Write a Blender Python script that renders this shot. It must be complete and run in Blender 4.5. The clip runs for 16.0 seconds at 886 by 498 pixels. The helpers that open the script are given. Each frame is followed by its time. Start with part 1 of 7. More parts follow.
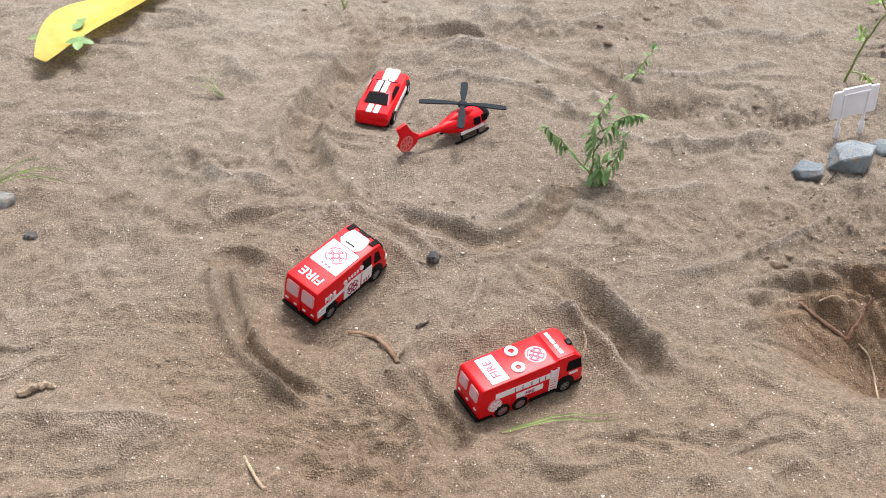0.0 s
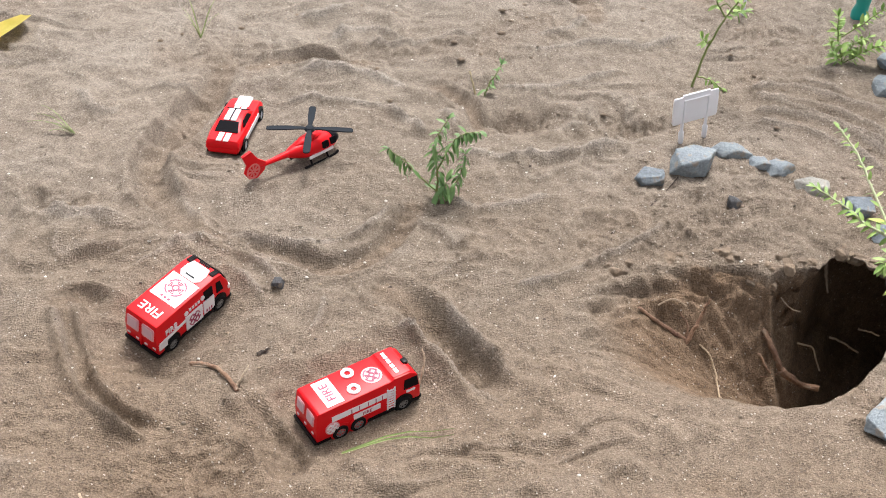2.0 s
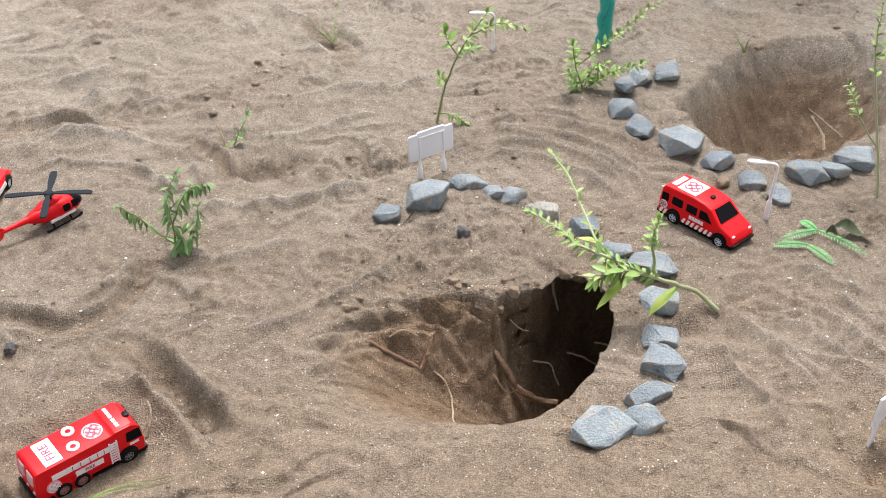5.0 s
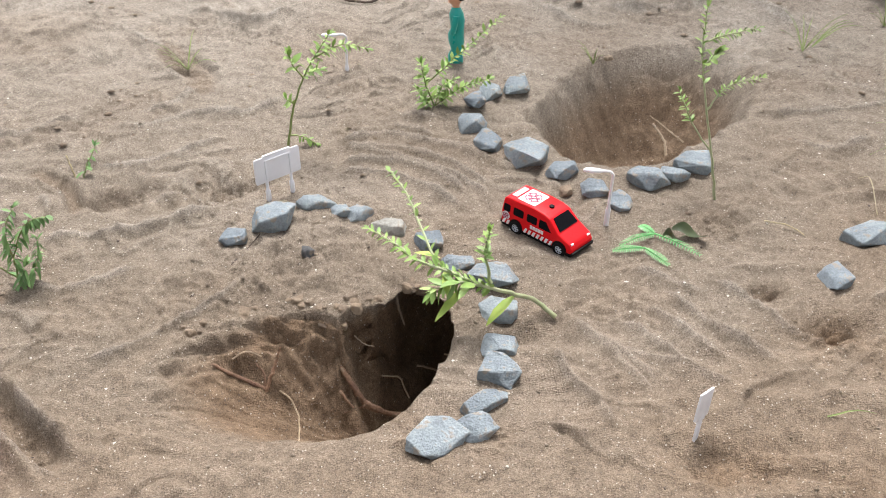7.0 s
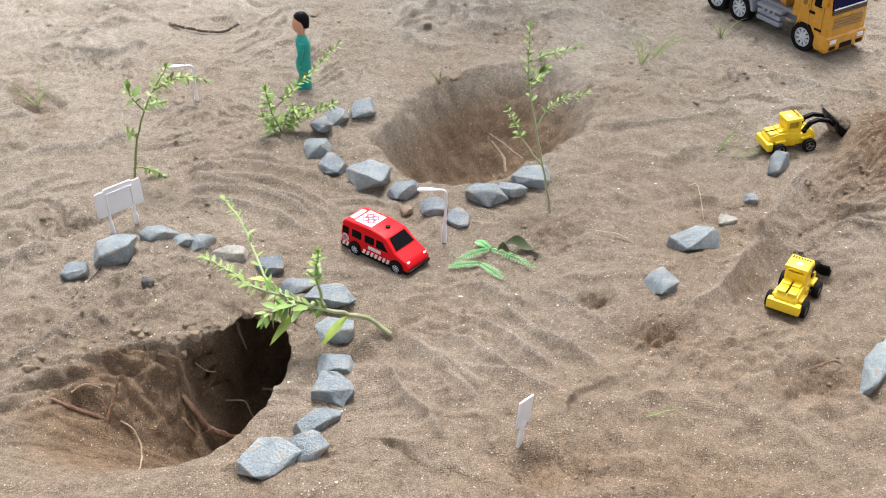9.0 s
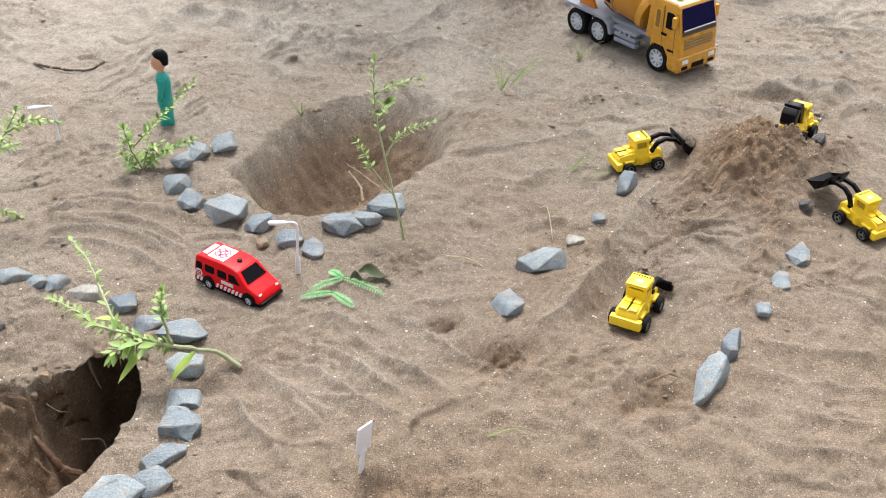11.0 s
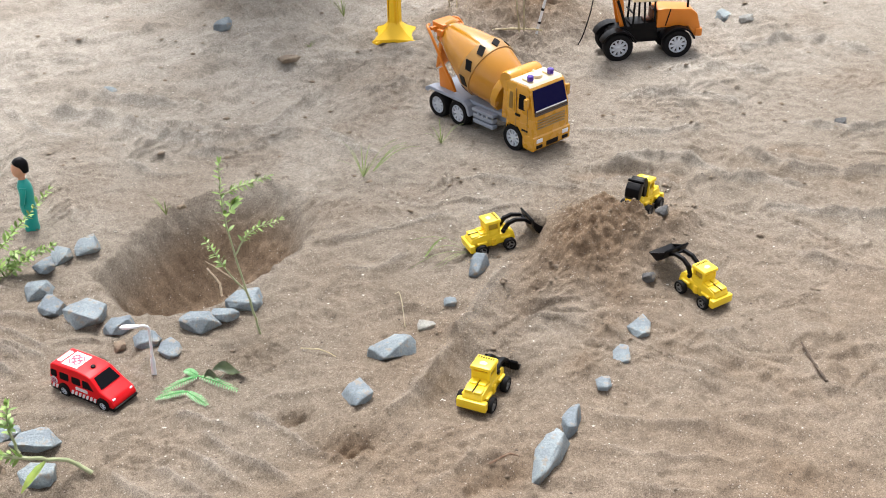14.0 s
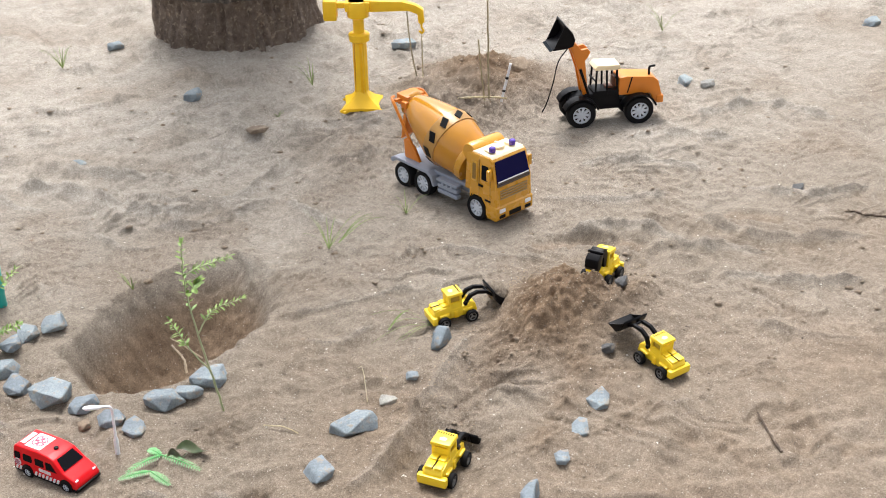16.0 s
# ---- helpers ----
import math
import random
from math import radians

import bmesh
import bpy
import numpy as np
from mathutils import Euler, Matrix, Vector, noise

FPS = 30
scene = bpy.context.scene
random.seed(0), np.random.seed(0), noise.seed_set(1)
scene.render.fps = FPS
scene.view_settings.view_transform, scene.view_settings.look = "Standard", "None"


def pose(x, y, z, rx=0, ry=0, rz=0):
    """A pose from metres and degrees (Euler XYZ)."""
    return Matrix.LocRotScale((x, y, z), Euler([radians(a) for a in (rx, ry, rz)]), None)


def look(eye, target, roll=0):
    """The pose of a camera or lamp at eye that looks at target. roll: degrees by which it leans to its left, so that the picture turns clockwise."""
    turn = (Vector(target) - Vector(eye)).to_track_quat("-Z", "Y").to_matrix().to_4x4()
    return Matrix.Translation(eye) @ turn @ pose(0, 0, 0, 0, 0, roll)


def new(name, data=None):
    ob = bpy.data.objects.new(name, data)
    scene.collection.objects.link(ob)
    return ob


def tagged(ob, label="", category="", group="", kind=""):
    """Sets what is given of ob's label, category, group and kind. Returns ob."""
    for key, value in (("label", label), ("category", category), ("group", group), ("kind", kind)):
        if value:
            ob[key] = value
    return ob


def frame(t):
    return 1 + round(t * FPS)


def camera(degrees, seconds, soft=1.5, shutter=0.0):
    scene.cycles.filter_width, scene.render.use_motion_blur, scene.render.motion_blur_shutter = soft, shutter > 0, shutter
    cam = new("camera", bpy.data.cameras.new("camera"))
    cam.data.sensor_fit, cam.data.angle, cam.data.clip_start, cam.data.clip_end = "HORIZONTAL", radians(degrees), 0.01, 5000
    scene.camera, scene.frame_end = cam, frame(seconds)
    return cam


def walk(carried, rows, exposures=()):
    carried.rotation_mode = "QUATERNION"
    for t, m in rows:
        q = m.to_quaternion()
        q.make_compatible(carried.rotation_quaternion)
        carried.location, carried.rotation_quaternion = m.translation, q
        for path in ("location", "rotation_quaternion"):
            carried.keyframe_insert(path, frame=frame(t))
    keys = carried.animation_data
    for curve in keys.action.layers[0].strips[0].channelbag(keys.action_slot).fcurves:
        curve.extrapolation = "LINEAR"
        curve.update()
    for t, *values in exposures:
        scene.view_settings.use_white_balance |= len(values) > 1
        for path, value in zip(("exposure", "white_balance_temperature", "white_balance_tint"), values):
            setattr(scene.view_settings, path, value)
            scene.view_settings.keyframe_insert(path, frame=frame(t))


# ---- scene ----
import functools

cam = camera(39.0, 16.0, soft=1.0)
PATH = [
    (0, (-0.058, -0.055, 0.583), (0.086, 1.516, -0.646), 4.2),
    (0.5, (-0.045, -0.058, 0.586), (0.114, 1.516, -0.637), 3.9),
    (1, (-0.023, -0.061, 0.591), (0.16, 1.515, -0.626), 3.7),
    (1.5, (-0.002, -0.064, 0.597), (0.208, 1.513, -0.616), 3.3),
    (2, (0.019, -0.066, 0.604), (0.249, 1.505, -0.611), 3.0),
    (2.5, (0.037, -0.074, 0.61), (0.291, 1.502, -0.595), 2.8),
    (3, (0.062, -0.083, 0.616), (0.341, 1.497, -0.578), 2.4),
    (3.5, (0.086, -0.089, 0.619), (0.394, 1.488, -0.572), 2.0),
    (4, (0.108, -0.098, 0.623), (0.444, 1.479, -0.559), 1.8),
    (6.5, (0.198, -0.139, 0.641), (0.676, 1.432, -0.5), 1.2),
    (7, (0.215, -0.148, 0.643), (0.721, 1.417, -0.495), 1.1),
    (7.5, (0.234, -0.156, 0.645), (0.772, 1.402, -0.487), 1.0),
    (8, (0.252, -0.168, 0.653), (0.819, 1.382, -0.477), 0.8),
    (8.5, (0.27, -0.185, 0.662), (0.869, 1.362, -0.455), 0.7),
    (9, (0.279, -0.195, 0.664), (0.907, 1.342, -0.45), 0.8),
    (11.5, (0.356, -0.251, 0.69), (1.11, 1.251, -0.395), 0.3),
    (12, (0.367, -0.26, 0.692), (1.135, 1.237, -0.389), -0.1),
    (12.5, (0.379, -0.271, 0.708), (1.164, 1.232, -0.353), -0.4),
    (13, (0.391, -0.284, 0.719), (1.194, 1.224, -0.321), -0.6),
    (13.5, (0.406, -0.293, 0.726), (1.237, 1.21, -0.299), -0.5),
    (14, (0.414, -0.298, 0.735), (1.258, 1.208, -0.275), -0.9),
    (14.5, (0.422, -0.304, 0.747), (1.28, 1.205, -0.246), -1.0),
    (15, (0.428, -0.312, 0.758), (1.299, 1.203, -0.216), -1.0),
    (15.5, (0.433, -0.314, 0.764), (1.316, 1.204, -0.193), -1.1),
    (16, (0.435, -0.314, 0.771), (1.32, 1.211, -0.174), -1.2),
]
walk(cam, [(t, look(eye, target, roll)) for t, eye, target, roll in PATH], [(0, 0.68, 6450, 14), (4, 0.73, 6450, 13), (9, 0.82, 6420, 12), (16, 0.88, 6330, 11)])

# ---- light: bright overcast sky, one very soft sun ----
world = bpy.data.worlds.new("sky")
scene.world = world
world.use_nodes = True
wn = world.node_tree.nodes
sky = wn.new("ShaderNodeTexSky")
sky.sky_type, sky.sun_disc = "NISHITA", False
sky.sun_elevation, sky.sun_rotation = radians(65), radians(20)
sky.air_density, sky.dust_density, sky.ozone_density = 0.9, 5.0, 0.9
wn["Background"].inputs["Strength"].default_value = 0.15
cloud = wn.new("ShaderNodeHueSaturation")  # thin even cloud takes the blue out
cloud.inputs["Saturation"].default_value = 0.22
world.node_tree.links.new(sky.outputs["Color"], cloud.inputs["Color"])
world.node_tree.links.new(cloud.outputs["Color"], wn["Background"].inputs["Color"])
sun = new("sun", bpy.data.lights.new("sun", "SUN"))
sun.data.energy, sun.data.angle, sun.data.color = 2.3, radians(18), (1.0, 0.975, 0.945)
sun.matrix_world = look((0.32, 1.23, 2.35), (0.0, 0.35, 0.35))


# ---- materials ----
def material(name, rough=0.5, metal=0.0, coat=0.0):
    m = bpy.data.materials.new(name)
    m.use_nodes = True
    n, l = m.node_tree.nodes, m.node_tree.links
    b = n["Principled BSDF"]
    b.inputs["Roughness"].default_value, b.inputs["Metallic"].default_value = rough, metal
    b.inputs["Coat Weight"].default_value = coat
    return m, n, l, b


def ramp(n, stops):
    r = n.new("ShaderNodeValToRGB")
    while len(r.color_ramp.elements) < len(stops):
        r.color_ramp.elements.new(0.5)
    for e, (p, c) in zip(r.color_ramp.elements, stops):
        e.position, e.color = p, (*c, 1)
    return r


def texture(n, l, kind, scale, source=None, **settings):
    t = n.new(kind)
    if "Scale" in t.inputs:
        t.inputs["Scale"].default_value = scale
    for k, v in settings.items():
        t.inputs[k].default_value = v
    if source is None:
        c = n.new("ShaderNodeTexCoord")
        source = c.outputs["Object"]
    l.new(source, t.inputs["Vector"])
    return t


def mix(n, l, fac, a, b, blend="MIX"):
    m = n.new("ShaderNodeMix")
    m.data_type, m.blend_type = "RGBA", blend
    for socket, v in ((m.inputs[0], fac), (m.inputs[6], a), (m.inputs[7], b)):
        if isinstance(v, (int, float)):
            socket.default_value = v
        elif isinstance(v, tuple):
            socket.default_value = (*v, 1)
        else:
            l.new(v, socket)
    return m.outputs[2]


def bumped(n, l, b, height, strength, distance):
    k = n.new("ShaderNodeBump")
    k.inputs["Strength"].default_value, k.inputs["Distance"].default_value = strength, distance
    l.new(height, k.inputs["Height"])
    l.new(k.outputs[0], b.inputs["Normal"])
    return k


def plastic(name, colour, rough=0.35, dust=0.12, coat=0.0, metal=0.0, gloss=0.5):
    """Moulded or painted toy surface: slight tone drift, sand dust, fine scratches in the gloss."""
    m, n, l, b = material(name, rough, metal, coat)
    b.inputs["Specular IOR Level"].default_value = gloss
    big = texture(n, l, "ShaderNodeTexNoise", 45, Detail=4.0)
    fine = texture(n, l, "ShaderNodeTexNoise", 1400, Detail=2.0)
    tone = mix(n, l, big.outputs["Fac"], tuple(c * 0.9 for c in colour), tuple(min(1, c * 1.08) for c in colour))
    d = ramp(n, [(0.56, (0, 0, 0)), (0.72, (1, 1, 1))])
    l.new(fine.outputs["Fac"], d.inputs["Fac"])
    k = n.new("ShaderNodeMath")
    k.operation, k.inputs[1].default_value = "MULTIPLY", dust
    l.new(d.outputs["Color"], k.inputs[0])
    l.new(mix(n, l, k.outputs[0], tone, (0.42, 0.34, 0.25)), b.inputs["Base Color"])
    r = n.new("ShaderNodeMapRange")
    r.inputs[3].default_value, r.inputs[4].default_value = rough * 0.8, min(1, rough * 1.35)
    l.new(big.outputs["Fac"], r.inputs[0])
    l.new(r.outputs[0], b.inputs["Roughness"])
    bumped(n, l, b, fine.outputs["Fac"], 0.08, 0.0003)
    return m


def sand_material():
    m, n, l, b = material("sand", 0.95)
    b.inputs["Specular IOR Level"].default_value = 0.2
    broad = texture(n, l, "ShaderNodeTexNoise", 6, Detail=5.0, Roughness=0.6)
    patch = texture(n, l, "ShaderNodeTexNoise", 38, Detail=6.0, Roughness=0.65)
    clump = texture(n, l, "ShaderNodeTexNoise", 210, Detail=4.0, Roughness=0.65)
    grit = texture(n, l, "ShaderNodeTexNoise", 820, Detail=2.0, Roughness=0.7)
    grain = texture(n, l, "ShaderNodeTexVoronoi", 900, Randomness=1.0)
    base = mix(n, l, broad.outputs["Fac"], (0.212, 0.171, 0.127), (0.284, 0.241, 0.190))
    # mixes the sand towards a lighter tone, by position and on crest tops
    paleness = n.new("ShaderNodeAttribute")
    paleness.attribute_name = "paleness"
    base = mix(n, l, paleness.outputs["Fac"], base, (0.435, 0.398, 0.345))
    soil_tone = n.new("ShaderNodeAttribute")
    soil_tone.attribute_name = "soil_tone"
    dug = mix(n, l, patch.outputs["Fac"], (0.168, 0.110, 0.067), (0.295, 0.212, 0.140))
    base = mix(n, l, soil_tone.outputs["Fac"], base, dug)
    for source, low, high in ((patch, 0.84, 1.10), (clump, 0.76, 1.18), (grit, 0.62, 1.34)):
        r = ramp(n, [(0.30, (low, low * 0.985, low * 0.97)), (0.52, (1, 1, 1)), (0.72, (high, high, high))])
        l.new(source.outputs["Fac"], r.inputs["Fac"])
        base = mix(n, l, 1.0, base, r.outputs["Color"], "MULTIPLY")
    # single grains: most of the sand's tone, a few of shell and of dark mineral
    cell = n.new("ShaderNodeSeparateColor")
    l.new(grain.outputs["Color"], cell.inputs[0])
    each = ramp(n, [(0.0, (0.80, 0.78, 0.76)), (1.0, (1.16, 1.16, 1.16))])
    l.new(cell.outputs[2], each.inputs["Fac"])
    base = mix(n, l, 1.0, base, each.outputs["Color"], "MULTIPLY")
    light = ramp(n, [(0.990, (0, 0, 0)), (0.996, (0.7, 0.7, 0.7))])
    l.new(cell.outputs[0], light.inputs["Fac"])
    base = mix(n, l, light.outputs["Color"], base, (0.62, 0.57, 0.49))
    dark = ramp(n, [(0.955, (0, 0, 0)), (0.975, (0.65, 0.65, 0.65))])
    l.new(cell.outputs[1], dark.inputs["Fac"])
    base = mix(n, l, dark.outputs["Color"], base, (0.12, 0.095, 0.075))
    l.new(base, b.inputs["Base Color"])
    add = n.new("ShaderNodeMath")
    add.operation = "MULTIPLY_ADD"
    l.new(grit.outputs["Fac"], add.inputs[0])
    add.inputs[1].default_value = 0.8
    l.new(grain.outputs["Distance"], add.inputs[2])
    more = n.new("ShaderNodeMath")
    more.operation = "MULTIPLY_ADD"
    l.new(clump.outputs["Fac"], more.inputs[0])
    more.inputs[1].default_value = 1.6
    l.new(add.outputs[0], more.inputs[2])
    bumped(n, l, b, more.outputs[0], 1.0, 0.0013)
    return m


def stone_material(name, light, dark, vein=(0.5, 0.52, 0.54)):
    m, n, l, b = material(name, 0.78)
    info = n.new("ShaderNodeObjectInfo")
    big = texture(n, l, "ShaderNodeTexNoise", 60, Detail=8.0, Roughness=0.65)
    fine = texture(n, l, "ShaderNodeTexNoise", 480, Detail=4.0, Roughness=0.7)
    r = ramp(n, [(0.30, dark), (0.55, light), (0.78, vein)])
    l.new(big.outputs["Fac"], r.inputs["Fac"])
    f = ramp(n, [(0.3, (0.76, 0.76, 0.76)), (0.6, (1.08, 1.08, 1.08))])
    l.new(fine.outputs["Fac"], f.inputs["Fac"])
    c = mix(n, l, 0.8, r.outputs["Color"], f.outputs["Color"], "MULTIPLY")
    tone = ramp(n, [(0.0, (0.78, 0.80, 0.84)), (1.0, (1.15, 1.15, 1.13))])
    l.new(info.outputs["Random"], tone.inputs["Fac"])
    c = mix(n, l, 1.0, c, tone.outputs["Color"], "MULTIPLY")
    g = n.new("ShaderNodeNewGeometry")
    s = n.new("ShaderNodeSeparateXYZ")
    l.new(texture(n, l, "ShaderNodeTexNoise", 130, Detail=5.0).outputs["Color"], s.inputs[0])
    d = ramp(n, [(0.56, (0, 0, 0)), (0.66, (0.7, 0.7, 0.7))])
    l.new(s.outputs[0], d.inputs["Fac"])
    c = mix(n, l, d.outputs["Color"], c, (0.36, 0.29, 0.21))
    l.new(c, b.inputs["Base Color"])
    rough_ = n.new("ShaderNodeMath")
    rough_.operation, rough_.inputs[1].default_value = "MULTIPLY_ADD", 0.35
    l.new(fine.outputs["Fac"], rough_.inputs[0])
    l.new(big.outputs["Fac"], rough_.inputs[2])
    bumped(n, l, b, rough_.outputs[0], 0.9, 0.006)
    return m


def leaf_material(name, a, c, rough=0.5):
    m, n, l, b = material(name, rough)
    big = texture(n, l, "ShaderNodeTexNoise", 70, Detail=4.0)
    g = n.new("ShaderNodeNewGeometry")
    k = n.new("ShaderNodeMath")
    k.operation = "MULTIPLY_ADD"
    l.new(g.outputs["Random Per Island"], k.inputs[0])
    k.inputs[1].default_value = 0.6
    l.new(big.outputs["Fac"], k.inputs[2])
    r = ramp(n, [(0.3, a), (1.0, c)])
    l.new(k.outputs[0], r.inputs["Fac"])
    l.new(r.outputs["Color"], b.inputs["Base Color"])
    b.inputs["Subsurface Weight"].default_value = 0.14
    b.inputs["Subsurface Radius"].default_value = (0.001, 0.002, 0.0005)
    bumped(n, l, b, big.outputs["Fac"], 0.3, 0.001)
    return m


SAND = sand_material()
STONE = stone_material("bluestone", (0.300, 0.345, 0.365), (0.205, 0.240, 0.260), (0.42, 0.46, 0.475))
PALE_STONE = stone_material("pale_stone", (0.42, 0.41, 0.37), (0.25, 0.24, 0.21), (0.55, 0.54, 0.5))
DARK_STONE = stone_material("dark_stone", (0.12, 0.12, 0.12), (0.05, 0.05, 0.05), (0.2, 0.2, 0.2))
CLOD = stone_material("sand_clod", (0.30, 0.225, 0.155), (0.2, 0.145, 0.095), (0.38, 0.30, 0.22))
CRUMB = stone_material("loose_crumb", (0.34, 0.265, 0.185), (0.25, 0.190, 0.130), (0.42, 0.345, 0.255))
RED = plastic("red_enamel", (0.68, 0.004, 0.009), 0.34, 0.02, 0.0, 0, 0.22)
WHITE = plastic("white_print", (0.80, 0.78, 0.79), 0.4, 0.06)
ROSE = plastic("rose_print", (0.72, 0.36, 0.38), 0.4)
PRINT = plastic("maroon_print", (0.36, 0.05, 0.11), 0.45, 0.03)
BLACK = plastic("black_plastic", (0.005, 0.005, 0.006), 0.34, 0.010, 0, 0, 0.10)
TYRE = plastic("tyre_rubber", (0.008, 0.008, 0.009), 0.6, 0.025, 0, 0, 0.10)
GLASS = plastic("smoked_window", (0.006, 0.006, 0.008), 0.4, 0.012, 0.0, 0, 0.04)
BLUEGLASS = plastic("blue_window", (0.003, 0.004, 0.05), 0.15, 0.008, 0.0, 0, 0.10)
GREY = plastic("grey_plastic", (0.022, 0.027, 0.033), 0.8, 0.03, 0, 0, 0.08)
HUB = plastic("hub_grey", (0.20, 0.195, 0.185), 0.45, 0.1, 0, 0, 0.4)
SILVER = plastic("silver_wheel", (0.56, 0.60, 0.66), 0.4, 0.05)
CHASSIS = plastic("light_grey_plastic", (0.27, 0.30, 0.36), 0.42, 0.06)
YELLOW = plastic("yellow_plastic", (0.92, 0.64, 0.020), 0.35, 0.05)
CRANE = plastic("crane_yellow", (0.94, 0.56, 0.010), 0.4, 0.03)
AMBER = plastic("amber_enamel", (0.60, 0.29, 0.018), 0.25, 0.03, 0.4)
DRUM = plastic("glossy_drum", (0.50, 0.215, 0.010), 0.16, 0.02, 0.5)
ORANGE = plastic("orange_plastic", (0.66, 0.20, 0.012), 0.38, 0.05)
CREAM = plastic("cream_roof", (0.80, 0.66, 0.42), 0.3, 0.04, 0.3)
WHITEPL = plastic("white_plastic", (0.80, 0.80, 0.82), 0.38, 0.05)
TEAL = plastic("teal_rubber", (0.008, 0.33, 0.28), 0.28, 0.02)
SKIN = plastic("painted_tan", (0.60, 0.32, 0.20), 0.5, 0.03)
LEAF = leaf_material("fresh_leaf", (0.12, 0.235, 0.045), (0.30, 0.44, 0.115))
WILT = leaf_material("wilted_leaf", (0.075, 0.175, 0.05), (0.19, 0.33, 0.105))
YOUNG = leaf_material("yellow_green_leaf", (0.17, 0.31, 0.04), (0.38, 0.46, 0.10))
FERN = leaf_material("bright_green_fern", (0.06, 0.27, 0.07), (0.17, 0.46, 0.16), 0.35)
STEM = leaf_material("green_stem", (0.13, 0.19, 0.05), (0.28, 0.33, 0.12))
PALESTEM = leaf_material("pale_stem", (0.25, 0.30, 0.14), (0.42, 0.44, 0.26))
GRASS = leaf_material("grass_blade", (0.12, 0.20, 0.05), (0.30, 0.36, 0.13))
YELLOWLEAF = leaf_material("fallen_yellow_leaf", (0.60, 0.50, 0.06), (0.80, 0.70, 0.18))
DEADLEAF = leaf_material("dark_curled_leaf", (0.04, 0.09, 0.03), (0.14, 0.15, 0.07), 0.3)
ROOT = stone_material("dry_root", (0.34, 0.20, 0.12), (0.17, 0.085, 0.05), (0.48, 0.34, 0.22))
PALEROOT = stone_material("pale_root", (0.55, 0.43, 0.29), (0.34, 0.24, 0.15), (0.66, 0.56, 0.42))
TWIG = stone_material("dark_twig", (0.09, 0.06, 0.04), (0.03, 0.022, 0.016), (0.16, 0.12, 0.09))
STRAW = stone_material("dry_straw", (0.52, 0.44, 0.27), (0.36, 0.28, 0.15), (0.62, 0.55, 0.38))


# ---- mesh helpers ----
def mesh_object(name, bm, mat, smooth=True):
    data = bpy.data.meshes.new(name)
    bmesh.ops.recalc_face_normals(bm, faces=bm.faces)
    bm.to_mesh(data)
    bm.free()
    data.materials.append(mat)
    if smooth:
        data.polygons.foreach_set("use_smooth", [True] * len(data.polygons))
        data.set_sharp_from_angle(angle=radians(38))
    return new(name, data)


def part(name, bm, mat, parent, label="", smooth=True):
    ob = mesh_object(name, bm, mat, smooth)
    ob.parent = parent
    if label:
        tagged(ob, label)
    return ob


def thing(name, m, label, category, group="", kind=""):
    ob = new(name)
    ob.empty_display_size = 0.02
    ob.matrix_basis = m
    return tagged(ob, label, category, group, kind)


def box(sx, sy, sz, at=(0, 0, 0), bevel=0.0, taper=1.0, turn=None, segments=2):
    bm = bmesh.new()
    bmesh.ops.create_cube(bm, size=1)
    for v in bm.verts:
        k = taper if v.co.z > 0 else 1.0
        v.co = Vector((v.co.x * sx * (k if sx > sy else 1), v.co.y * sy * k, v.co.z * sz))
    if bevel:
        bmesh.ops.bevel(bm, geom=bm.edges[:], offset=bevel, segments=segments, affect="EDGES", profile=0.6)
    if turn:
        bmesh.ops.transform(bm, matrix=turn.to_4x4(), verts=bm.verts)
    bmesh.ops.translate(bm, vec=at, verts=bm.verts)
    return bm


def rod(a, b, r, r2=None, seg=12, bevel=0.0):
    a, b = Vector(a), Vector(b)
    bm = bmesh.new()
    bmesh.ops.create_cone(bm, cap_ends=True, segments=seg, radius1=r, radius2=r if r2 is None else r2, depth=(b - a).length)
    if bevel:
        rims = [e for e in bm.edges if abs(e.verts[0].co.z - e.verts[1].co.z) < 1e-7]
        bmesh.ops.bevel(bm, geom=rims, offset=bevel, segments=2, affect="EDGES")
    m = Matrix.Translation((a + b) / 2) @ (b - a).to_track_quat("Z", "Y").to_matrix().to_4x4()
    bmesh.ops.transform(bm, matrix=m, verts=bm.verts)
    return bm


def tube(points, radii, seg=7):
    """A bent tapering tube along points."""
    pts = [Vector(p) for p in points]
    if isinstance(radii, (int, float)):
        radii = [radii] * len(pts)
    bm = bmesh.new()
    rings = []
    for i, p in enumerate(pts):
        d = (pts[min(i + 1, len(pts) - 1)] - pts[max(i - 1, 0)]).normalized()
        side = d.cross(Vector((0.31, 0.17, 0.93))).normalized()
        up = side.cross(d)
        rings.append([bm.verts.new(p + (side * math.cos(a) + up * math.sin(a)) * radii[i]) for a in (2 * math.pi * k / seg for k in range(seg))])
    for r0, r1 in zip(rings, rings[1:]):
        for k in range(seg):
            bm.faces.new((r0[k], r0[(k + 1) % seg], r1[(k + 1) % seg], r1[k]))
    bm.faces.new(rings[0][::-1])
    bm.faces.new(rings[-1])
    return bm


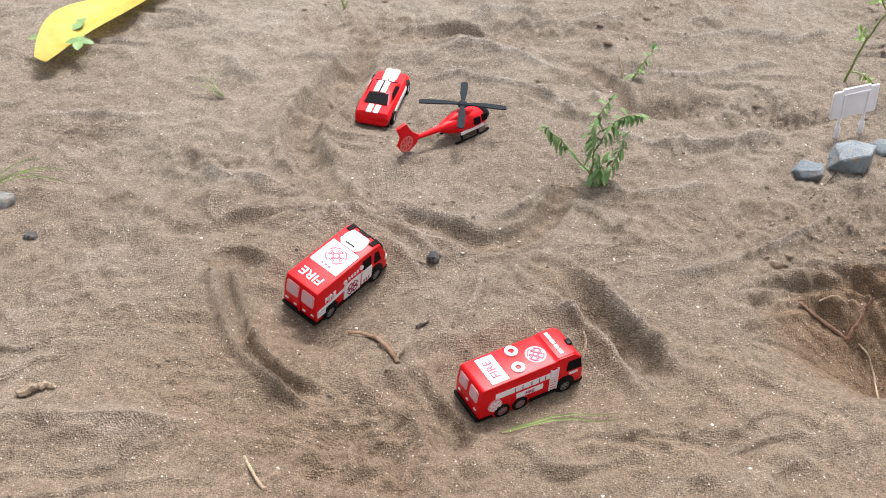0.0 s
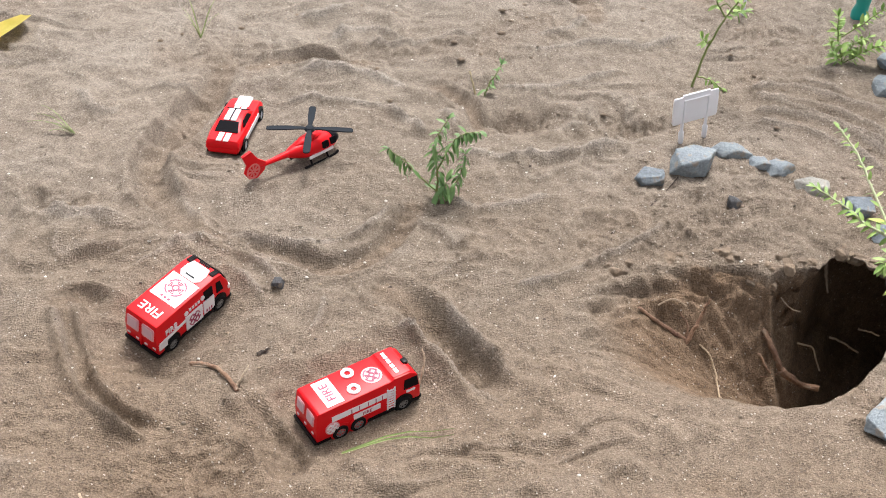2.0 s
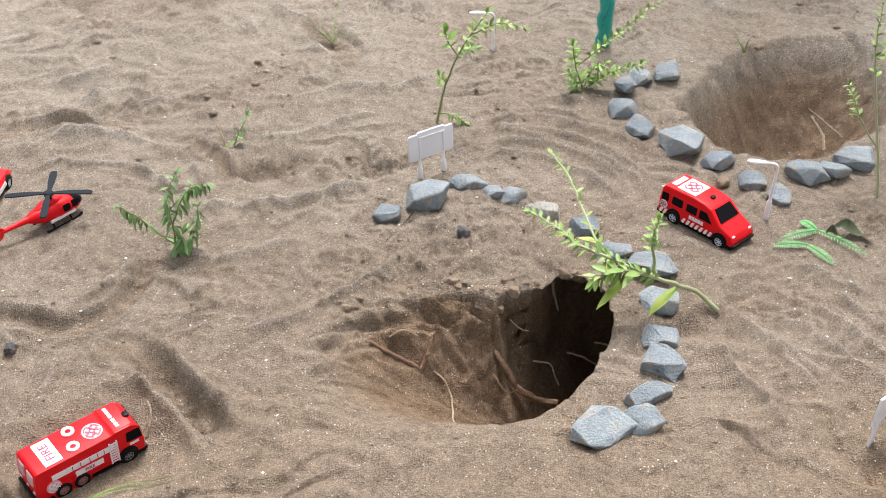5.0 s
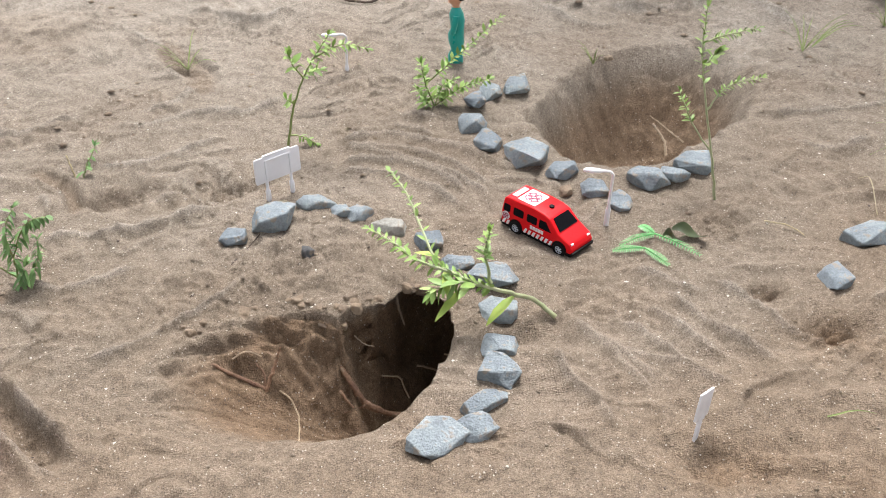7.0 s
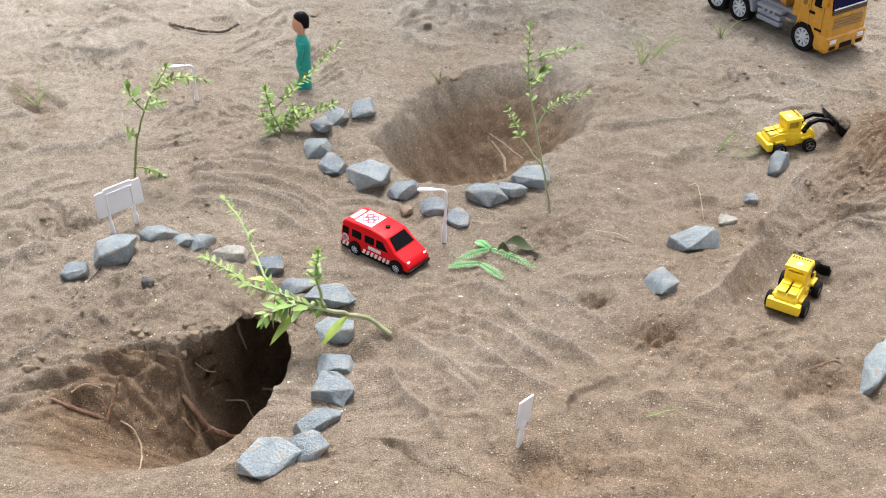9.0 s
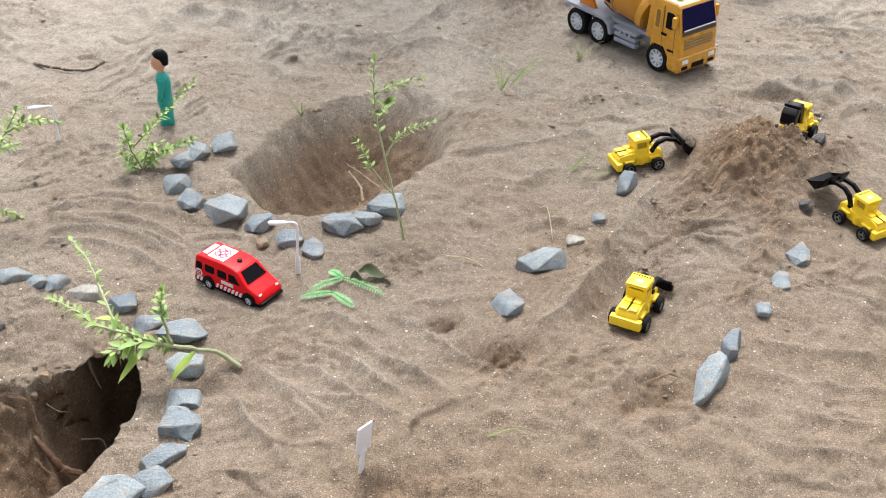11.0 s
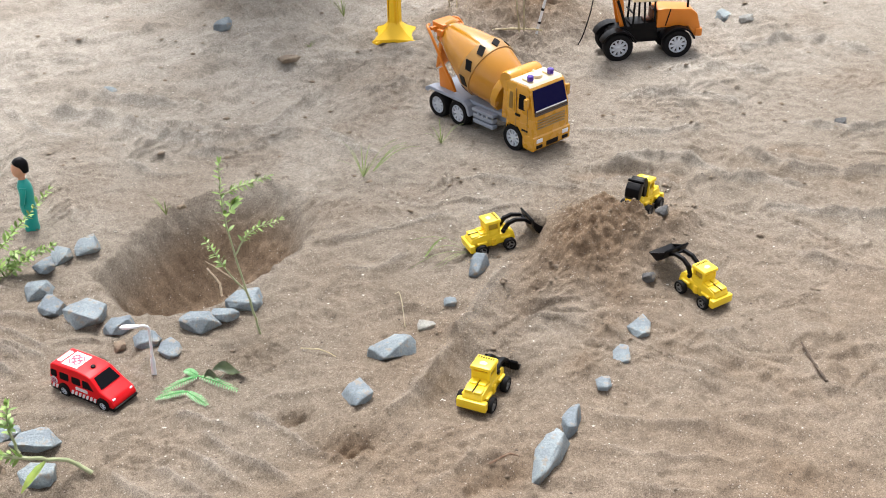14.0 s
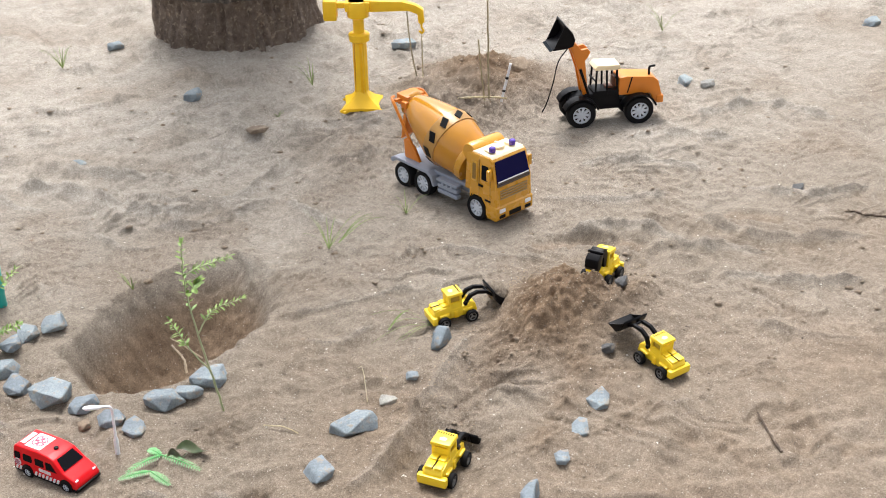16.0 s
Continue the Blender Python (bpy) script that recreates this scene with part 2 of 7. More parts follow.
def bent(points, n=10, wobble=0.0, seed=0):
    """A smooth run of points through the given ones (Catmull-Rom)."""
    p = [Vector(q) for q in points]
    p = [p[0] * 2 - p[1], *p, p[-1] * 2 - p[-2]]
    r = random.Random(seed)
    out = []
    for i in range(1, len(p) - 2):
        for k in range(n):
            t = k / n
            q = 0.5 * (2 * p[i] + (p[i + 1] - p[i - 1]) * t + (2 * p[i - 1] - 5 * p[i] + 4 * p[i + 1] - p[i + 2]) * t * t + (3 * p[i] - p[i - 1] - 3 * p[i + 1] + p[i + 2]) * t ** 3)
            out.append(q + Vector([r.uniform(-wobble, wobble) for _ in range(3)]))
    out.append(p[-2])
    return out


def merge(*bms):
    whole = bmesh.new()
    for b in bms:
        data = bpy.data.meshes.new("piece")
        b.to_mesh(data)
        b.free()
        whole.from_mesh(data)
        bpy.data.meshes.remove(data)
    return whole


def slab(outline, y0, y1, bevel=0.0, squeeze=None, segments=2):
    """A side outline of (x, z) pushed from y0 to y1; squeeze(x, z) narrows it."""
    bm = bmesh.new()
    sides = []
    for y in (y0, y1):
        sides.append([bm.verts.new((x, y * (squeeze(x, z) if squeeze else 1), z)) for x, z in outline])
    n = len(outline)
    for k in range(n):
        bm.faces.new((sides[0][k], sides[0][(k + 1) % n], sides[1][(k + 1) % n], sides[1][k]))
    bm.faces.new(sides[0][::-1])
    bm.faces.new(sides[1])
    if bevel:
        bmesh.ops.recalc_face_normals(bm, faces=bm.faces)
        bmesh.ops.bevel(bm, geom=bm.edges[:], offset=bevel, segments=segments, affect="EDGES", profile=0.6)
    return bm


def plate(outline, at, ex, ey, thick=0.0004):
    """A thin plate: a flat outline of (u, v) at a point, along the axes ex and ey, raised by thick."""
    at, ex, ey = Vector(at), Vector(ex).normalized(), Vector(ey).normalized()
    n = ex.cross(ey)
    bm = bmesh.new()
    low = [bm.verts.new(at + ex * u + ey * v - n * 1.5 * thick) for u, v in outline]
    top = [bm.verts.new(at + ex * u + ey * v + n * thick) for u, v in outline]
    k = len(outline)
    for i in range(k):
        bm.faces.new((low[i], low[(i + 1) % k], top[(i + 1) % k], top[i]))
    bm.faces.new(top)
    bm.faces.new(low[::-1])
    return bm


def rect(w, h, r=0.0):
    if not r:
        return [(-w / 2, -h / 2), (w / 2, -h / 2), (w / 2, h / 2), (-w / 2, h / 2)]
    out = []
    for cx, cy, a0 in ((1, 1, 0), (-1, 1, 90), (-1, -1, 180), (1, -1, 270)):
        for a in (0, 30, 60, 90):
            t = radians(a0 + a)
            out.append((cx * (w / 2 - r) + r * math.cos(t), cy * (h / 2 - r) + r * math.sin(t)))
    return out


def disc(r, n=24):
    return [(r * math.cos(2 * math.pi * k / n), r * math.sin(2 * math.pi * k / n)) for k in range(n)]


def ring(r0, r1, at, ex, ey, thick=0.0006, n=28, a0=0.0, a1=360.0):
    """A flat ring or arc between two radii, raised by thick."""
    pieces = []
    k = max(3, int(n * (a1 - a0) / 360))
    for i in range(k):
        t0, t1 = radians(a0 + (a1 - a0) * i / k), radians(a0 + (a1 - a0) * (i + 1) / k)
        pieces.append(plate([(r0 * math.cos(t0), r0 * math.sin(t0)), (r1 * math.cos(t0), r1 * math.sin(t0)), (r1 * math.cos(t1), r1 * math.sin(t1)), (r0 * math.cos(t1), r0 * math.sin(t1))], at, ex, ey, thick))
    return merge(*pieces)


def words(text, size, at, ex, ey, thick=0.0004):
    """Raised lettering in the built-in font, centred at a point."""
    cu = bpy.data.curves.new("words", "FONT")
    cu.body, cu.size, cu.align_x, cu.align_y, cu.extrude = text, size, "CENTER", "CENTER", thick
    ob = bpy.data.objects.new("words", cu)
    data = bpy.data.meshes.new_from_object(ob)
    bm = bmesh.new()
    bm.from_mesh(data)
    bpy.data.objects.remove(ob)
    bpy.data.meshes.remove(data)
    ex, ey = Vector(ex).normalized(), Vector(ey).normalized()
    m = Matrix((ex, ey, ex.cross(ey))).transposed().to_4x4()
    bmesh.ops.transform(bm, matrix=Matrix.Translation(at) @ m, verts=bm.verts)
    return bm


# ---- the sand ----
@functools.lru_cache(None)
def lattice_table(seed):
    rs = np.random.RandomState(seed)
    perm = rs.permutation(512)
    ang = rs.rand(512) * 2 * np.pi
    return perm, np.cos(ang).astype(np.float32), np.sin(ang).astype(np.float32)


def lattice(x, y, seed):
    """Gradient noise, about -0.7 to 0.7."""
    perm, gx, gy = lattice_table(seed)
    xi, yi = np.floor(x).astype(np.int32), np.floor(y).astype(np.int32)
    xf, yf = (x - xi).astype(np.float32), (y - yi).astype(np.float32)
    u, v = xf ** 3 * (xf * (xf * 6 - 15) + 10), yf ** 3 * (yf * (yf * 6 - 15) + 10)
    columns = perm[xi & 511], perm[(xi + 1) & 511]

    def g(i, j):
        k = perm[(columns[i] + yi + j) & 511]
        return gx[k] * (xf - i) + gy[k] * (yf - j)

    a = g(0, 0) * (1 - u) + g(1, 0) * u
    b = g(0, 1) * (1 - u) + g(1, 1) * u
    return a * (1 - v) + b * v


def smooth(a, b, x):
    t = np.clip((x - a) / (b - a), 0, 1)
    return t * t * (3 - 2 * t)


FURROWS, CRESTS, SWELLS = [], [], []


def furrow(w, depth, berm, *points):
    """A groove with its half width, depth and the height of the berm beside it."""
    FURROWS.append((points, w, depth, berm))


def crest(w, up, *points):
    """A sharp dry crest with a paled top, left by a dragged tool or a finger."""
    CRESTS.append((points, w, up))


def swell(x, y, a, b, turn, up, dug):
    """A mound or a dent: half length, half width, turn in degrees, height, how freshly dug."""
    SWELLS.append((x, y, a, b, turn, up, dug))


crest(0.009, 0.0045, (-0.119, 0.698), (-0.091, 0.72), (-0.063, 0.738), (-0.034, 0.734), (-0.008, 0.717), (0.018, 0.7), (0.038, 0.681))
crest(0.008, 0.0035, (0.04, 0.678), (0.036, 0.651), (0.026, 0.629), (0.011, 0.613))
crest(0.007, 0.0045, (0.002, 0.948), (0.031, 0.949), (0.062, 0.944), (0.092, 0.93), (0.118, 0.909), (0.131, 0.885), (0.132, 0.867))
crest(0.01, 0.005, (0.012, 0.996), (0.05, 1), (0.087, 0.991), (0.117, 0.974), (0.141, 0.95))
crest(0.008, 0.0035, (-0.076, 0.836), (-0.08, 0.806), (-0.07, 0.778), (-0.047, 0.753), (-0.016, 0.735), (0.019, 0.723), (0.055, 0.732), (0.084, 0.753), (0.103, 0.78))
crest(0.008, 0.003, (-0.03, 0.722), (-0.002, 0.696), (0.012, 0.67))
crest(0.009, 0.0035, (-0.051, 0.718), (-0.017, 0.683), (-0.002, 0.65))
crest(0.014, 0.006, (-0.216, 0.788), (-0.17, 0.782), (-0.133, 0.769), (-0.101, 0.753))
crest(0.01, 0.0045, (-0.194, 0.984), (-0.173, 0.962), (-0.159, 0.936), (-0.139, 0.935), (-0.129, 0.958))
crest(0.01, 0.0045, (-0.126, 0.979), (-0.084, 0.973), (-0.053, 0.962))
crest(0.01, 0.0045, (-0.346, 0.854), (-0.302, 0.865), (-0.253, 0.859), (-0.217, 0.874))
crest(0.02, 0.007, (-0.274, 0.496), (-0.235, 0.51), (-0.189, 0.501), (-0.14, 0.511))
crest(0.007, 0.0045, (-0.169, 0.666), (-0.155, 0.644), (-0.146, 0.61), (-0.131, 0.574), (-0.11, 0.545), (-0.082, 0.526))
crest(0.007, 0.0055, (0.075, 0.623), (0.1, 0.623), (0.116, 0.597), (0.132, 0.568), (0.147, 0.544), (0.156, 0.531))
crest(0.007, 0.005, (0.125, 0.653), (0.14, 0.615), (0.156, 0.58), (0.166, 0.551))
crest(0.008, 0.004, (-0.043, 0.538), (-0.028, 0.557), (-0.005, 0.566))
crest(0.01, 0.004, (0.132, 0.801), (0.164, 0.766), (0.208, 0.772), (0.252, 0.781))
crest(0.01, 0.0045, (0.141, 0.836), (0.182, 0.847), (0.21, 0.834), (0.253, 0.849))
crest(0.01, 0.0045, (0.232, 1.043), (0.275, 1.028), (0.331, 1.046), (0.372, 1.028))
crest(0.01, 0.0045, (0.07, 1.056), (0.114, 1.045), (0.171, 1.053), (0.221, 1.078))
crest(0.01, 0.0045, (0.147, 0.95), (0.162, 0.911), (0.162, 0.873))
furrow(0.013, 0.0065, 0.003, (-0.045, 1.014), (-0.065, 0.949), (-0.092, 0.889), (-0.104, 0.843), (-0.092, 0.793), (-0.074, 0.758))
furrow(0.009, 0.0043, 0.002, (-0.065, 0.758), (-0.025, 0.731), (0.014, 0.711), (0.048, 0.7), (0.08, 0.714), (0.103, 0.741), (0.116, 0.772))
furrow(0.0120, 0.0095, 0.0045, (0.085, 0.667), (0.107, 0.645), (0.125, 0.612), (0.14, 0.58), (0.151, 0.554), (0.158, 0.54))
furrow(0.012, 0.007, 0.004, (-0.032, 0.557), (-0.013, 0.539), (0.003, 0.516), (0.012, 0.491), (0.02, 0.478))
furrow(0.006, 0.005, 0.003, (-0.156, 0.663), (-0.147, 0.634), (-0.138, 0.601), (-0.123, 0.573), (-0.101, 0.548), (-0.076, 0.533))
furrow(0.007, 0.004, 0.002, (0.155, 0.971), (0.183, 0.942), (0.19, 0.893))
furrow(0.008, 0.005, 0.003, (-0.117, 0.661), (-0.143, 0.673), (-0.159, 0.666))
furrow(0.01, 0.005, 0.003, (-0.02, 1.016), (0.029, 1.025), (0.089, 1.017))
swell(-0.059, 0.485, 0.07, 0.055, 0, -0.013, 0.25)
swell(0.228, 0.904, 0.034, 0.022, 0, -0.009, 0.05)
swell(0.337, 0.9, 0.04, 0.02, 0, -0.009, 0.05)
swell(-0.194, 0.797, 0.06, 0.03, 0, -0.01, 0.05)
swell(-0.042, 1.032, 0.03, 0.02, 0, -0.008, 0.05)
swell(-0.286, 0.831, 0.03, 0.016, 0, -0.006, 0.05)
swell(0.151, 0.709, 0.05, 0.03, 0, 0.006, 0)
crest(0.007, 0.0045, (0.45, 0.944), (0.5, 0.954), (0.536, 0.937), (0.572, 0.904), (0.593, 0.868))
crest(0.007, 0.0045, (0.451, 0.927), (0.497, 0.926), (0.535, 0.898), (0.564, 0.851), (0.578, 0.814))
crest(0.007, 0.0045, (0.516, 0.987), (0.551, 0.982), (0.58, 0.96))
crest(0.007, 0.0045, (0.505, 0.971), (0.532, 0.959), (0.563, 0.928))
crest(0.007, 0.0045, (0.434, 0.887), (0.485, 0.869), (0.523, 0.832), (0.541, 0.791))
crest(0.007, 0.0045, (0.44, 0.909), (0.494, 0.897), (0.529, 0.864), (0.554, 0.818))
crest(0.008, 0.0045, (0.231, 0.68), (0.288, 0.708), (0.326, 0.729))
crest(0.008, 0.004, (0.17, 0.661), (0.207, 0.67), (0.257, 0.694))
crest(0.009, 0.004, (0.21, 0.833), (0.252, 0.84), (0.295, 0.848), (0.332, 0.852))
crest(0.009, 0.004, (0.235, 0.867), (0.27, 0.891), (0.304, 0.901))
crest(0.009, 0.004, (0.205, 0.975), (0.247, 0.956), (0.294, 0.968), (0.355, 0.987))
crest(0.01, 0.0045, (0.239, 1.065), (0.299, 1.069), (0.344, 1.115))
crest(0.01, 0.0045, (0.335, 1.064), (0.371, 1.033), (0.433, 1.063))
crest(0.01, 0.0045, (0.008, 1.111), (0.066, 1.128), (0.102, 1.15))
crest(0.01, 0.005, (0.047, 1.044), (0.082, 1.078), (0.122, 1.069), (0.16, 1.04))
furrow(0.016, 0.007, 0.004, (0.315, 1.205), (0.337, 1.144), (0.337, 1.109))
crest(0.008, 0.005, (0.576, 0.621), (0.584, 0.578), (0.599, 0.542), (0.606, 0.503))
crest(0.008, 0.005, (0.609, 0.602), (0.626, 0.556), (0.646, 0.512), (0.669, 0.488))
crest(0.008, 0.005, (0.663, 0.626), (0.678, 0.578), (0.699, 0.537), (0.713, 0.495))
crest(0.008, 0.005, (0.546, 0.583), (0.544, 0.538), (0.552, 0.499), (0.55, 0.461))
crest(0.008, 0.0045, (0.708, 0.629), (0.733, 0.581), (0.745, 0.523))
crest(0.008, 0.0045, (0.581, 0.595), (0.59, 0.545), (0.597, 0.492))
crest(0.008, 0.0045, (0.636, 0.614), (0.659, 0.56), (0.673, 0.516))
crest(0.009, 0.004, (0.643, 0.669), (0.681, 0.629), (0.707, 0.594))
crest(0.007, 0.0045, (0.509, 0.951), (0.547, 0.924), (0.579, 0.889), (0.6, 0.858))
crest(0.007, 0.0045, (0.451, 0.944), (0.505, 0.902), (0.54, 0.858), (0.576, 0.807))
crest(0.009, 0.0045, (0.271, 1.274), (0.321, 1.194), (0.356, 1.123))
crest(0.009, 0.0045, (0.358, 1.331), (0.419, 1.275), (0.478, 1.291))
crest(0.01, 0.005, (0.772, 1.231), (0.815, 1.145), (0.875, 1.143))
crest(0.01, 0.004, (0.89, 0.837), (0.929, 0.799), (1.006, 0.811))
swell(0.229, 0.91, 0.032, 0.018, 0, -0.01, 0.1)
swell(0.333, 0.883, 0.042, 0.018, 0, -0.01, 0.1)
swell(0.619, 0.418, 0.04, 0.026, 0, -0.013, 0.35)
swell(0.779, 0.534, 0.022, 0.018, 0, -0.011, 0.35)
swell(0.748, 0.596, 0.014, 0.01, 0, -0.008, 0.25)
swell(0.764, 0.707, 0.03, 0.018, 0, 0.006, 0.1)
swell(1.015, 0.625, 0.075, 0.020, 42, -0.009, 0.15)
crest(0.012, 0.006, (1.08, 0.72), (0.999, 0.668), (0.934, 0.617), (0.867, 0.569), (0.812, 0.547))
swell(1.135, 0.600, 0.028, 0.018, 50, 0.006, 0.3)
swell(1.085, 0.560, 0.028, 0.016, 40, 0.006, 0.3)
swell(1.035, 0.520, 0.028, 0.016, 42, 0.005, 0.3)
crest(0.008, 0.0045, (0.783, 0.434), (0.835, 0.446), (0.878, 0.468))
crest(0.008, 0.0045, (1.09, 0.939), (1.163, 0.925), (1.205, 0.874), (1.255, 0.816))
crest(0.008, 0.0045, (0.91, 0.889), (0.972, 0.867), (1.039, 0.865), (1.077, 0.838))
crest(0.012, 0.006, (0.838, 1.337), (0.899, 1.253), (0.961, 1.202), (1.024, 1.192))
crest(0.012, 0.006, (1.037, 1.186), (1.059, 1.093), (1.1, 1.044))
crest(0.012, 0.006, (0.676, 1.484), (0.699, 1.382), (0.748, 1.305))
crest(0.01, 0.004, (0.731, 0.568), (0.757, 0.528), (0.805, 0.513))
crest(0.01, 0.004, (0.582, 0.57), (0.62, 0.535), (0.659, 0.528))
crest(0.01, 0.0035, (0.985, 0.462), (1.031, 0.416), (1.101, 0.368))
crest(0.01, 0.0035, (0.964, 0.426), (1.007, 0.378), (1.067, 0.331))
crest(0.01, 0.0035, (0.948, 0.373), (0.99, 0.336), (1.031, 0.292))
crest(0.01, 0.0035, (0.905, 0.339), (0.954, 0.307), (1.002, 0.261))
crest(0.01, 0.004, (1.134, 0.524), (1.168, 0.496), (1.216, 0.484))
swell(0.776, 0.532, 0.026, 0.02, 0, -0.009, 0.3)
swell(0.874, 0.426, 0.045, 0.026, 0, -0.01, 0.35)
swell(0.748, 0.593, 0.014, 0.012, 0, -0.006, 0.2)
crest(0.018, 0.0085, (0.708, 1.437), (0.787, 1.364), (0.857, 1.247), (0.957, 1.204), (1.069, 1.261), (1.248, 1.335))
crest(0.014, 0.008, (1.047, 1.453), (1.123, 1.363), (1.202, 1.324), (1.308, 1.352))
crest(0.014, 0.008, (1.119, 1.272), (1.185, 1.234), (1.264, 1.253))
crest(0.014, 0.007, (0.774, 1.501), (0.857, 1.375), (0.952, 1.325))
crest(0.014, 0.007, (0.832, 1.198), (0.932, 1.164), (1.044, 1.186))
crest(0.014, 0.007, (1.296, 0.871), (1.381, 0.855), (1.445, 0.747), (1.527, 0.695))
crest(0.014, 0.007, (1.479, 0.832), (1.547, 0.71), (1.658, 0.648))
crest(0.012, 0.006, (1.34, 0.995), (1.422, 0.92), (1.524, 0.898))
crest(0.014, 0.007, (1.436, 1.047), (1.538, 1.004), (1.602, 0.915))
crest(0.014, 0.007, (1.604, 0.868), (1.657, 0.79), (1.777, 0.756))
crest(0.014, 0.007, (1.405, 0.702), (1.473, 0.624), (1.566, 0.565))
crest(0.014, 0.006, (1.36, 0.601), (1.4, 0.532), (1.467, 0.475))
crest(0.016, 0.007, (0.787, 1.768), (0.884, 1.674), (1.013, 1.681))
crest(0.016, 0.007, (1.085, 1.766), (1.165, 1.646), (1.259, 1.616))
crest(0.016, 0.007, (1.701, 1.108), (1.848, 1.07), (1.917, 0.952))
crest(0.016, 0.007, (1.555, 1.094), (1.656, 1.054), (1.728, 0.968))
furrow(0.014, 0.006, 0.004, (1.542, 0.801), (1.557, 0.784), (1.578, 0.762))
furrow(0.016, 0.006, 0.005, (1.267, 0.862), (1.326, 0.843), (1.365, 0.798))
swell(0.03, 0.84, 0.085, 0.075, 20, 0.007, 0)
swell(1.186, 0.708, 0.100, 0.070, 15, 0.050, 0.85)
swell(1.13, 0.665, 0.06, 0.035, 30, 0.012, 0.25)
swell(1.262, 0.700, 0.05, 0.045, 0, 0.014, 0.2)
swell(1.500, 1.365, 0.135, 0.098, -20, 0.062, 0.7)
swell(1.38, 1.27, 0.14, 0.07, -10, 0.006, 0.2)
swell(1.20, 1.22, 0.10, 0.06, 20, 0.004, 0.1)
swell(0.36, 0.745, 0.10, 0.05, 15, 0.010, 0.1)
swell(0.62, 1.30, 0.10, 0.03, -15, -0.008, 0)
swell(0.40, 1.25, 0.09, 0.03, -30, -0.010, 0.1)
GRID = []
# level beds on which the toys stand: x, y, heading, half length, half width, z, nose-up slope, left-up slope
BEDS = []
PIT = (0.395, 0.605, [(0.480, 0.645), (0.470, 0.612), (0.450, 0.585), (0.424, 0.553), (0.402, 0.536), (0.373, 0.525), (0.338, 0.522), (0.296, 0.528), (0.245, 0.545), (0.205, 0.590), (0.215, 0.640), (0.262, 0.676), (0.322, 0.686), (0.358, 0.684), (0.385, 0.666), (0.428, 0.668), (0.448, 0.690), (0.468, 0.678), (0.480, 0.660)])
POND = (0.785, 0.935, [(0.655, 0.945), (0.661, 0.892), (0.668, 0.843), (0.700, 0.819), (0.751, 0.813), (0.800, 0.838), (0.850, 0.865), (0.915, 0.918), (0.948, 1.002), (0.936, 1.058), (0.881, 1.078), (0.817, 1.068), (0.742, 1.025), (0.693, 0.983)])


def segment_distance(x, y, points):
    d = np.full(x.shape, 9.0)
    for (ax, ay), (bx, by) in zip(points, points[1:]):
        vx, vy = bx - ax, by - ay
        t = np.clip(((x - ax) * vx + (y - ay) * vy) / (vx * vx + vy * vy), 0, 1)
        d = np.minimum(d, np.hypot(x - ax - t * vx, y - ay - t * vy))
    return d


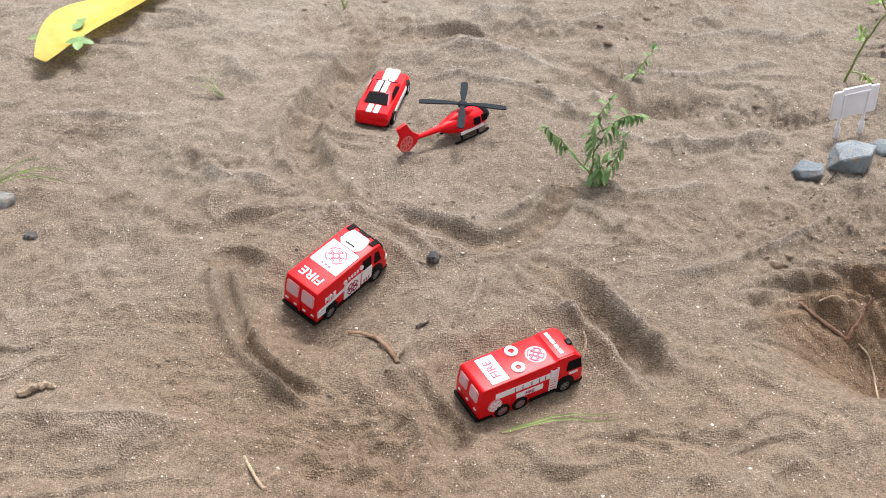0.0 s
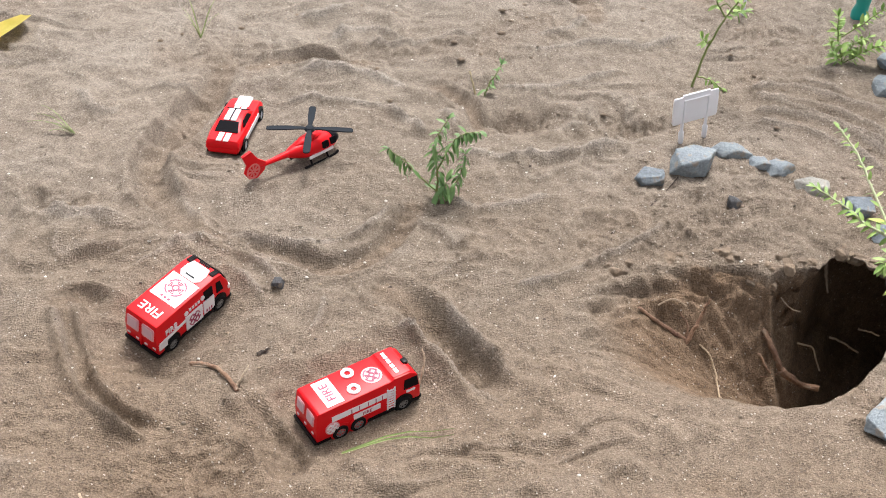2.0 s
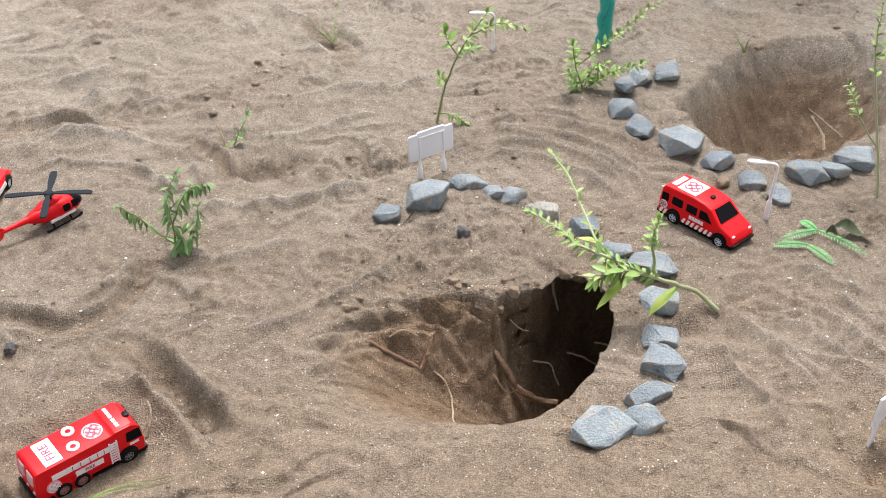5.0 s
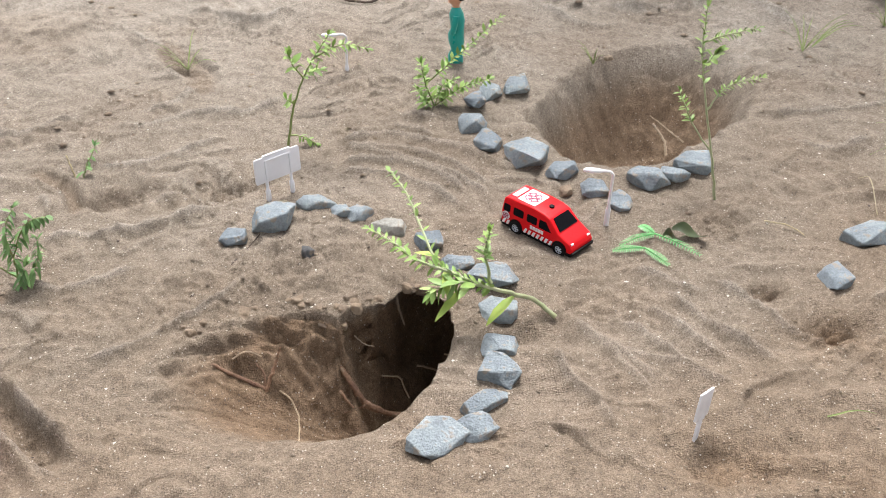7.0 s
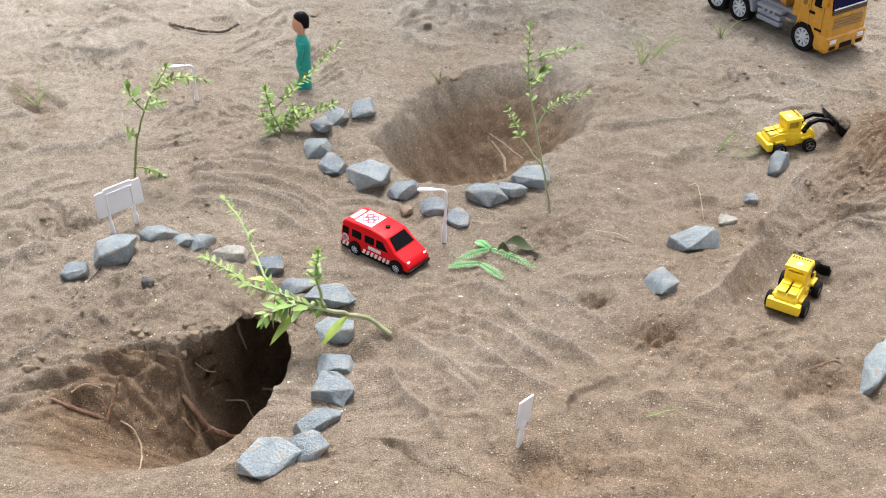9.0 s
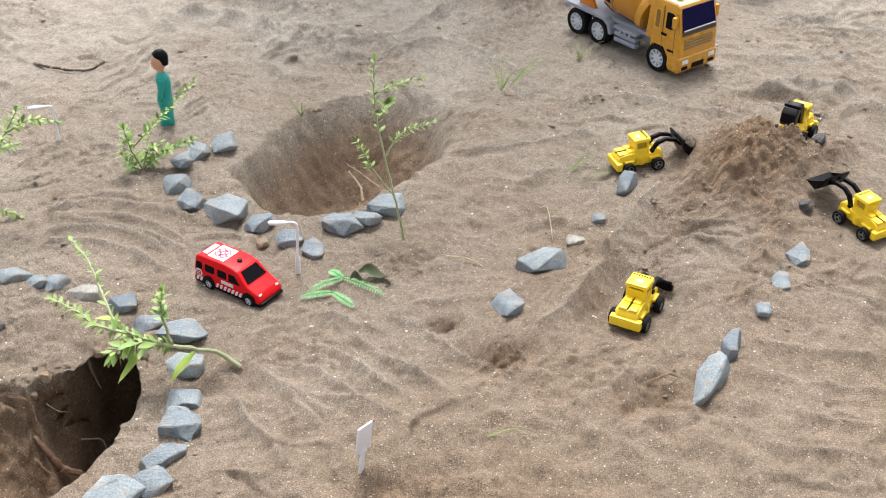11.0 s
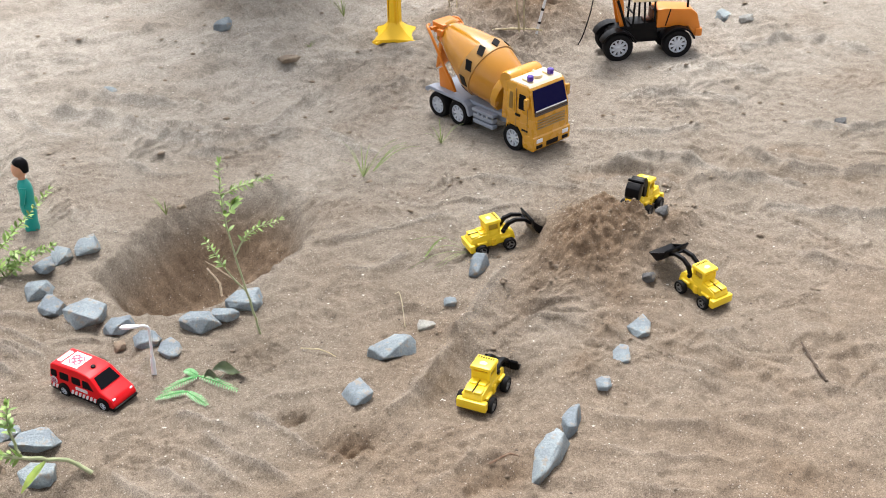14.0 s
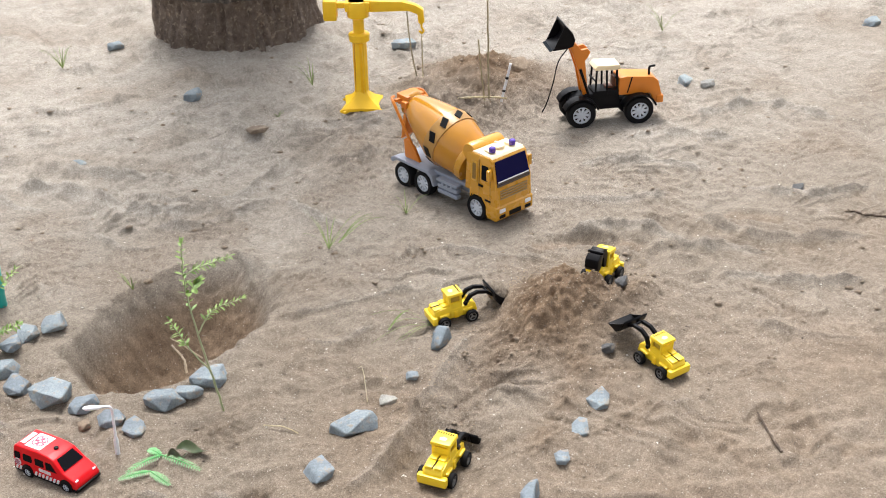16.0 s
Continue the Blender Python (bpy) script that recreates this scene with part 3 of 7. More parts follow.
def relief(x, y):
    """Height of the sand, its brown tone and the paling of its crests, without the two pits."""
    h = 0.006 * lattice(x / 0.42, y / 0.42, 1) + 0.0055 * lattice(x / 0.15, y / 0.15, 2)
    wx, wy = x + 0.018 * lattice(x / 0.06, y / 0.06, 3), y + 0.018 * lattice(x / 0.06, y / 0.06, 4)
    rough = 0.35 + 0.75 * smooth(-0.25, 0.35, lattice(x / 0.26, y / 0.26, 5))
    far = smooth(1.05, 1.6, y)
    # old wind and hand ripples with narrow tops
    h += (0.0125 + 0.018 * far) * rough * (0.2 - np.abs(lattice(wx / 0.10, wy / 0.062, 6)))
    h += 0.0085 * rough * (0.2 - np.abs(lattice(wx / 0.042, wy / 0.034, 7)))
    # slumped steps with their steep faces towards -y
    lay = lattice(x / 0.5, y / 0.5, 26)
    ux, uy = wx + 0.5 * lay * wy, wy - 0.5 * lay * wx
    phase = uy / 0.050 + 1.9 * lattice(ux / 0.09, uy / 0.08, 36) + 0.35 * lattice(x / 0.025, y / 0.025, 29)
    saw = phase - np.floor(phase)
    slump = smooth(-0.02, 0.34, lattice(x / 0.15 + 7.3, y / 0.13, 37))
    h += (0.0085 + 0.003 * far) * slump * smooth(0, 0.13, saw) * (1 - saw) * (0.55 + 1.1 * lattice(x / 0.05, y / 0.05, 38))
    # crumbs and small clods
    rx, ry = 0.8 * wx + 0.6 * wy, 0.8 * wy - 0.6 * wx
    crumbs = smooth(0.08, 0.5, lattice(x / 0.11, y / 0.11, 27) + 0.5 * lattice(x / 0.03, y / 0.03, 28))
    grainy = 0.0026 * lattice(rx / 0.013, ry / 0.013, 10) + 0.0046 * rough * lattice(rx / 0.022, ry / 0.022, 8)
    grainy = grainy + (0.0016 + 0.0046 * crumbs) * np.maximum(lattice(ry / 0.0085, rx / 0.0085, 9), -0.1)
    h += far * 0.008 * lattice(x / 0.07, y / 0.05, 39)
    # browner in random patches, among crumbs, and towards -y below about y = 0.8
    soil_tone = 0.16 * smooth(0.0, 0.5, lattice(x / 0.2, y / 0.2, 13)) + 0.12 * crumbs + 0.36 * (1 - smooth(0.40, 0.80, y + 0.2 * lattice(x / 0.2, y / 0.2, 11)))
    cut, bank = np.zeros(x.shape), np.zeros(x.shape)
    for points, w, depth, berm in FURROWS:
        xs, ys = [p[0] for p in points], [p[1] for p in points]
        near = (x > min(xs) - 4 * w) & (x < max(xs) + 4 * w) & (y > min(ys) - 4 * w) & (y < max(ys) + 4 * w)
        if near.any():
            curve = [tuple(p)[:2] for p in bent([(px, py, 0) for px, py in points], 5)]
            px, py = wx[near] * 0.25 + x[near] * 0.75, wy[near] * 0.25 + y[near] * 0.75
            d = segment_distance(px, py, curve) / w
            k = 1.0 + 0.45 * lattice(px / 0.03, py / 0.03, 14) + 0.4 * lattice(px / 0.009, py / 0.009, 16)
            ends = np.minimum(np.hypot(px - points[0][0], py - points[0][1]), np.hypot(px - points[-1][0], py - points[-1][1]))
            k = k * smooth(0, 4 * w, ends)
            cut[near] = np.minimum(cut[near], -1.7 * k * depth * np.exp(-(d * 0.95) ** 4))
            bank[near] = np.maximum(bank[near], 1.5 * k * berm * np.exp(-((d - 1.45) / 0.5) ** 2))
            # browner along the furrow's bottom
            soil_tone[near] = np.maximum(soil_tone[near], 0.34 * np.exp(-d ** 4))
    line = np.zeros(x.shape)
    for points, w, up in CRESTS:
        xs, ys = [p[0] for p in points], [p[1] for p in points]
        near = (x > min(xs) - 5 * w) & (x < max(xs) + 5 * w) & (y > min(ys) - 5 * w) & (y < max(ys) + 5 * w)
        if near.any():
            curve = [tuple(p)[:2] for p in bent([(px, py, 0) for px, py in points], 5)]
            px, py = wx[near] * 0.3 + x[near] * 0.7, wy[near] * 0.3 + y[near] * 0.7
            d = segment_distance(px, py, curve) / (0.8 * w)
            k = 1.05 + 0.7 * lattice(px / 0.035, py / 0.035, 40)
            tips = np.minimum(np.hypot(px - points[0][0], py - points[0][1]), np.hypot(px - points[-1][0], py - points[-1][1]))
            line[near] = np.maximum(line[near], 1.9 * k * up * np.exp(-1.3 * d) * smooth(0, 3.5 * w, tips))
    for cx, cy, a, b, turn, up, dug in SWELLS:
        c, s = math.cos(radians(turn)), math.sin(radians(turn))
        u, v = (x - cx) * c + (y - cy) * s, -(x - cx) * s + (y - cy) * c
        g = np.exp(-((u / a) ** 2 + (v / b) ** 2))
        h += up * g
        if dug:
            h += 0.011 * g * lattice(x / 0.02, y / 0.02, 15) + 0.008 * g * np.abs(lattice(x / 0.009, y / 0.009, 16)) + 0.004 * g * lattice(x / 0.005, y / 0.005, 41)
            soil_tone += dug * g
    free = np.ones(x.shape)
    for cx, cy, turn, a, b, z, nose, left in BEDS:
        c, s = math.cos(radians(turn)), math.sin(radians(turn))
        u, v = (x - cx) * c + (y - cy) * s, -(x - cx) * s + (y - cy) * c
        ragged = 0.02 * np.abs(lattice(x / 0.03, y / 0.03, 47))
        k = (1 - smooth(a, a + 0.045, np.abs(u) - ragged)) * (1 - smooth(b, b + 0.04, np.abs(v) - ragged))
        fine = 0.0008 * lattice(x / 0.012, y / 0.012, 17) + 0.0006 * lattice(x / 0.005, y / 0.005, 18)
        free *= 1 - (1 - smooth(a + 0.002, a + 0.012, np.abs(u))) * (1 - smooth(b + 0.002, b + 0.012, np.abs(v)))
        h = h * (1 - k) + k * (z + u * math.tan(radians(nose)) + v * math.tan(radians(left)) + fine)
    h += grainy * (0.2 + 0.8 * free)
    h += free * (line + cut + bank * (1 + np.clip(cut / 0.004, -1, 0)))
    # dry crest and step tops, paled further: relief lighting put into the colour
    return h, np.clip(soil_tone, 0, 1), np.maximum(smooth(0.0028, 0.0062, line), 0.5 * slump * smooth(0.06, 0.14, saw) * (1 - smooth(0.14, 0.4, saw)))


def polar(cx, cy, rim, x, y):
    ang = np.array([math.atan2(py - cy, px - cx) for px, py in rim])
    rad = np.array([math.hypot(px - cx, py - cy) for px, py in rim])
    o = np.argsort(ang)
    ang, rad = ang[o], rad[o]
    th, r = np.arctan2(y - cy, x - cx), np.hypot(x - cx, y - cy)
    return th, r, np.interp(th, ang, rad, period=2 * np.pi)


def sand_at(x, y):
    """Height of the sand by its grid, as if the pits were filled."""
    xs, ys, h = GRID
    i, j = np.searchsorted(xs, x) - 1, np.searchsorted(ys, y) - 1
    u, v = (x - xs[i]) / (xs[i + 1] - xs[i]), (y - ys[j]) / (ys[j + 1] - ys[j])
    return float((h[j, i] * (1 - u) + h[j, i + 1] * u) * (1 - v) + (h[j + 1, i] * (1 - u) + h[j + 1, i + 1] * u) * v)


def steps(edges):
    """Coordinates from zone to zone: (upto, spacing at its start, growth per metre)."""
    out, c = [edges[0][0]], edges[0][0]
    for upto, s0, grow in edges[1:]:
        start = c
        while c < upto - 1e-9:
            c = min(upto, c + s0 + grow * (c - start))
            out.append(c)
    return np.array(out)


def build_sand():
    xs = steps([(-0.46,), (0.235, 0.0024, 0), (0.57, 0.0015, 0), (1.72, 0.0024, 0), (3.2, 0.0024, 0.012), (90, 0.03, 0.5)])
    left = steps([(0.46,), (1.2, 0.003, 0.03), (90, 0.03, 0.5)])
    ys = steps([(0.27,), (0.48, 0.0026, 0), (0.72, 0.0015, 0), (1.32, 0.0024, 0), (2.8, 0.0026, 0.012), (90, 0.03, 0.5)])
    near = steps([(-0.27,), (0.4, 0.004, 0.06), (90, 0.05, 0.5)])
    xs = np.concatenate([-left[:0:-1], xs])
    ys = np.concatenate([-near[:0:-1], ys])
    x, y = [a.ravel() for a in np.meshgrid(xs, ys)]
    h, soil_tone, top = relief(x, y)
    GRID.extend((xs, ys, h.copy().reshape(len(ys), len(xs))))
    px, py = x.copy(), y.copy()
    # the undercut pit
    cx, cy, rim = PIT
    th, r, R = polar(cx, cy, rim, x, y)
    deg = np.degrees(th) % 360
    loose = np.interp(deg, [0, 20, 50, 150, 190, 230, 360], [0.15, 0.4, 1, 1, 0.5, 0.12, 0.15])
    R = R * (1 + loose * (0.05 * lattice(np.cos(th) * 7, np.sin(th) * 7, 20) + 0.03 * lattice(np.cos(th) * 19, np.sin(th) * 19, 38)))
    # the nearest vertices sit on the rim itself
    edge = np.abs(r - R) < 0.0011
    r = np.where(edge, R, r)
    px, py = np.where(edge, cx + R * np.cos(th), px), np.where(edge, cy + R * np.sin(th), py)
    inside = r < R
    table = [0, 40, 70, 100, 125, 150, 180, 215, 240, 265, 300, 330, 360]
    easy = np.interp(deg, table, [0.0, 0.03, 0.50, 0.84, 0.97, 1, 1, 1, 0.9, 0.5, 0.22, 0.06, 0.0])
    under = np.interp(deg, table, [0.085, 0.125, 0.035, 0.012, 0.004, 0, 0, 0, 0, 0.005, 0.01, 0.025, 0.06])
    depth = np.interp(deg, table, [0.14, 0.175, 0.110, 0.092, 0.088, 0.085, 0.085, 0.085, 0.085, 0.09, 0.095, 0.10, 0.115])
    s = 1 - r / R
    w = np.clip(s / 0.34, 0, 1)
    f = np.clip((s - 0.34) / 0.66, 0, 1)
    fall = np.interp(deg, [0, 60, 85, 300, 330, 360], [1.7, 1.6, 0.8, 0.8, 1.4, 1.7])
    wz = depth * w ** fall + 0.4 * r
    lump = lattice(th * 0.1 / 0.022, wz / 0.022, 21) + 0.6 * lattice(th * 0.1 / 0.010, wz / 0.010, 22)
    R0 = polar(cx, cy, rim, x, y)[2]
    crumbly = np.interp(deg, [0, 40, 70, 125, 150, 180, 360], [0, 0.5, 1, 1, 0.4, 0, 0])
    rough_lip = R + (R0 - R) * smooth(0.0, 0.35, w)
    wall_r = np.where(f > 0, (R0 + under) * (1 - f), rough_lip + under * smooth(0.02, 0.55, w)) + 0.012 * lump * smooth(0, 0.1, s) * (0.15 + 0.85 * loose)
    wall_z = -depth * np.where(f > 0, 1, w ** fall) + f * (depth - 0.10) * 0.5
    ramp_r, ramp_z = r, -0.104 * smooth(-0.05, 1.15, s) + 0.104 * smooth(-0.05, 1.15, 0.0)
    new_r = wall_r * (1 - easy) + ramp_r * easy
    new_z = wall_z * (1 - easy) + ramp_z * easy + (0.002 + 0.006 * loose + 0.010 * crumbly) * lump * smooth(0, 0.1, s) * (1 - 0.6 * smooth(0.3, 0.6, s))
    px[inside] = cx + new_r[inside] * np.cos(th[inside])
    py[inside] = cy + new_r[inside] * np.sin(th[inside])
    h[inside] = h[inside] * (1 - smooth(0, 0.25, s[inside])) + new_z[inside]
    dug = smooth(0.02, 0.12, s[inside]) * (0.15 + 0.5 * loose[inside] + 0.5 * crumbly[inside])
    qx, qy = px[inside], py[inside]
    lumps = 0.0040 * lattice(qx / 0.024, qy / 0.024, 43) + 0.0030 * np.abs(lattice(qx / 0.011, qy / 0.011, 44)) + 0.0016 * lattice(qx / 0.0055, qy / 0.0055, 45)
    h[inside] += dug * lumps
    px[inside] -= 0.8 * dug * lumps * np.cos(th[inside])
    py[inside] -= 0.8 * dug * lumps * np.sin(th[inside])
    soil_tone = np.maximum(soil_tone, np.where(inside, 0.95 * smooth(0.0, 0.1 + 0.35 * easy * (1 - crumbly), s), 0.2 * np.exp(-((r - R) / 0.02) ** 2)))
    # the open pit with the ring of stones
    cx, cy, rim = POND
    th, r, R = polar(cx, cy, rim, x, y)
    R = R * (1 + 0.04 * lattice(np.cos(th) * 5, np.sin(th) * 5, 23))
    inside = r < R * 1.02
    deg = np.degrees(th) % 360
    steep = np.interp(deg, [0, 60, 120, 170, 200, 230, 300, 330, 360], [0.2, 0.0, 0.05, 0.15, 0.5, 1, 1, 0.6, 0.2])
    s = np.clip(1 - r / R, 0, 1)
    z = -0.118 * (smooth(0, 0.32, s) * steep + (1 - steep) * smooth(-0.18, 0.80, s)) + 0.118 * (1 - steep) * smooth(-0.18, 0.80, 0.0)
    lump = lattice(x / 0.025, y / 0.025, 24) + 0.7 * lattice(x / 0.010, y / 0.010, 25)
    h = np.where(inside, h * (1 - smooth(0, 0.2, s)) + z + (0.006 * lump + 0.003 * np.abs(lattice(x / 0.006, y / 0.006, 46))) * smooth(0, 0.2, s), h)
    soil_tone = np.maximum(soil_tone, np.where(inside, 0.85 * smooth(0.06, 0.36, s), 0))
    nx, ny = len(xs), len(ys)
    i = np.arange(nx * ny).reshape(ny, nx)
    quads = np.stack([i[:-1, :-1], i[:-1, 1:], i[1:, 1:], i[1:, :-1]], -1).reshape(-1, 4)
    data = bpy.data.meshes.new("ground")
    data.vertices.add(nx * ny)
    data.vertices.foreach_set("co", np.stack([px, py, h], -1).ravel())
    data.loops.add(quads.size)
    data.loops.foreach_set("vertex_index", quads.ravel())
    data.polygons.add(len(quads))
    data.polygons.foreach_set("loop_start", np.arange(0, quads.size, 4))
    data.polygons.foreach_set("use_smooth", np.ones(len(quads), bool))
    data.update(calc_edges=True)
    data.attributes.new("soil_tone", "FLOAT", "POINT").data.foreach_set("value", soil_tone)
    # paler towards +y and +x and in random patches; crest tops added after
    paleness = 0.85 * smooth(0.70, 1.70, y + 0.2 * lattice(x / 0.4, y / 0.4, 30)) + 0.25 * smooth(0.0, 0.4, lattice(x / 0.3, y / 0.22, 35)) + 0.18 * smooth(0.55, 1.3, x)
    paleness = (paleness * (1.0 + 0.35 * lattice(x / 0.11, y / 0.08, 42)) + 0.42 * top) * (1 - 0.6 * smooth(2.6, 4.5, y))
    data.attributes.new("paleness", "FLOAT", "POINT").data.foreach_set("value", np.clip(paleness, 0, 0.95) * (1 - soil_tone))
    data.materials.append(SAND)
    return tagged(new("ground", data), "dry brown sand with furrows and two dug pits", "sand", kind="structure")


# ---- toys: lengths in millimetres, nose towards +x ----
def mm(name, bm, mat, parent, label=""):
    for v in bm.verts:
        v.co *= 0.001
    return part(name, bm, mat, parent, label)


def lathe(profile, seg=28, axis="Y", at=(0, 0, 0), turn=None):
    """A turned shape from (radius, along) pairs about an axis."""
    bm = bmesh.new()
    rings = []
    for r, a in profile:
        ringed = []
        for k in range(seg):
            t = 2 * math.pi * k / seg
            c, s = r * math.cos(t), r * math.sin(t)
            ringed.append(bm.verts.new({"Y": (c, a, s), "Z": (c, s, a), "X": (a, c, s)}[axis]))
        rings.append(ringed)
    for r0, r1 in zip(rings, rings[1:]):
        for k in range(seg):
            bm.faces.new((r0[k], r0[(k + 1) % seg], r1[(k + 1) % seg], r1[k]))
    for end in (rings[0], rings[-1]):
        bm.faces.new(end)
    m = Matrix.Translation(at) @ (turn.to_4x4() if turn else Matrix())
    bmesh.ops.transform(bm, matrix=m, verts=bm.verts)
    return bm


def loft(rings):
    bm = bmesh.new()
    rows = [[bm.verts.new(p) for p in r] for r in rings]
    n = len(rows[0])
    for r0, r1 in zip(rows, rows[1:]):
        for k in range(n):
            bm.faces.new((r0[k], r0[(k + 1) % n], r1[(k + 1) % n], r1[k]))
    bm.faces.new(rows[0][::-1])
    bm.faces.new(rows[-1])
    return bm


def oval(x, cz, ry, rz, n=20, power=2.0, cy=0.0):
    out = []
    for k in range(n):
        t = 2 * math.pi * k / n
        c, s = math.cos(t), math.sin(t)
        out.append((x, cy + ry * math.copysign(abs(c) ** (2 / power), c), cz + rz * math.copysign(abs(s) ** (2 / power), s)))
    return out


def wheel(parent, x, y, z, r, w, rim_mat, spokes=6, hub=0.62):
    """A tyre with a spoked rim on its outer face (the side away from y = 0)."""
    s = 1 if y > 0 else -1
    tyre = mm("wheel", lathe([(r * hub, -w / 2), (r * 0.9, -w / 2), (r, -w * 0.3), (r, w * 0.3), (r * 0.92, w / 2), (r * hub, w / 2), (r * hub, w * 0.2)], 26, "Y", (x, y, z), Matrix.Rotation(math.pi if s < 0 else 0, 3, "X")), TYRE, parent, "black moulded tyre")
    out = y + s * w * 0.32
    pieces = [lathe([(r * hub, -w * 0.1), (r * hub, w * 0.42), (r * hub * 0.86, w * 0.46), (r * hub * 0.86, -w * 0.1)], 24, "Y", (x, y, z), Matrix.Rotation(math.pi if s < 0 else 0, 3, "X"))]
    pieces.append(lathe([(r * 0.17, -w * 0.2), (r * 0.17, w * 0.4), (r * 0.1, w * 0.47)], 12, "Y", (x, y, z), Matrix.Rotation(math.pi if s < 0 else 0, 3, "X")))
    for k in range(spokes):
        a = 2 * math.pi * k / spokes + 0.3
        pieces.append(box(r * hub * 0.95, w * 0.16, r * 0.16, (0, 0, 0), 0, 1, None))
        bmesh.ops.translate(pieces[-1], vec=(r * hub * 0.5, 0, 0), verts=pieces[-1].verts)
        bmesh.ops.transform(pieces[-1], matrix=Matrix.Translation((x, out, z)) @ Matrix.Rotation(a, 4, "Y"), verts=pieces[-1].verts)
    mm("rim", merge(*pieces), rim_mat, tyre, "spoked wheel rim")
    return tyre


def emblem(parent, at, ex, ey, r, colour=None):
    """A rescue-style badge: ring of arcs, a flared cross and a centre boss, printed in maroon."""
    bits = [ring(r * 0.80, r * 0.93, at, ex, ey, 0.28, 28, a, a + 62) for a in (14, 104, 194, 284)]
    for k in range(4):
        a = math.pi / 2 * k
        c, s = math.cos(a), math.sin(a)
        for shape in ([(0.34, -0.10), (0.64, -0.32), (0.68, -0.24), (0.36, -0.02)], [(0.36, 0.02), (0.68, 0.24), (0.64, 0.32), (0.34, 0.10)], [(0.60, -0.26), (0.68, -0.28), (0.68, 0.28), (0.60, 0.26)], [(0.42, -0.05), (0.54, -0.09), (0.54, 0.09), (0.42, 0.05)]):
            bits.append(plate([(r * (u * c - v * s), r * (u * s + v * c)) for u, v in shape], at, ex, ey, 0.28))
    bits.append(ring(r * 0.2, r * 0.34, at, ex, ey, 0.36, 16))
    mm("badge", merge(*bits), colour or PRINT, parent, "maroon printed rescue badge")


X, Y, Z = (1, 0, 0), (0, 1, 0), (0, 0, 1)
BACK, RIGHT = (-1, 0, 0), (0, -1, 0)


def side(parent, name, mat, x, z, w, h, half, lean=0.0, label="", r=0.0, thick=0.3):
    """A plate on the right flank."""
    mm(name, plate(rect(w, h, r), (x, -half, z), X, (0, lean, 1), thick), mat, parent, label)


def fire_truck_a(m):
    t = thing("fire_truck", m, "red die-cast toy rescue truck with white roof panel", "toy truck", "toy fire engines")
    W = 15.6
    sq = lambda x, z: 1 - 0.09 * max(0, (z - 12) / 22)
    body = slab([(-38, 5), (-38.5, 20), (-36.5, 33), (22, 33.6), (30, 32), (36, 21), (38, 12), (37, 5)], -W, W, 1.3, sq)
    mm("body", body, RED, t)
    mm("chassis", box(77, 31.6, 3.4, (0, 0, 4.6), 0.8), BLACK, t, "black base plate")
    for x in (-24, 25):
        for y in (-14.2, 14.2):
            mm("wheel_arch", lathe([(8.2, -1.2), (8.2, 1.2)], 24, "Y", (x, y * 1.02, 7.5)), BLACK, t)
            wheel(t, x, y, 6.4, 6.4, 5, HUB)
    top = 33.3
    panel = mm("roof_panel", plate(rect(25, 24), (-3, 0, top), X, Y, 0.35), WHITE, t, "white printed roof panel")
    emblem(panel, (-1.5, 0, top + 0.4), Y, BACK, 8.6)
    mm("print", merge(*[plate(rect(1.6, 1.8), (-12.6, y, top + 0.4), X, Y, 0.3) for y in (-3.5, -0.2, 3)]), PRINT, panel)
    hatch = mm("roof_hatch", plate([(3.5, -9), (9, -7), (9, 7), (3.5, 9), (-3.5, 9), (-7, 6), (-7, -6), (-3.5, -9)], (17, 0, top + 0.1), X, Y, 0.8), WHITE, t, "white octagonal hatch")
    mm("slot", plate(rect(1.2, 8), (13.2, 0, top + 1.0), X, Y, 0.3), BLACK, hatch)
    mm("roof_lettering", words("FIRE", 10.5, (-26.5, 0, top), Y, BACK, 0.5), WHITE, t, "white roof lettering")
    for y in (-10.5, 10.5):
        lamp = [box(8, 1.0, 1.6, (27, y + d, top - 0.2), 0.3, 1, Matrix.Rotation(0.18, 3, "Y")) for d in (-1.3, 0, 1.3)]
        mm("light_bar", merge(*lamp), BLACK, t, "black roof lights")
    mm("light_bar", merge(*[box(2.5, 1.0, 1.2, (29, d, 32.6), 0.3) for d in (-4, -2.4, -0.8, 0.8, 2.4, 4)]), BLACK, t, "black roof lights")
    mm("windscreen", plate(rect(25, 9), (34.4, 0, 25.5), Y, (-0.46, 0, 1), 0.4), GLASS, t)
    for y in (-7, 7):
        w = mm("rear_window", plate(rect(11, 11, 1.5), (-38.2, y, 24), RIGHT, (0.12, 0, 1), 0.3), ROSE, t, "pink-white printed rear window")
        mm("window_print", plate(rect(8, 8, 1), (-38.2 - 0.4, y, 24), RIGHT, (0.12, 0, 1), 0.25), plastic("pale_pink_print", (0.62, 0.40, 0.44), 0.4), w)
    mm("rear_seam", plate(rect(1.2, 22), (-38.3, 0, 18), RIGHT, (0.08, 0, 1), 0.5), RED, t)
    mm("print", merge(*[plate(rect(2.6, 1.4), (-38.5, y, z), RIGHT, Z, 0.3) for y, z in ((-12, 11), (-4, 10), (4, 10), (12, 11))]), WHITE, t)
    mm("bumper", box(2.6, 31, 3, (-38.6, 0, 5), 0.8), BLACK, t)
    H = 15.75
    lean = 0.06
    mm("flank_lettering", words("FIRE", 6.4, (-24, -H + 0.2, 21.5), X, (0, lean, 1), 0.4), WHITE, t, "white flank lettering")
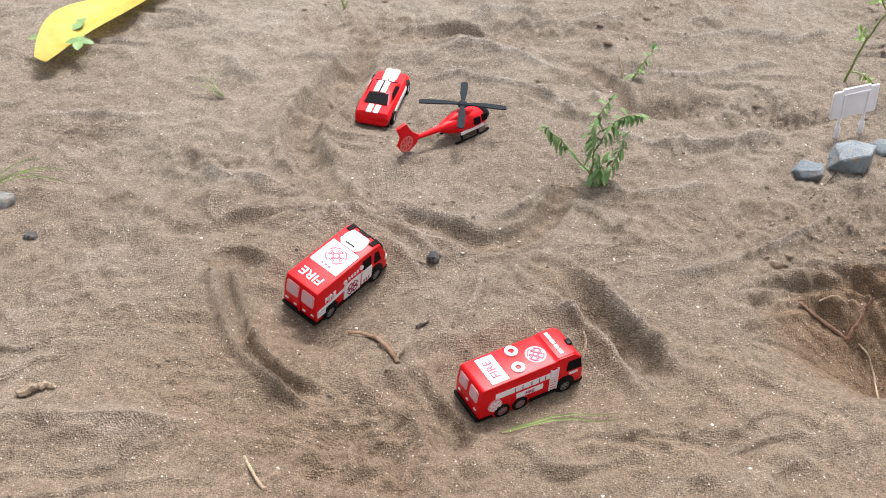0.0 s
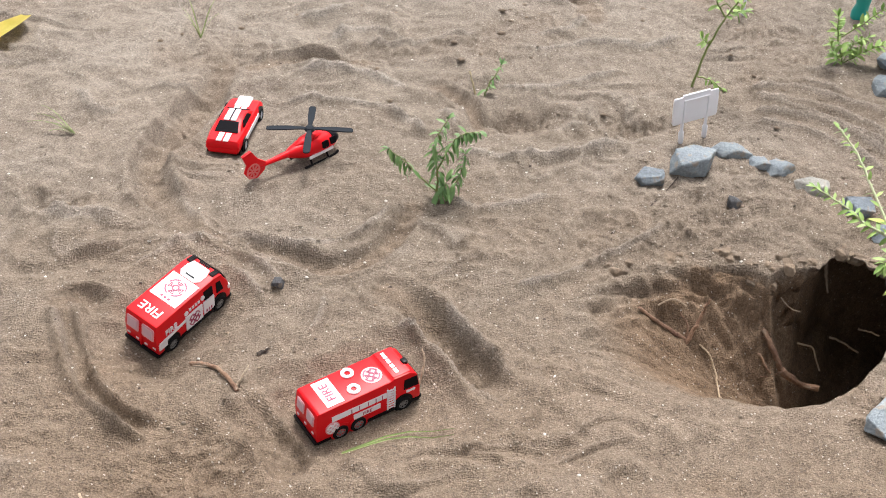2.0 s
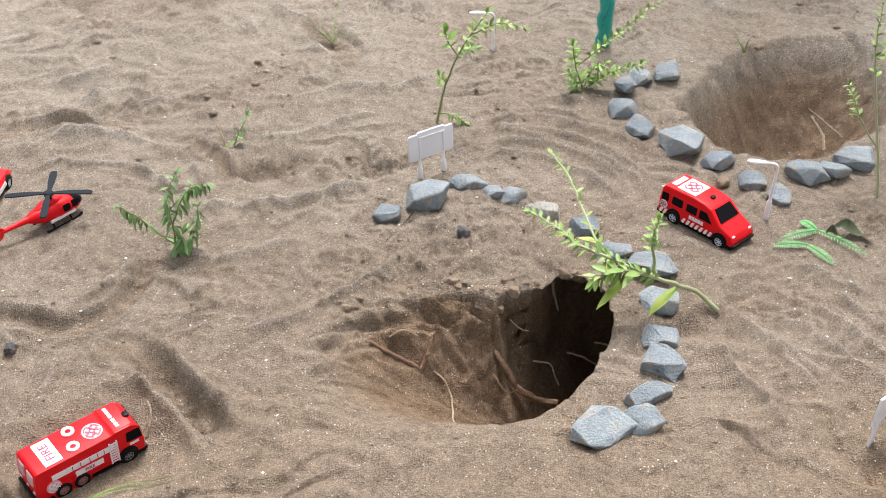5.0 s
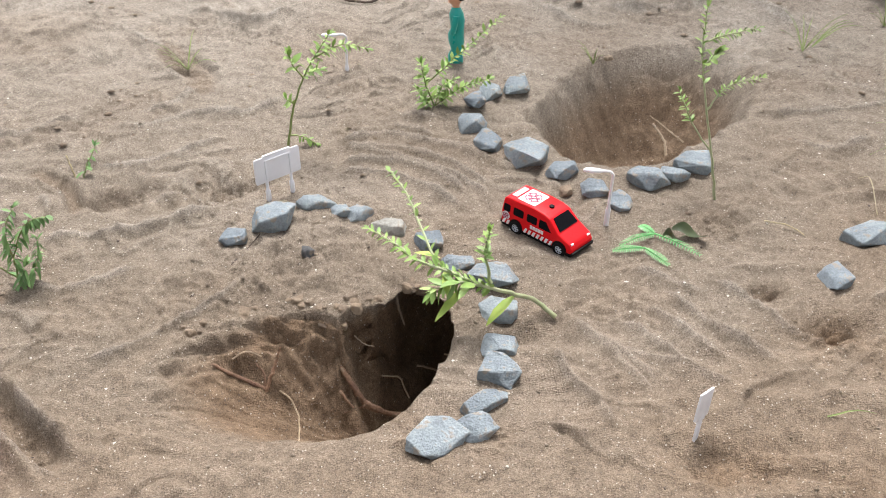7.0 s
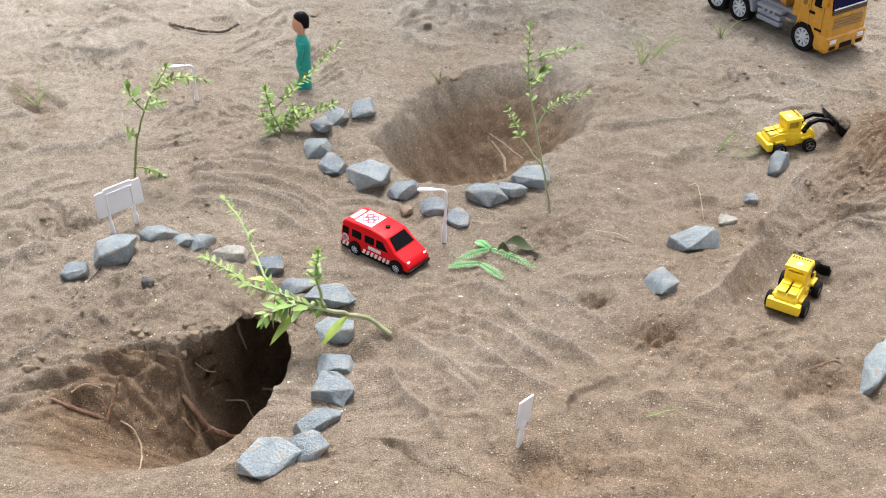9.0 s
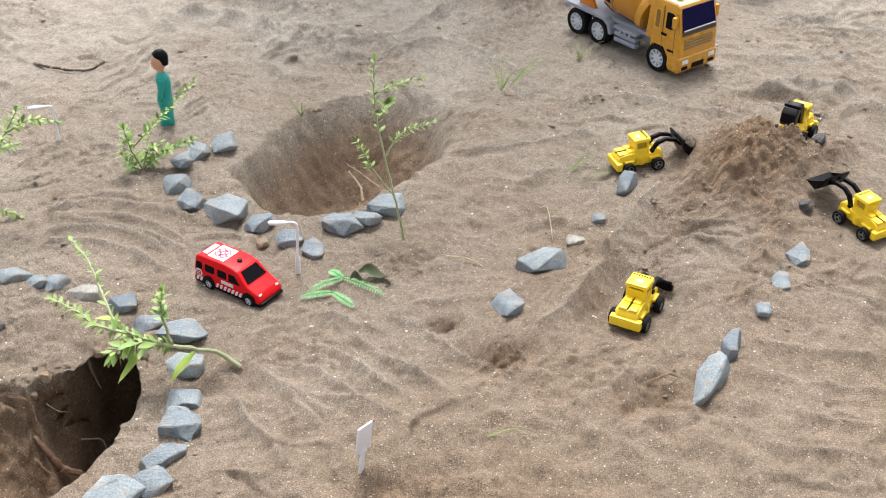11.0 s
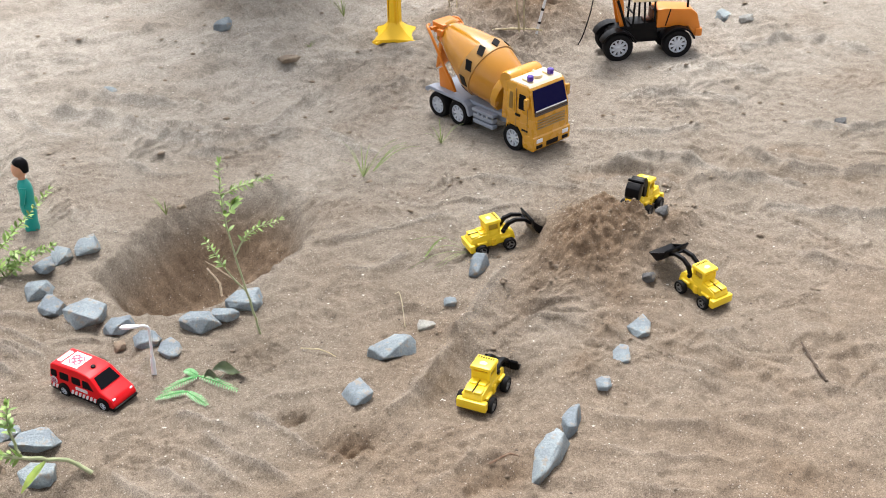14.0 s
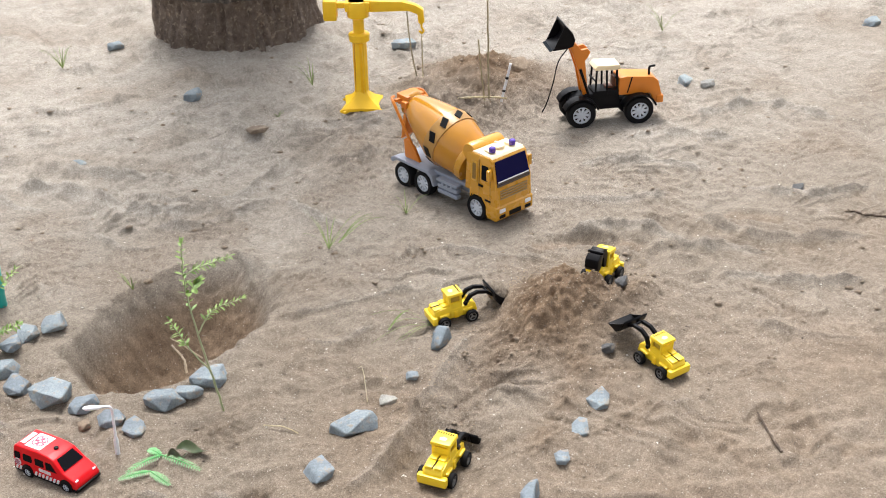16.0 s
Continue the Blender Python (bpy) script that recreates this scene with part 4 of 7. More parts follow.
    mm("flank_stripe", plate([(-20, -2), (16, 2.2), (16, 4.2), (-20, 0.6)], (-16, -H, 16), X, Z, 0.3), WHITE, t)
    mm("flank_print", plate(rect(8, 6), (-33, -H, 13), X, Z, 0.3), WHITE, t)
    p = mm("flank_panel", plate(rect(17, 14), (-1, -H, 14), X, Z, 0.35), WHITE, t, "white flank panel")
    emblem(p, (-1, -H - 0.4, 14), X, Z, 6.4)
    d = mm("cab_door", plate(rect(11, 12), (14.4, -H, 14.5), X, Z, 0.4), WHITE, t, "white cab door")
    mm("print", merge(*[plate(rect(1.1, 2.4), (x, -H - 0.4, 11), X, Z, 0.3) for x in (11.5, 14, 16.5)]), PRINT, d)
    mm("print", merge(*[plate(rect(1.8, 2), (x, -H + 0.6, 24.6 + 0.3 * x * 0.1), X, (0, lean, 1), 0.3) for x in (-4, -1, 2, 5)] + [plate(disc(1.9, 12), (9, -H + 0.6, 25.4), X, (0, lean, 1), 0.3), plate(disc(1.9, 12), (-8, -H + 0.6, 23.6), X, (0, lean, 1), 0.3)]), WHITE, t)
    mm("cab_window", plate(rect(9, 8.5, 1), (15, -H + 0.9, 25.4), X, (0, 0.09, 1), 0.4), GLASS, t)
    mm("cab_window", plate([(-3, -5), (3.6, -5), (1, 4.5), (-3, 5)], (26.5, -H + 0.9, 23.5), X, (0, 0.09, 1), 0.4), GLASS, t)
    mm("headlamp", box(3, 5, 5, (36.4, -13, 15), 1), WHITE, t, "white headlamp")
    mm("headlamp", box(3, 5, 5, (36.4, 13, 15), 1), WHITE, t, "white headlamp")
    mm("sill", box(30, 1.2, 2, (0, -H + 0.2, 6.2), 0.4), BLACK, t)
    return t


def fire_truck_b(m):
    t = thing("fire_truck", m, "red six-wheeled toy fire engine with printed ladder", "toy truck", "toy fire engines")
    W = 15.2
    sq = lambda x, z: 1 - 0.07 * max(0, (z - 10) / 24)
    mm("body", slab([(-41, 5), (-41.5, 18), (-40, 30), (-38.5, 31.4), (18, 32), (20, 33.2), (33, 33), (38.5, 29), (41, 16), (41, 6)], -W, W, 1.2, sq), RED, t)
    mm("chassis", box(82, 30.6, 3.2, (0, 0, 4.4), 0.8), BLACK, t, "black base plate")
    for x in (-23, -9, 27):
        for y in (-13.8, 13.8):
            mm("wheel_arch", lathe([(7.8, -1.2), (7.8, 1.2)], 24, "Y", (x, y * 1.03, 7.2)), BLACK if x > 0 else RED, t)
            wheel(t, x, y, 6.2, 6.2, 5, HUB)
    top = 31.6
    p = mm("roof_panel", plate(rect(13, 24), (-24, 0, top - 0.1), X, Y, 0.35), WHITE, t, "white roof panel")
    mm("lettering", words("FIRE", 9.0, (-24, 0, top + 0.4), Y, BACK, 0.3), PRINT, p, "maroon lettering")
    for x, y in ((-4, 8.2), (-7.5, -6.6)):
        mm("roof_vent", ring(2.2, 4.6, (x, y, top + 0.2), X, Y, 1.0, 24), WHITE, t, "white ring")
    d = mm("roof_disc", plate(disc(7.4), (9.5, -1.5, top + 0.1), X, Y, 0.3), ROSE, t, "pale printed disc")
    emblem(d, (9.5, -1.5, top + 0.5), Y, BACK, 6.6)
    mm("roof_ridge", box(14, 26, 1.0, (27, 0, 33.2), 0.4), RED, t)
    mm("roof_print", merge(*[plate(rect(2.6, w), (25, y, 33.8), X, Y, 0.3) for y, w in ((8, 6), (2, 4), (-3, 3.4), (-8, 4.4))]), WHITE, t)
    mm("beacon", box(4, 5, 3, (34.5, -3, 33.4), 0.8), BLACK, t, "black roof beacon")
    for y in (-6.6, 6.6):
        w = mm("rear_window", plate(rect(10, 10, 1.4), (-41.0, y, 23), RIGHT, (0.1, 0, 1), 0.3), ROSE, t, "pink-white printed rear window")
        mm("window_print", plate(rect(7.4, 7.4, 1), (-41.4, y, 23), RIGHT, (0.1, 0, 1), 0.25), plastic("pale_pink_print", (0.62, 0.40, 0.44), 0.4), w)
    mm("rear_bumper", box(2.4, 30, 3, (-41.8, 0, 4.8), 0.8), BLACK, t)
    mm("print", merge(*[plate(rect(2.2, 1.6), (-41.6, y, 11.5), RIGHT, Z, 0.3) for y in (-10, 0, 10)]), WHITE, t)
    H = 15.3
    stripe = mm("flank_stripe", plate(rect(46, 4.6), (-6, -H + 0.5, 21.6), X, (0, 0.05, 1), 0.3), WHITE, t, "white flank stripe")
    mm("print", merge(*[plate(rect(0.5, 3.6), (x, -H + 0.1, 21.6), X, (0, 0.05, 1), 0.3) for x in (-14, -8, -1, 5, 10)]), PRINT, stripe)
    mm("flank_print", plate(rect(21, 4.4), (-2, -H + 0.1, 14.6), X, Z, 0.3), WHITE, t)
    mm("print", words("FIRE", 4, (-2, -H - 0.3, 14.6), X, Z, 0.25), PRINT, t)
    b = mm("flank_disc", plate(disc(5.4), (-29, -H + 0.1, 13.6), X, Z, 0.3), ROSE, t)
    emblem(b, (-29, -H - 0.3, 13.6), X, Z, 4.9, WHITE)
    rails = [plate(rect(1.0, 20), (x, -H + 0.1, 16.6), X, Z, 0.4) for x in (14.4, 20)]
    rails += [plate(rect(5.6, 0.9), (17.2, -H + 0.1, 8 + 2.4 * k), X, Z, 0.4) for k in range(8)]
    mm("ladder", merge(*rails), WHITE, t, "white printed ladder")
    mm("cab_window", plate([(-6, -4.2), (6, -4.6), (4.6, 4.2), (-5.4, 4.4)], (33.5, -H + 0.8, 23.6), X, (0, 0.07, 1), 0.5), GLASS, t)
    mm("flank_print", plate(rect(7, 1.6), (33, -H + 0.1, 16.4), X, Z, 0.3), WHITE, t)
    mm("windscreen", plate(rect(25, 9), (39.8, 0, 23), Y, (-0.2, 0, 1), 0.4), GLASS, t)
    mm("front_bumper", box(3, 30, 3.4, (41, 0, 5.2), 0.9), BLACK, t)
    mm("sill", box(22, 1.2, 2, (9, -H + 0.3, 5.6), 0.4), BLACK, t)
    return t


def rescue_van(m):
    t = thing("rescue_van", m, "red die-cast toy minibus with white roof panel", "toy van")
    W = 16
    sq = lambda x, z: 1 - 0.13 * max(0, (z - 14) / 19) - (0.06 if x > 34 else 0)
    mm("body", slab([(-38.5, 6), (-39, 18), (-37.5, 30), (-35, 32.6), (-6, 33.6), (6, 32.6), (13, 30.5), (24, 20.4), (36, 15.2), (39, 10), (38.5, 5.5)], -W, W, 1.6, sq, 3), RED, t)
    mm("chassis", box(77, 31, 3, (0, 0, 4.6), 0.8), BLACK, t, "black base plate")
    for x in (-22, 26):
        for y in (-14.4, 14.4):
            mm("wheel_arch", lathe([(7.4, -1.2), (7.4, 1.2)], 24, "Y", (x, y * 1.02, 7)), BLACK, t)
            wheel(t, x, y, 6, 6, 4.6, SILVER)
    top = 33.2
    p = mm("roof_panel", plate(rect(19, 21), (-16, 0, top + 0.05), X, Y, 0.35), WHITE, t, "white printed roof panel")
    emblem(p, (-16, 0, top + 0.5), Y, BACK, 8.2)
    mm("roof_print", plate(rect(5, 17), (-30.5, 0, 32.9), X, Y, 0.4), WHITE, t, "white printed strip")
    mm("roof_knob", lathe([(2.4, 0), (2.4, 1.4), (1.4, 2)], 14, "Z", (4, 0, 32.8)), BLACK, t, "black roof knob")
    mm("windscreen", plate([(-12.2, -6.6), (12.2, -6.6), (10, 6.4), (-10, 6.4)], (18.6, 0, 25.6), Y, (-0.74, 0, 0.68), 0.5), GLASS, t)
    H = 15.9
    for x, w, h in ((-33, 7, 7), (-20, 11, 7.4), (-5, 11, 7.4)):
        mm("side_window", plate(rect(w, h, 1.2), (x, -H + 0.9, 22.5), X, (0, 0.11, 1), 0.4), GLASS, t)
    mm("side_window", plate([(-6, -4), (8, -4), (1, 4), (-6, 4)], (9, -H + 0.9, 22.4), X, (0, 0.11, 1), 0.4), GLASS, t)
    stripes = [plate([(-1.2, -2.2), (1.2, -2.2), (3, 2.2), (0.6, 2.2)], (-12 + 4.6 * k, -H - 0.05, 8.6), X, Z, 0.3) for k in range(7)]
    stripes += [plate([(-1.2, -2.2), (1.2, -2.2), (3, 2.2), (0.6, 2.2)], (-36 + 4.4 * k, -H - 0.05, 8.6), X, Z, 0.3) for k in range(2)]
    mm("flank_stripes", merge(*stripes), WHITE, t, "slanted white flank stripes")
    b = mm("flank_badge", plate(disc(4.0), (-33.5, -H + 0.1, 14.6), X, Z, 0.3), WHITE, t)
    emblem(b, (-33.5, -H - 0.3, 14.6), X, Z, 3.6)
    mm("flank_print", merge(*[plate(rect(2.2, 3.2), (-5 + 3 * k, -H + 0.05, 14.8), X, Z, 0.3) for k in range(5)]), WHITE, t)
    mm("headlamp", box(4, 4, 2.2, (35.2, -11.2, 13.8), 0.9), WHITEPL, t, "clear headlamp")
    mm("headlamp", box(4, 4, 2.2, (35.2, 11.2, 13.8), 0.9), WHITEPL, t, "clear headlamp")
    mm("front_bumper", slab([(34, 4.4), (40, 4.4), (40.4, 7.6), (34, 7.6)], -14.8, 14.8, 0.8), BLACK, t)
    mm("rear_bumper", box(2.6, 30, 3.6, (-39, 0, 6), 0.8), BLACK, t)
    return t


def race_car(m):
    t = thing("race_car", m, "red toy coupe with white racing stripes", "toy car")
    def band(x):
        return 1 - 0.14 * max(0, (x - 24) / 12) - 0.10 * max(0, (-26 - x) / 10)
    rings = []
    for x, z0, z1 in ((-35, 7, 13), (-33.5, 4.4, 15.2), (-22, 4, 15.6), (-8, 4, 15.2), (12, 4, 14.4), (28, 4, 13), (34, 4.6, 10.6), (36, 6.5, 9)):
        w = 15.2 * band(x)
        rings.append([(x, -w * 0.9, z0), (x, -w, (z0 + z1) * 0.46), (x, -w * 0.98, z1 - 2.2), (x, -w * 0.86, z1), (x, 0, z1 + 0.6), (x, w * 0.86, z1), (x, w * 0.98, z1 - 2.2), (x, w, (z0 + z1) * 0.46), (x, w * 0.9, z0)])
    mm("body", loft(rings), RED, t)
    cab = []
    for x, w, z in ((-24, 11.6, 15.4), (-13, 10.2, 20.4), (-2, 9.8, 21), (4, 10.2, 20.2), (13, 11.8, 14.6)):
        cab.append([(x, -w - 1.8 * (z > 17), 14), (x, -w, z - 0.8), (x, -w * 0.82, z), (x, w * 0.82, z), (x, w, z - 0.8), (x, w + 1.8 * (z > 17), 14)])
    mm("roof", loft(cab), RED, t)
    mm("rear_window", plate([(-9.6, -5.2), (9.6, -5.2), (8.0, 4.8), (-8.0, 4.8)], (-18.2, 0, 18.5), RIGHT, (1, 0, 0.46), 0.4), GLASS, t)
    mm("windscreen", plate([(-9.4, -4.2), (9.4, -4.2), (7.8, 4.0), (-7.8, 4.0)], (8.4, 0, 17.9), Y, (-1, 0, 0.6), 0.4), GLASS, t)
    for s in (-1, 1):
        mm("side_window", plate([(-11, -2), (9, -2.2), (4, 2.2), (-7, 2.2)], (-3, s * 11.2, 17.6), (s * -1, 0, 0) if s > 0 else X, (0, -0.3 * s, 1), 0.4), GLASS, t)
        strip = []
        strip.append(plate(rect(11, 4.2), (-29.5, s * 2.9, 15.9), X, Y, 0.3))
        strip.append(plate(rect(16, 4.2), (-5, s * 2.9, 21.0), X, Y, 0.3))
        strip.append(plate(rect(20, 4.6), (22.5, s * 2.9, 14.3), X, (0, 1, 0), 0.6))
        mm("racing_stripe", merge(*strip), WHITE, t, "white racing stripe")
        mm("flank_print", plate([(-20, -2.4), (20, -2.4), (18, 1.6), (-19, 1.8)], (-2, s * 15.0, 9.4), X if s < 0 else BACK, Z, 0.5), WHITE, t)
    mm("hood_print", plate(rect(14, 12), (25, 0, 14.0), X, Y, 0.6), WHITE, t, "white bonnet panel")
    mm("pinstripe", plate(rect(16, 0.8), (-5, 0, 21.2), X, Y, 0.3), GREY, t)
    mm("chassis", box(66, 28, 2.6, (0, 0, 4), 0.8), BLACK, t, "black base plate")
    mm("rear_bumper", box(2, 24, 4, (-34.4, 0, 6.4), 0.9), RED, t)
    for x in (-22, 22):
        for y in (-13.8, 13.8):
            mm("wheel_arch", lathe([(6.6, -1), (6.6, 1)], 22, "Y", (x, y * 1.03, 6)), BLACK, t)
            wheel(t, x, y, 5.4, 5.4, 4.4, SILVER)
    return t


def helicopter(m):
    t = thing("helicopter", m, "red toy helicopter with four dark rotor blades", "toy helicopter")
    rings = [oval(x, z, ry, rz, 20, 2.3) for x, z, ry, rz in ((-24, 16, 2.6, 2.6), (-18, 15.5, 5, 5), (-8, 14.5, 8.4, 7.6), (4, 14, 10, 8.8), (14, 13.4, 9.8, 8.4), (22, 12.6, 8.4, 7), (28, 11.8, 5.6, 4.8), (31, 11.4, 2, 2))]
    mm("fuselage", loft(rings), RED, t)
    mm("nose_glass", loft([oval(x, z, ry, rz, 16, 2.2) for x, z, ry, rz in ((21, 14.6, 8.3, 6), (26, 13.6, 7.2, 5.2), (30, 12.6, 4.8, 3.8), (32.4, 12, 1.4, 1.2))]), GLASS, t, "black nose glazing")
    mm("engine_cover", loft([oval(x, z, ry, rz, 14) for x, z, ry, rz in ((-14, 20.5, 2, 1.4), (-6, 22.4, 5, 2.6), (6, 23, 5, 2.8), (13, 21.6, 2.4, 1.4))]), RED, t)
    boom = mm("tail_boom", tube([(-22, 0, 16.2), (-38, 0, 17), (-54, 0, 18)], [3.0, 2.2, 1.7], 12), RED, t)
    fin = [(-48, 13), (-56, 8.5), (-64, 10.5), (-68, 17), (-65.5, 23.5), (-70, 34), (-61, 36), (-54, 26), (-46, 20)]
    mm("tail_fin", slab(fin, -1.3, 1.3, 0.5), RED, boom)
    hub = (-60, 0, 17)
    for s in (-1, 1):
        mm("tail_rotor", merge(ring(5.4, 6.8, (hub[0], s * 1.4, hub[2]), X if s < 0 else BACK, Z, 0.4, 22), *[plate([(r0, -0.5), (r0, 0.5), (5.6, 0.8), (5.6, -0.8)], (hub[0], s * 1.4, hub[2]), (math.cos(a), 0, math.sin(a)), (math.sin(a) * (1 if s > 0 else -1), 0, -math.cos(a) * (1 if s > 0 else -1)), 0.4) for r0 in (0.6,) for a in (k * math.pi / 4 for k in range(8))]), plastic("pale_red_print", (0.70, 0.16, 0.15), 0.4), boom, "pale red shrouded tail rotor")
    mm("mast", rod((2, 0, 22), (2, 0, 31), 2.0, 1.5), BLACK, t)
    rotor = mm("rotor_hub", lathe([(4.2, 29), (4.4, 30.4), (3.4, 32), (1.2, 32.6)], 18, "Z", (2, 0, 0)), GREY, t, "dark grey rotor hub")
    for k in range(4):
        a = radians(44 + 90 * k)
        b = bmesh.new()
        rows = []
        for u, w, z in ((3, 1.6, 30.6), (8, 1.9, 30.8), (17, 2.9, 30.6), (31, 3.1, 30), (35, 2.6, 29.8), (36, 1.3, 29.7)):
            rows.append([b.verts.new((u, -w, z - 0.5)), b.verts.new((u, w, z - 0.5)), b.verts.new((u, w, z + 0.5)), b.verts.new((u, -w, z + 0.5))])
        for r0, r1 in zip(rows, rows[1:]):
            for j in range(4):
                b.faces.new((r0[j], r0[(j + 1) % 4], r1[(j + 1) % 4], r1[j]))
        b.faces.new(rows[0][::-1])
        b.faces.new(rows[-1])
        bmesh.ops.transform(b, matrix=Matrix.Translation((2, 0, 0)) @ Matrix.Rotation(a, 4, "Z"), verts=b.verts)
        mm("rotor_blade", b, GREY, rotor, "dark grey rotor blade")
    for s in (-1, 1):
        mm("skid", merge(tube(bent([(-12, s * 9.5, 2.0), (0, s * 9.5, 1.2), (18, s * 9.5, 1.2), (25, s * 9.5, 3.4)], 4), 1.2, 8), rod((-4, s * 9.5, 1.2), (-4, s * 6, 8), 0.9), rod((14, s * 9.5, 1.2), (14, s * 6, 8), 0.9)), BLACK, t, "black landing skid")
        for x, w in ((10.5, 7), (19.5, 6)):
            mm("side_window", plate(rect(w, 6, 1.2), (x, s * (9.7 if x < 15 else 8.9), 16), X if s < 0 else BACK, (0, -0.25 * s, 1), 0.6), GLASS, t)
        mm("flank_print", plate(rect(26, 2.4), (6, s * 9.7, 9.6), X if s < 0 else BACK, Z, 0.5), WHITE, t)
    return t


def concrete_mixer(m):
    t = thing("concrete_mixer", m, "amber toy concrete mixer truck with silver chassis", "toy truck")
    frame = mm("chassis", merge(box(150, 30, 9, (-22, 0, 27), 1), box(140, 44, 5, (-26, 0, 35), 1.2)), CHASSIS, t, "light grey plastic chassis")
    for x in (-79, -41, 58):
        for y in (-25, 25):
            wheel(t, x, y, 17, 17, 13, SILVER, 9, 0.66)
        mm("axle", rod((x, -24, 17), (x, 24, 17), 2.4), BLACK, t)
    for s in (-1, 1):
        shape = []
        for x, z in ((-102, 32), (-101, 36), (-94, 39), (-30, 38), (-22, 33), (-18, 20), (-22, 20), (-26, 30), (-33, 34), (-92, 35), (-98, 30)):
            shape.append((x, z))
        mm("fender", slab(shape, s * 17, s * 32, 0.8), CHASSIS, frame, "light grey rear mudguard")
        steps_ = [box(36, 9, 6, (4, s * 26, 17 + 7.4 * k), 2.2) for k in range(2)] + [box(38, 12, 4, (4, s * 25, 32), 1)]
        steps_ += [box(4, 4, 5, (-4 + 8 * k, s * 29, 28), 0.8) for k in range(3)]
        mm("side_tank", merge(*steps_), CHASSIS, frame)
        tri = slab([(-84, 38), (-56, 38), (-66, 55), (-80, 66), (-86, 62)], s * 18, s * 22, 0.6)
        sup = mm("drum_support", tri, ORANGE, t, "orange drum support")
        mm("rail", tube(bent([(-60, s * 24, 50), (-78, s * 26, 80), (-94, s * 27, 106), (-104, s * 24, 114), (-112, s * 14, 112)], 5), 1.9, 8), ORANGE, sup)
    tilt = Matrix.Rotation(radians(21), 4, "Y")
    axis = Matrix.Translation((24, 0, 60)) @ tilt
    prof = [(12, -2), (26, 0), (30, 8), (36, 34), (37, 48), (36, 60), (28, 90), (19, 114), (16, 120), (17.5, 122), (17.5, 125), (12, 125)]
    drum = lathe([(r, -a) for r, a in prof], 40, "X")
    bmesh.ops.transform(drum, matrix=axis, verts=drum.verts)
    d = mm("drum", drum, DRUM, t, "glossy amber mixing drum")
    band = lathe([(36.2, -38), (37.8, -38.6), (37.9, -48), (37.0, -58), (35.6, -58.6)], 40, "X")
    bmesh.ops.transform(band, matrix=axis, verts=band.verts)
    mm("drum_band", band, plastic("ochre_band", (0.42, 0.22, 0.05), 0.3, 0.1), d)
    for k in range(10):
        a = 2 * math.pi * k / 10 + 0.25
        nrm = Vector((0, math.cos(a), math.sin(a)))
        tan = Vector((0, -math.sin(a), math.cos(a)))
        mark = plate([(-7.6, -4.6), (1.0, -6.6), (7.6, 4.6), (-1.0, 6.6)], Vector((-48, 0, 0)) + nrm * 37.8, X, tan, 0.5)
        bmesh.ops.transform(mark, matrix=axis, verts=mark.verts)
        mm("band_mark", mark, BLACK, d, "black diamond mark")
    front = lathe([(30, 4), (31, 0), (31, -5), (28, -8)], 30, "X")
    bmesh.ops.transform(front, matrix=axis, verts=front.verts)
    mm("drum_collar", front, AMBER, d)
    hop = merge(lathe([(7, 98), (12, 106), (15, 116), (13.6, 116), (9, 104)], 24, "Z", (-94, 0, 0)), box(10, 40, 9, (-87, 0, 108), 2), slab([(-104, 104), (-88, 106), (-84, 118), (-106, 119)], -15, 15, 2), box(5, 46, 4, (-99, 0, 112), 1.2), slab([(-100, 96), (-94, 98), (-100, 60), (-108, 52)], -8, 8, 1), rod((-86, -18, 100), (-86, 18, 100), 3))
    mm("hopper", hop, ORANGE, t, "orange loading hopper")
    mm("hopper_rim", ring(10, 13.6, (-94, 0, 115), X, Y, 0.8, 24), plastic("red_orange", (0.62, 0.09, 0.02), 0.4), t)
    mm("wind_deflector", lathe([(11, -26), (12, -24), (12, 24), (11, 26)], 24, "Y", (41, 0, 84)), AMBER, t, "amber rounded roof deflector")
    mm("bulkhead", slab([(34, 36), (48, 36), (48, 88), (38, 84)], -27, 27, 1), AMBER, t)
    cab = slab([(46, 14), (46, 86), (50, 89), (80, 89), (84, 86), (91, 56), (92, 30), (92, 12), (74, 12), (74, 24), (66, 34), (52, 34), (46, 24)], -31, 31, 1.8, lambda x, z: 1 - 0.05 * max(0, (z - 60) / 30))
    c = mm("cab", cab, AMBER, t, "amber driver's cab")
    mm("cab_roof", slab([(48, 88), (50, 90.4), (79, 90.4), (83, 87.4)], -28, 28, 1), CREAM, c, "glossy pale cab roof")
    ws = mm("windscreen", plate([(-27.5, -15), (27.5, -15), (25.5, 14), (-25.5, 14)], (88.2, 0, 71), Y, (-0.235, 0, 1), 0.7), BLUEGLASS, c, "dark blue windscreen")
    mm("visor_strip", plate(rect(55, 5), (91.4, 0, 56.4), Y, (-0.18, 0, 1), 0.9), plastic("dark_brown_trim", (0.07, 0.05, 0.03), 0.4), c)
    mm("chrome_line", plate(rect(52, 1.4), (90.9, 0, 60), Y, (-0.2, 0, 1), 1.3), WHITEPL, c)
    mm("grille", merge(*[plate(rect(46, 1.6), (92.2, 0, 37 + 3.4 * k), Y, (-0.04, 0, 1), 0.5) for k in range(4)]), plastic("bronze_grille", (0.33, 0.22, 0.09), 0.3), c)
    mm("bumper", slab([(76, 10), (92, 9), (94.5, 12), (94.5, 27), (90, 29), (76, 27)], -31.5, 31.5, 1.6), AMBER, c)
    for y in (-22, 22):
        mm("headlamp", box(2, 10, 5, (94.6, y, 22.5), 1), WHITEPL, c, "clear headlamp")
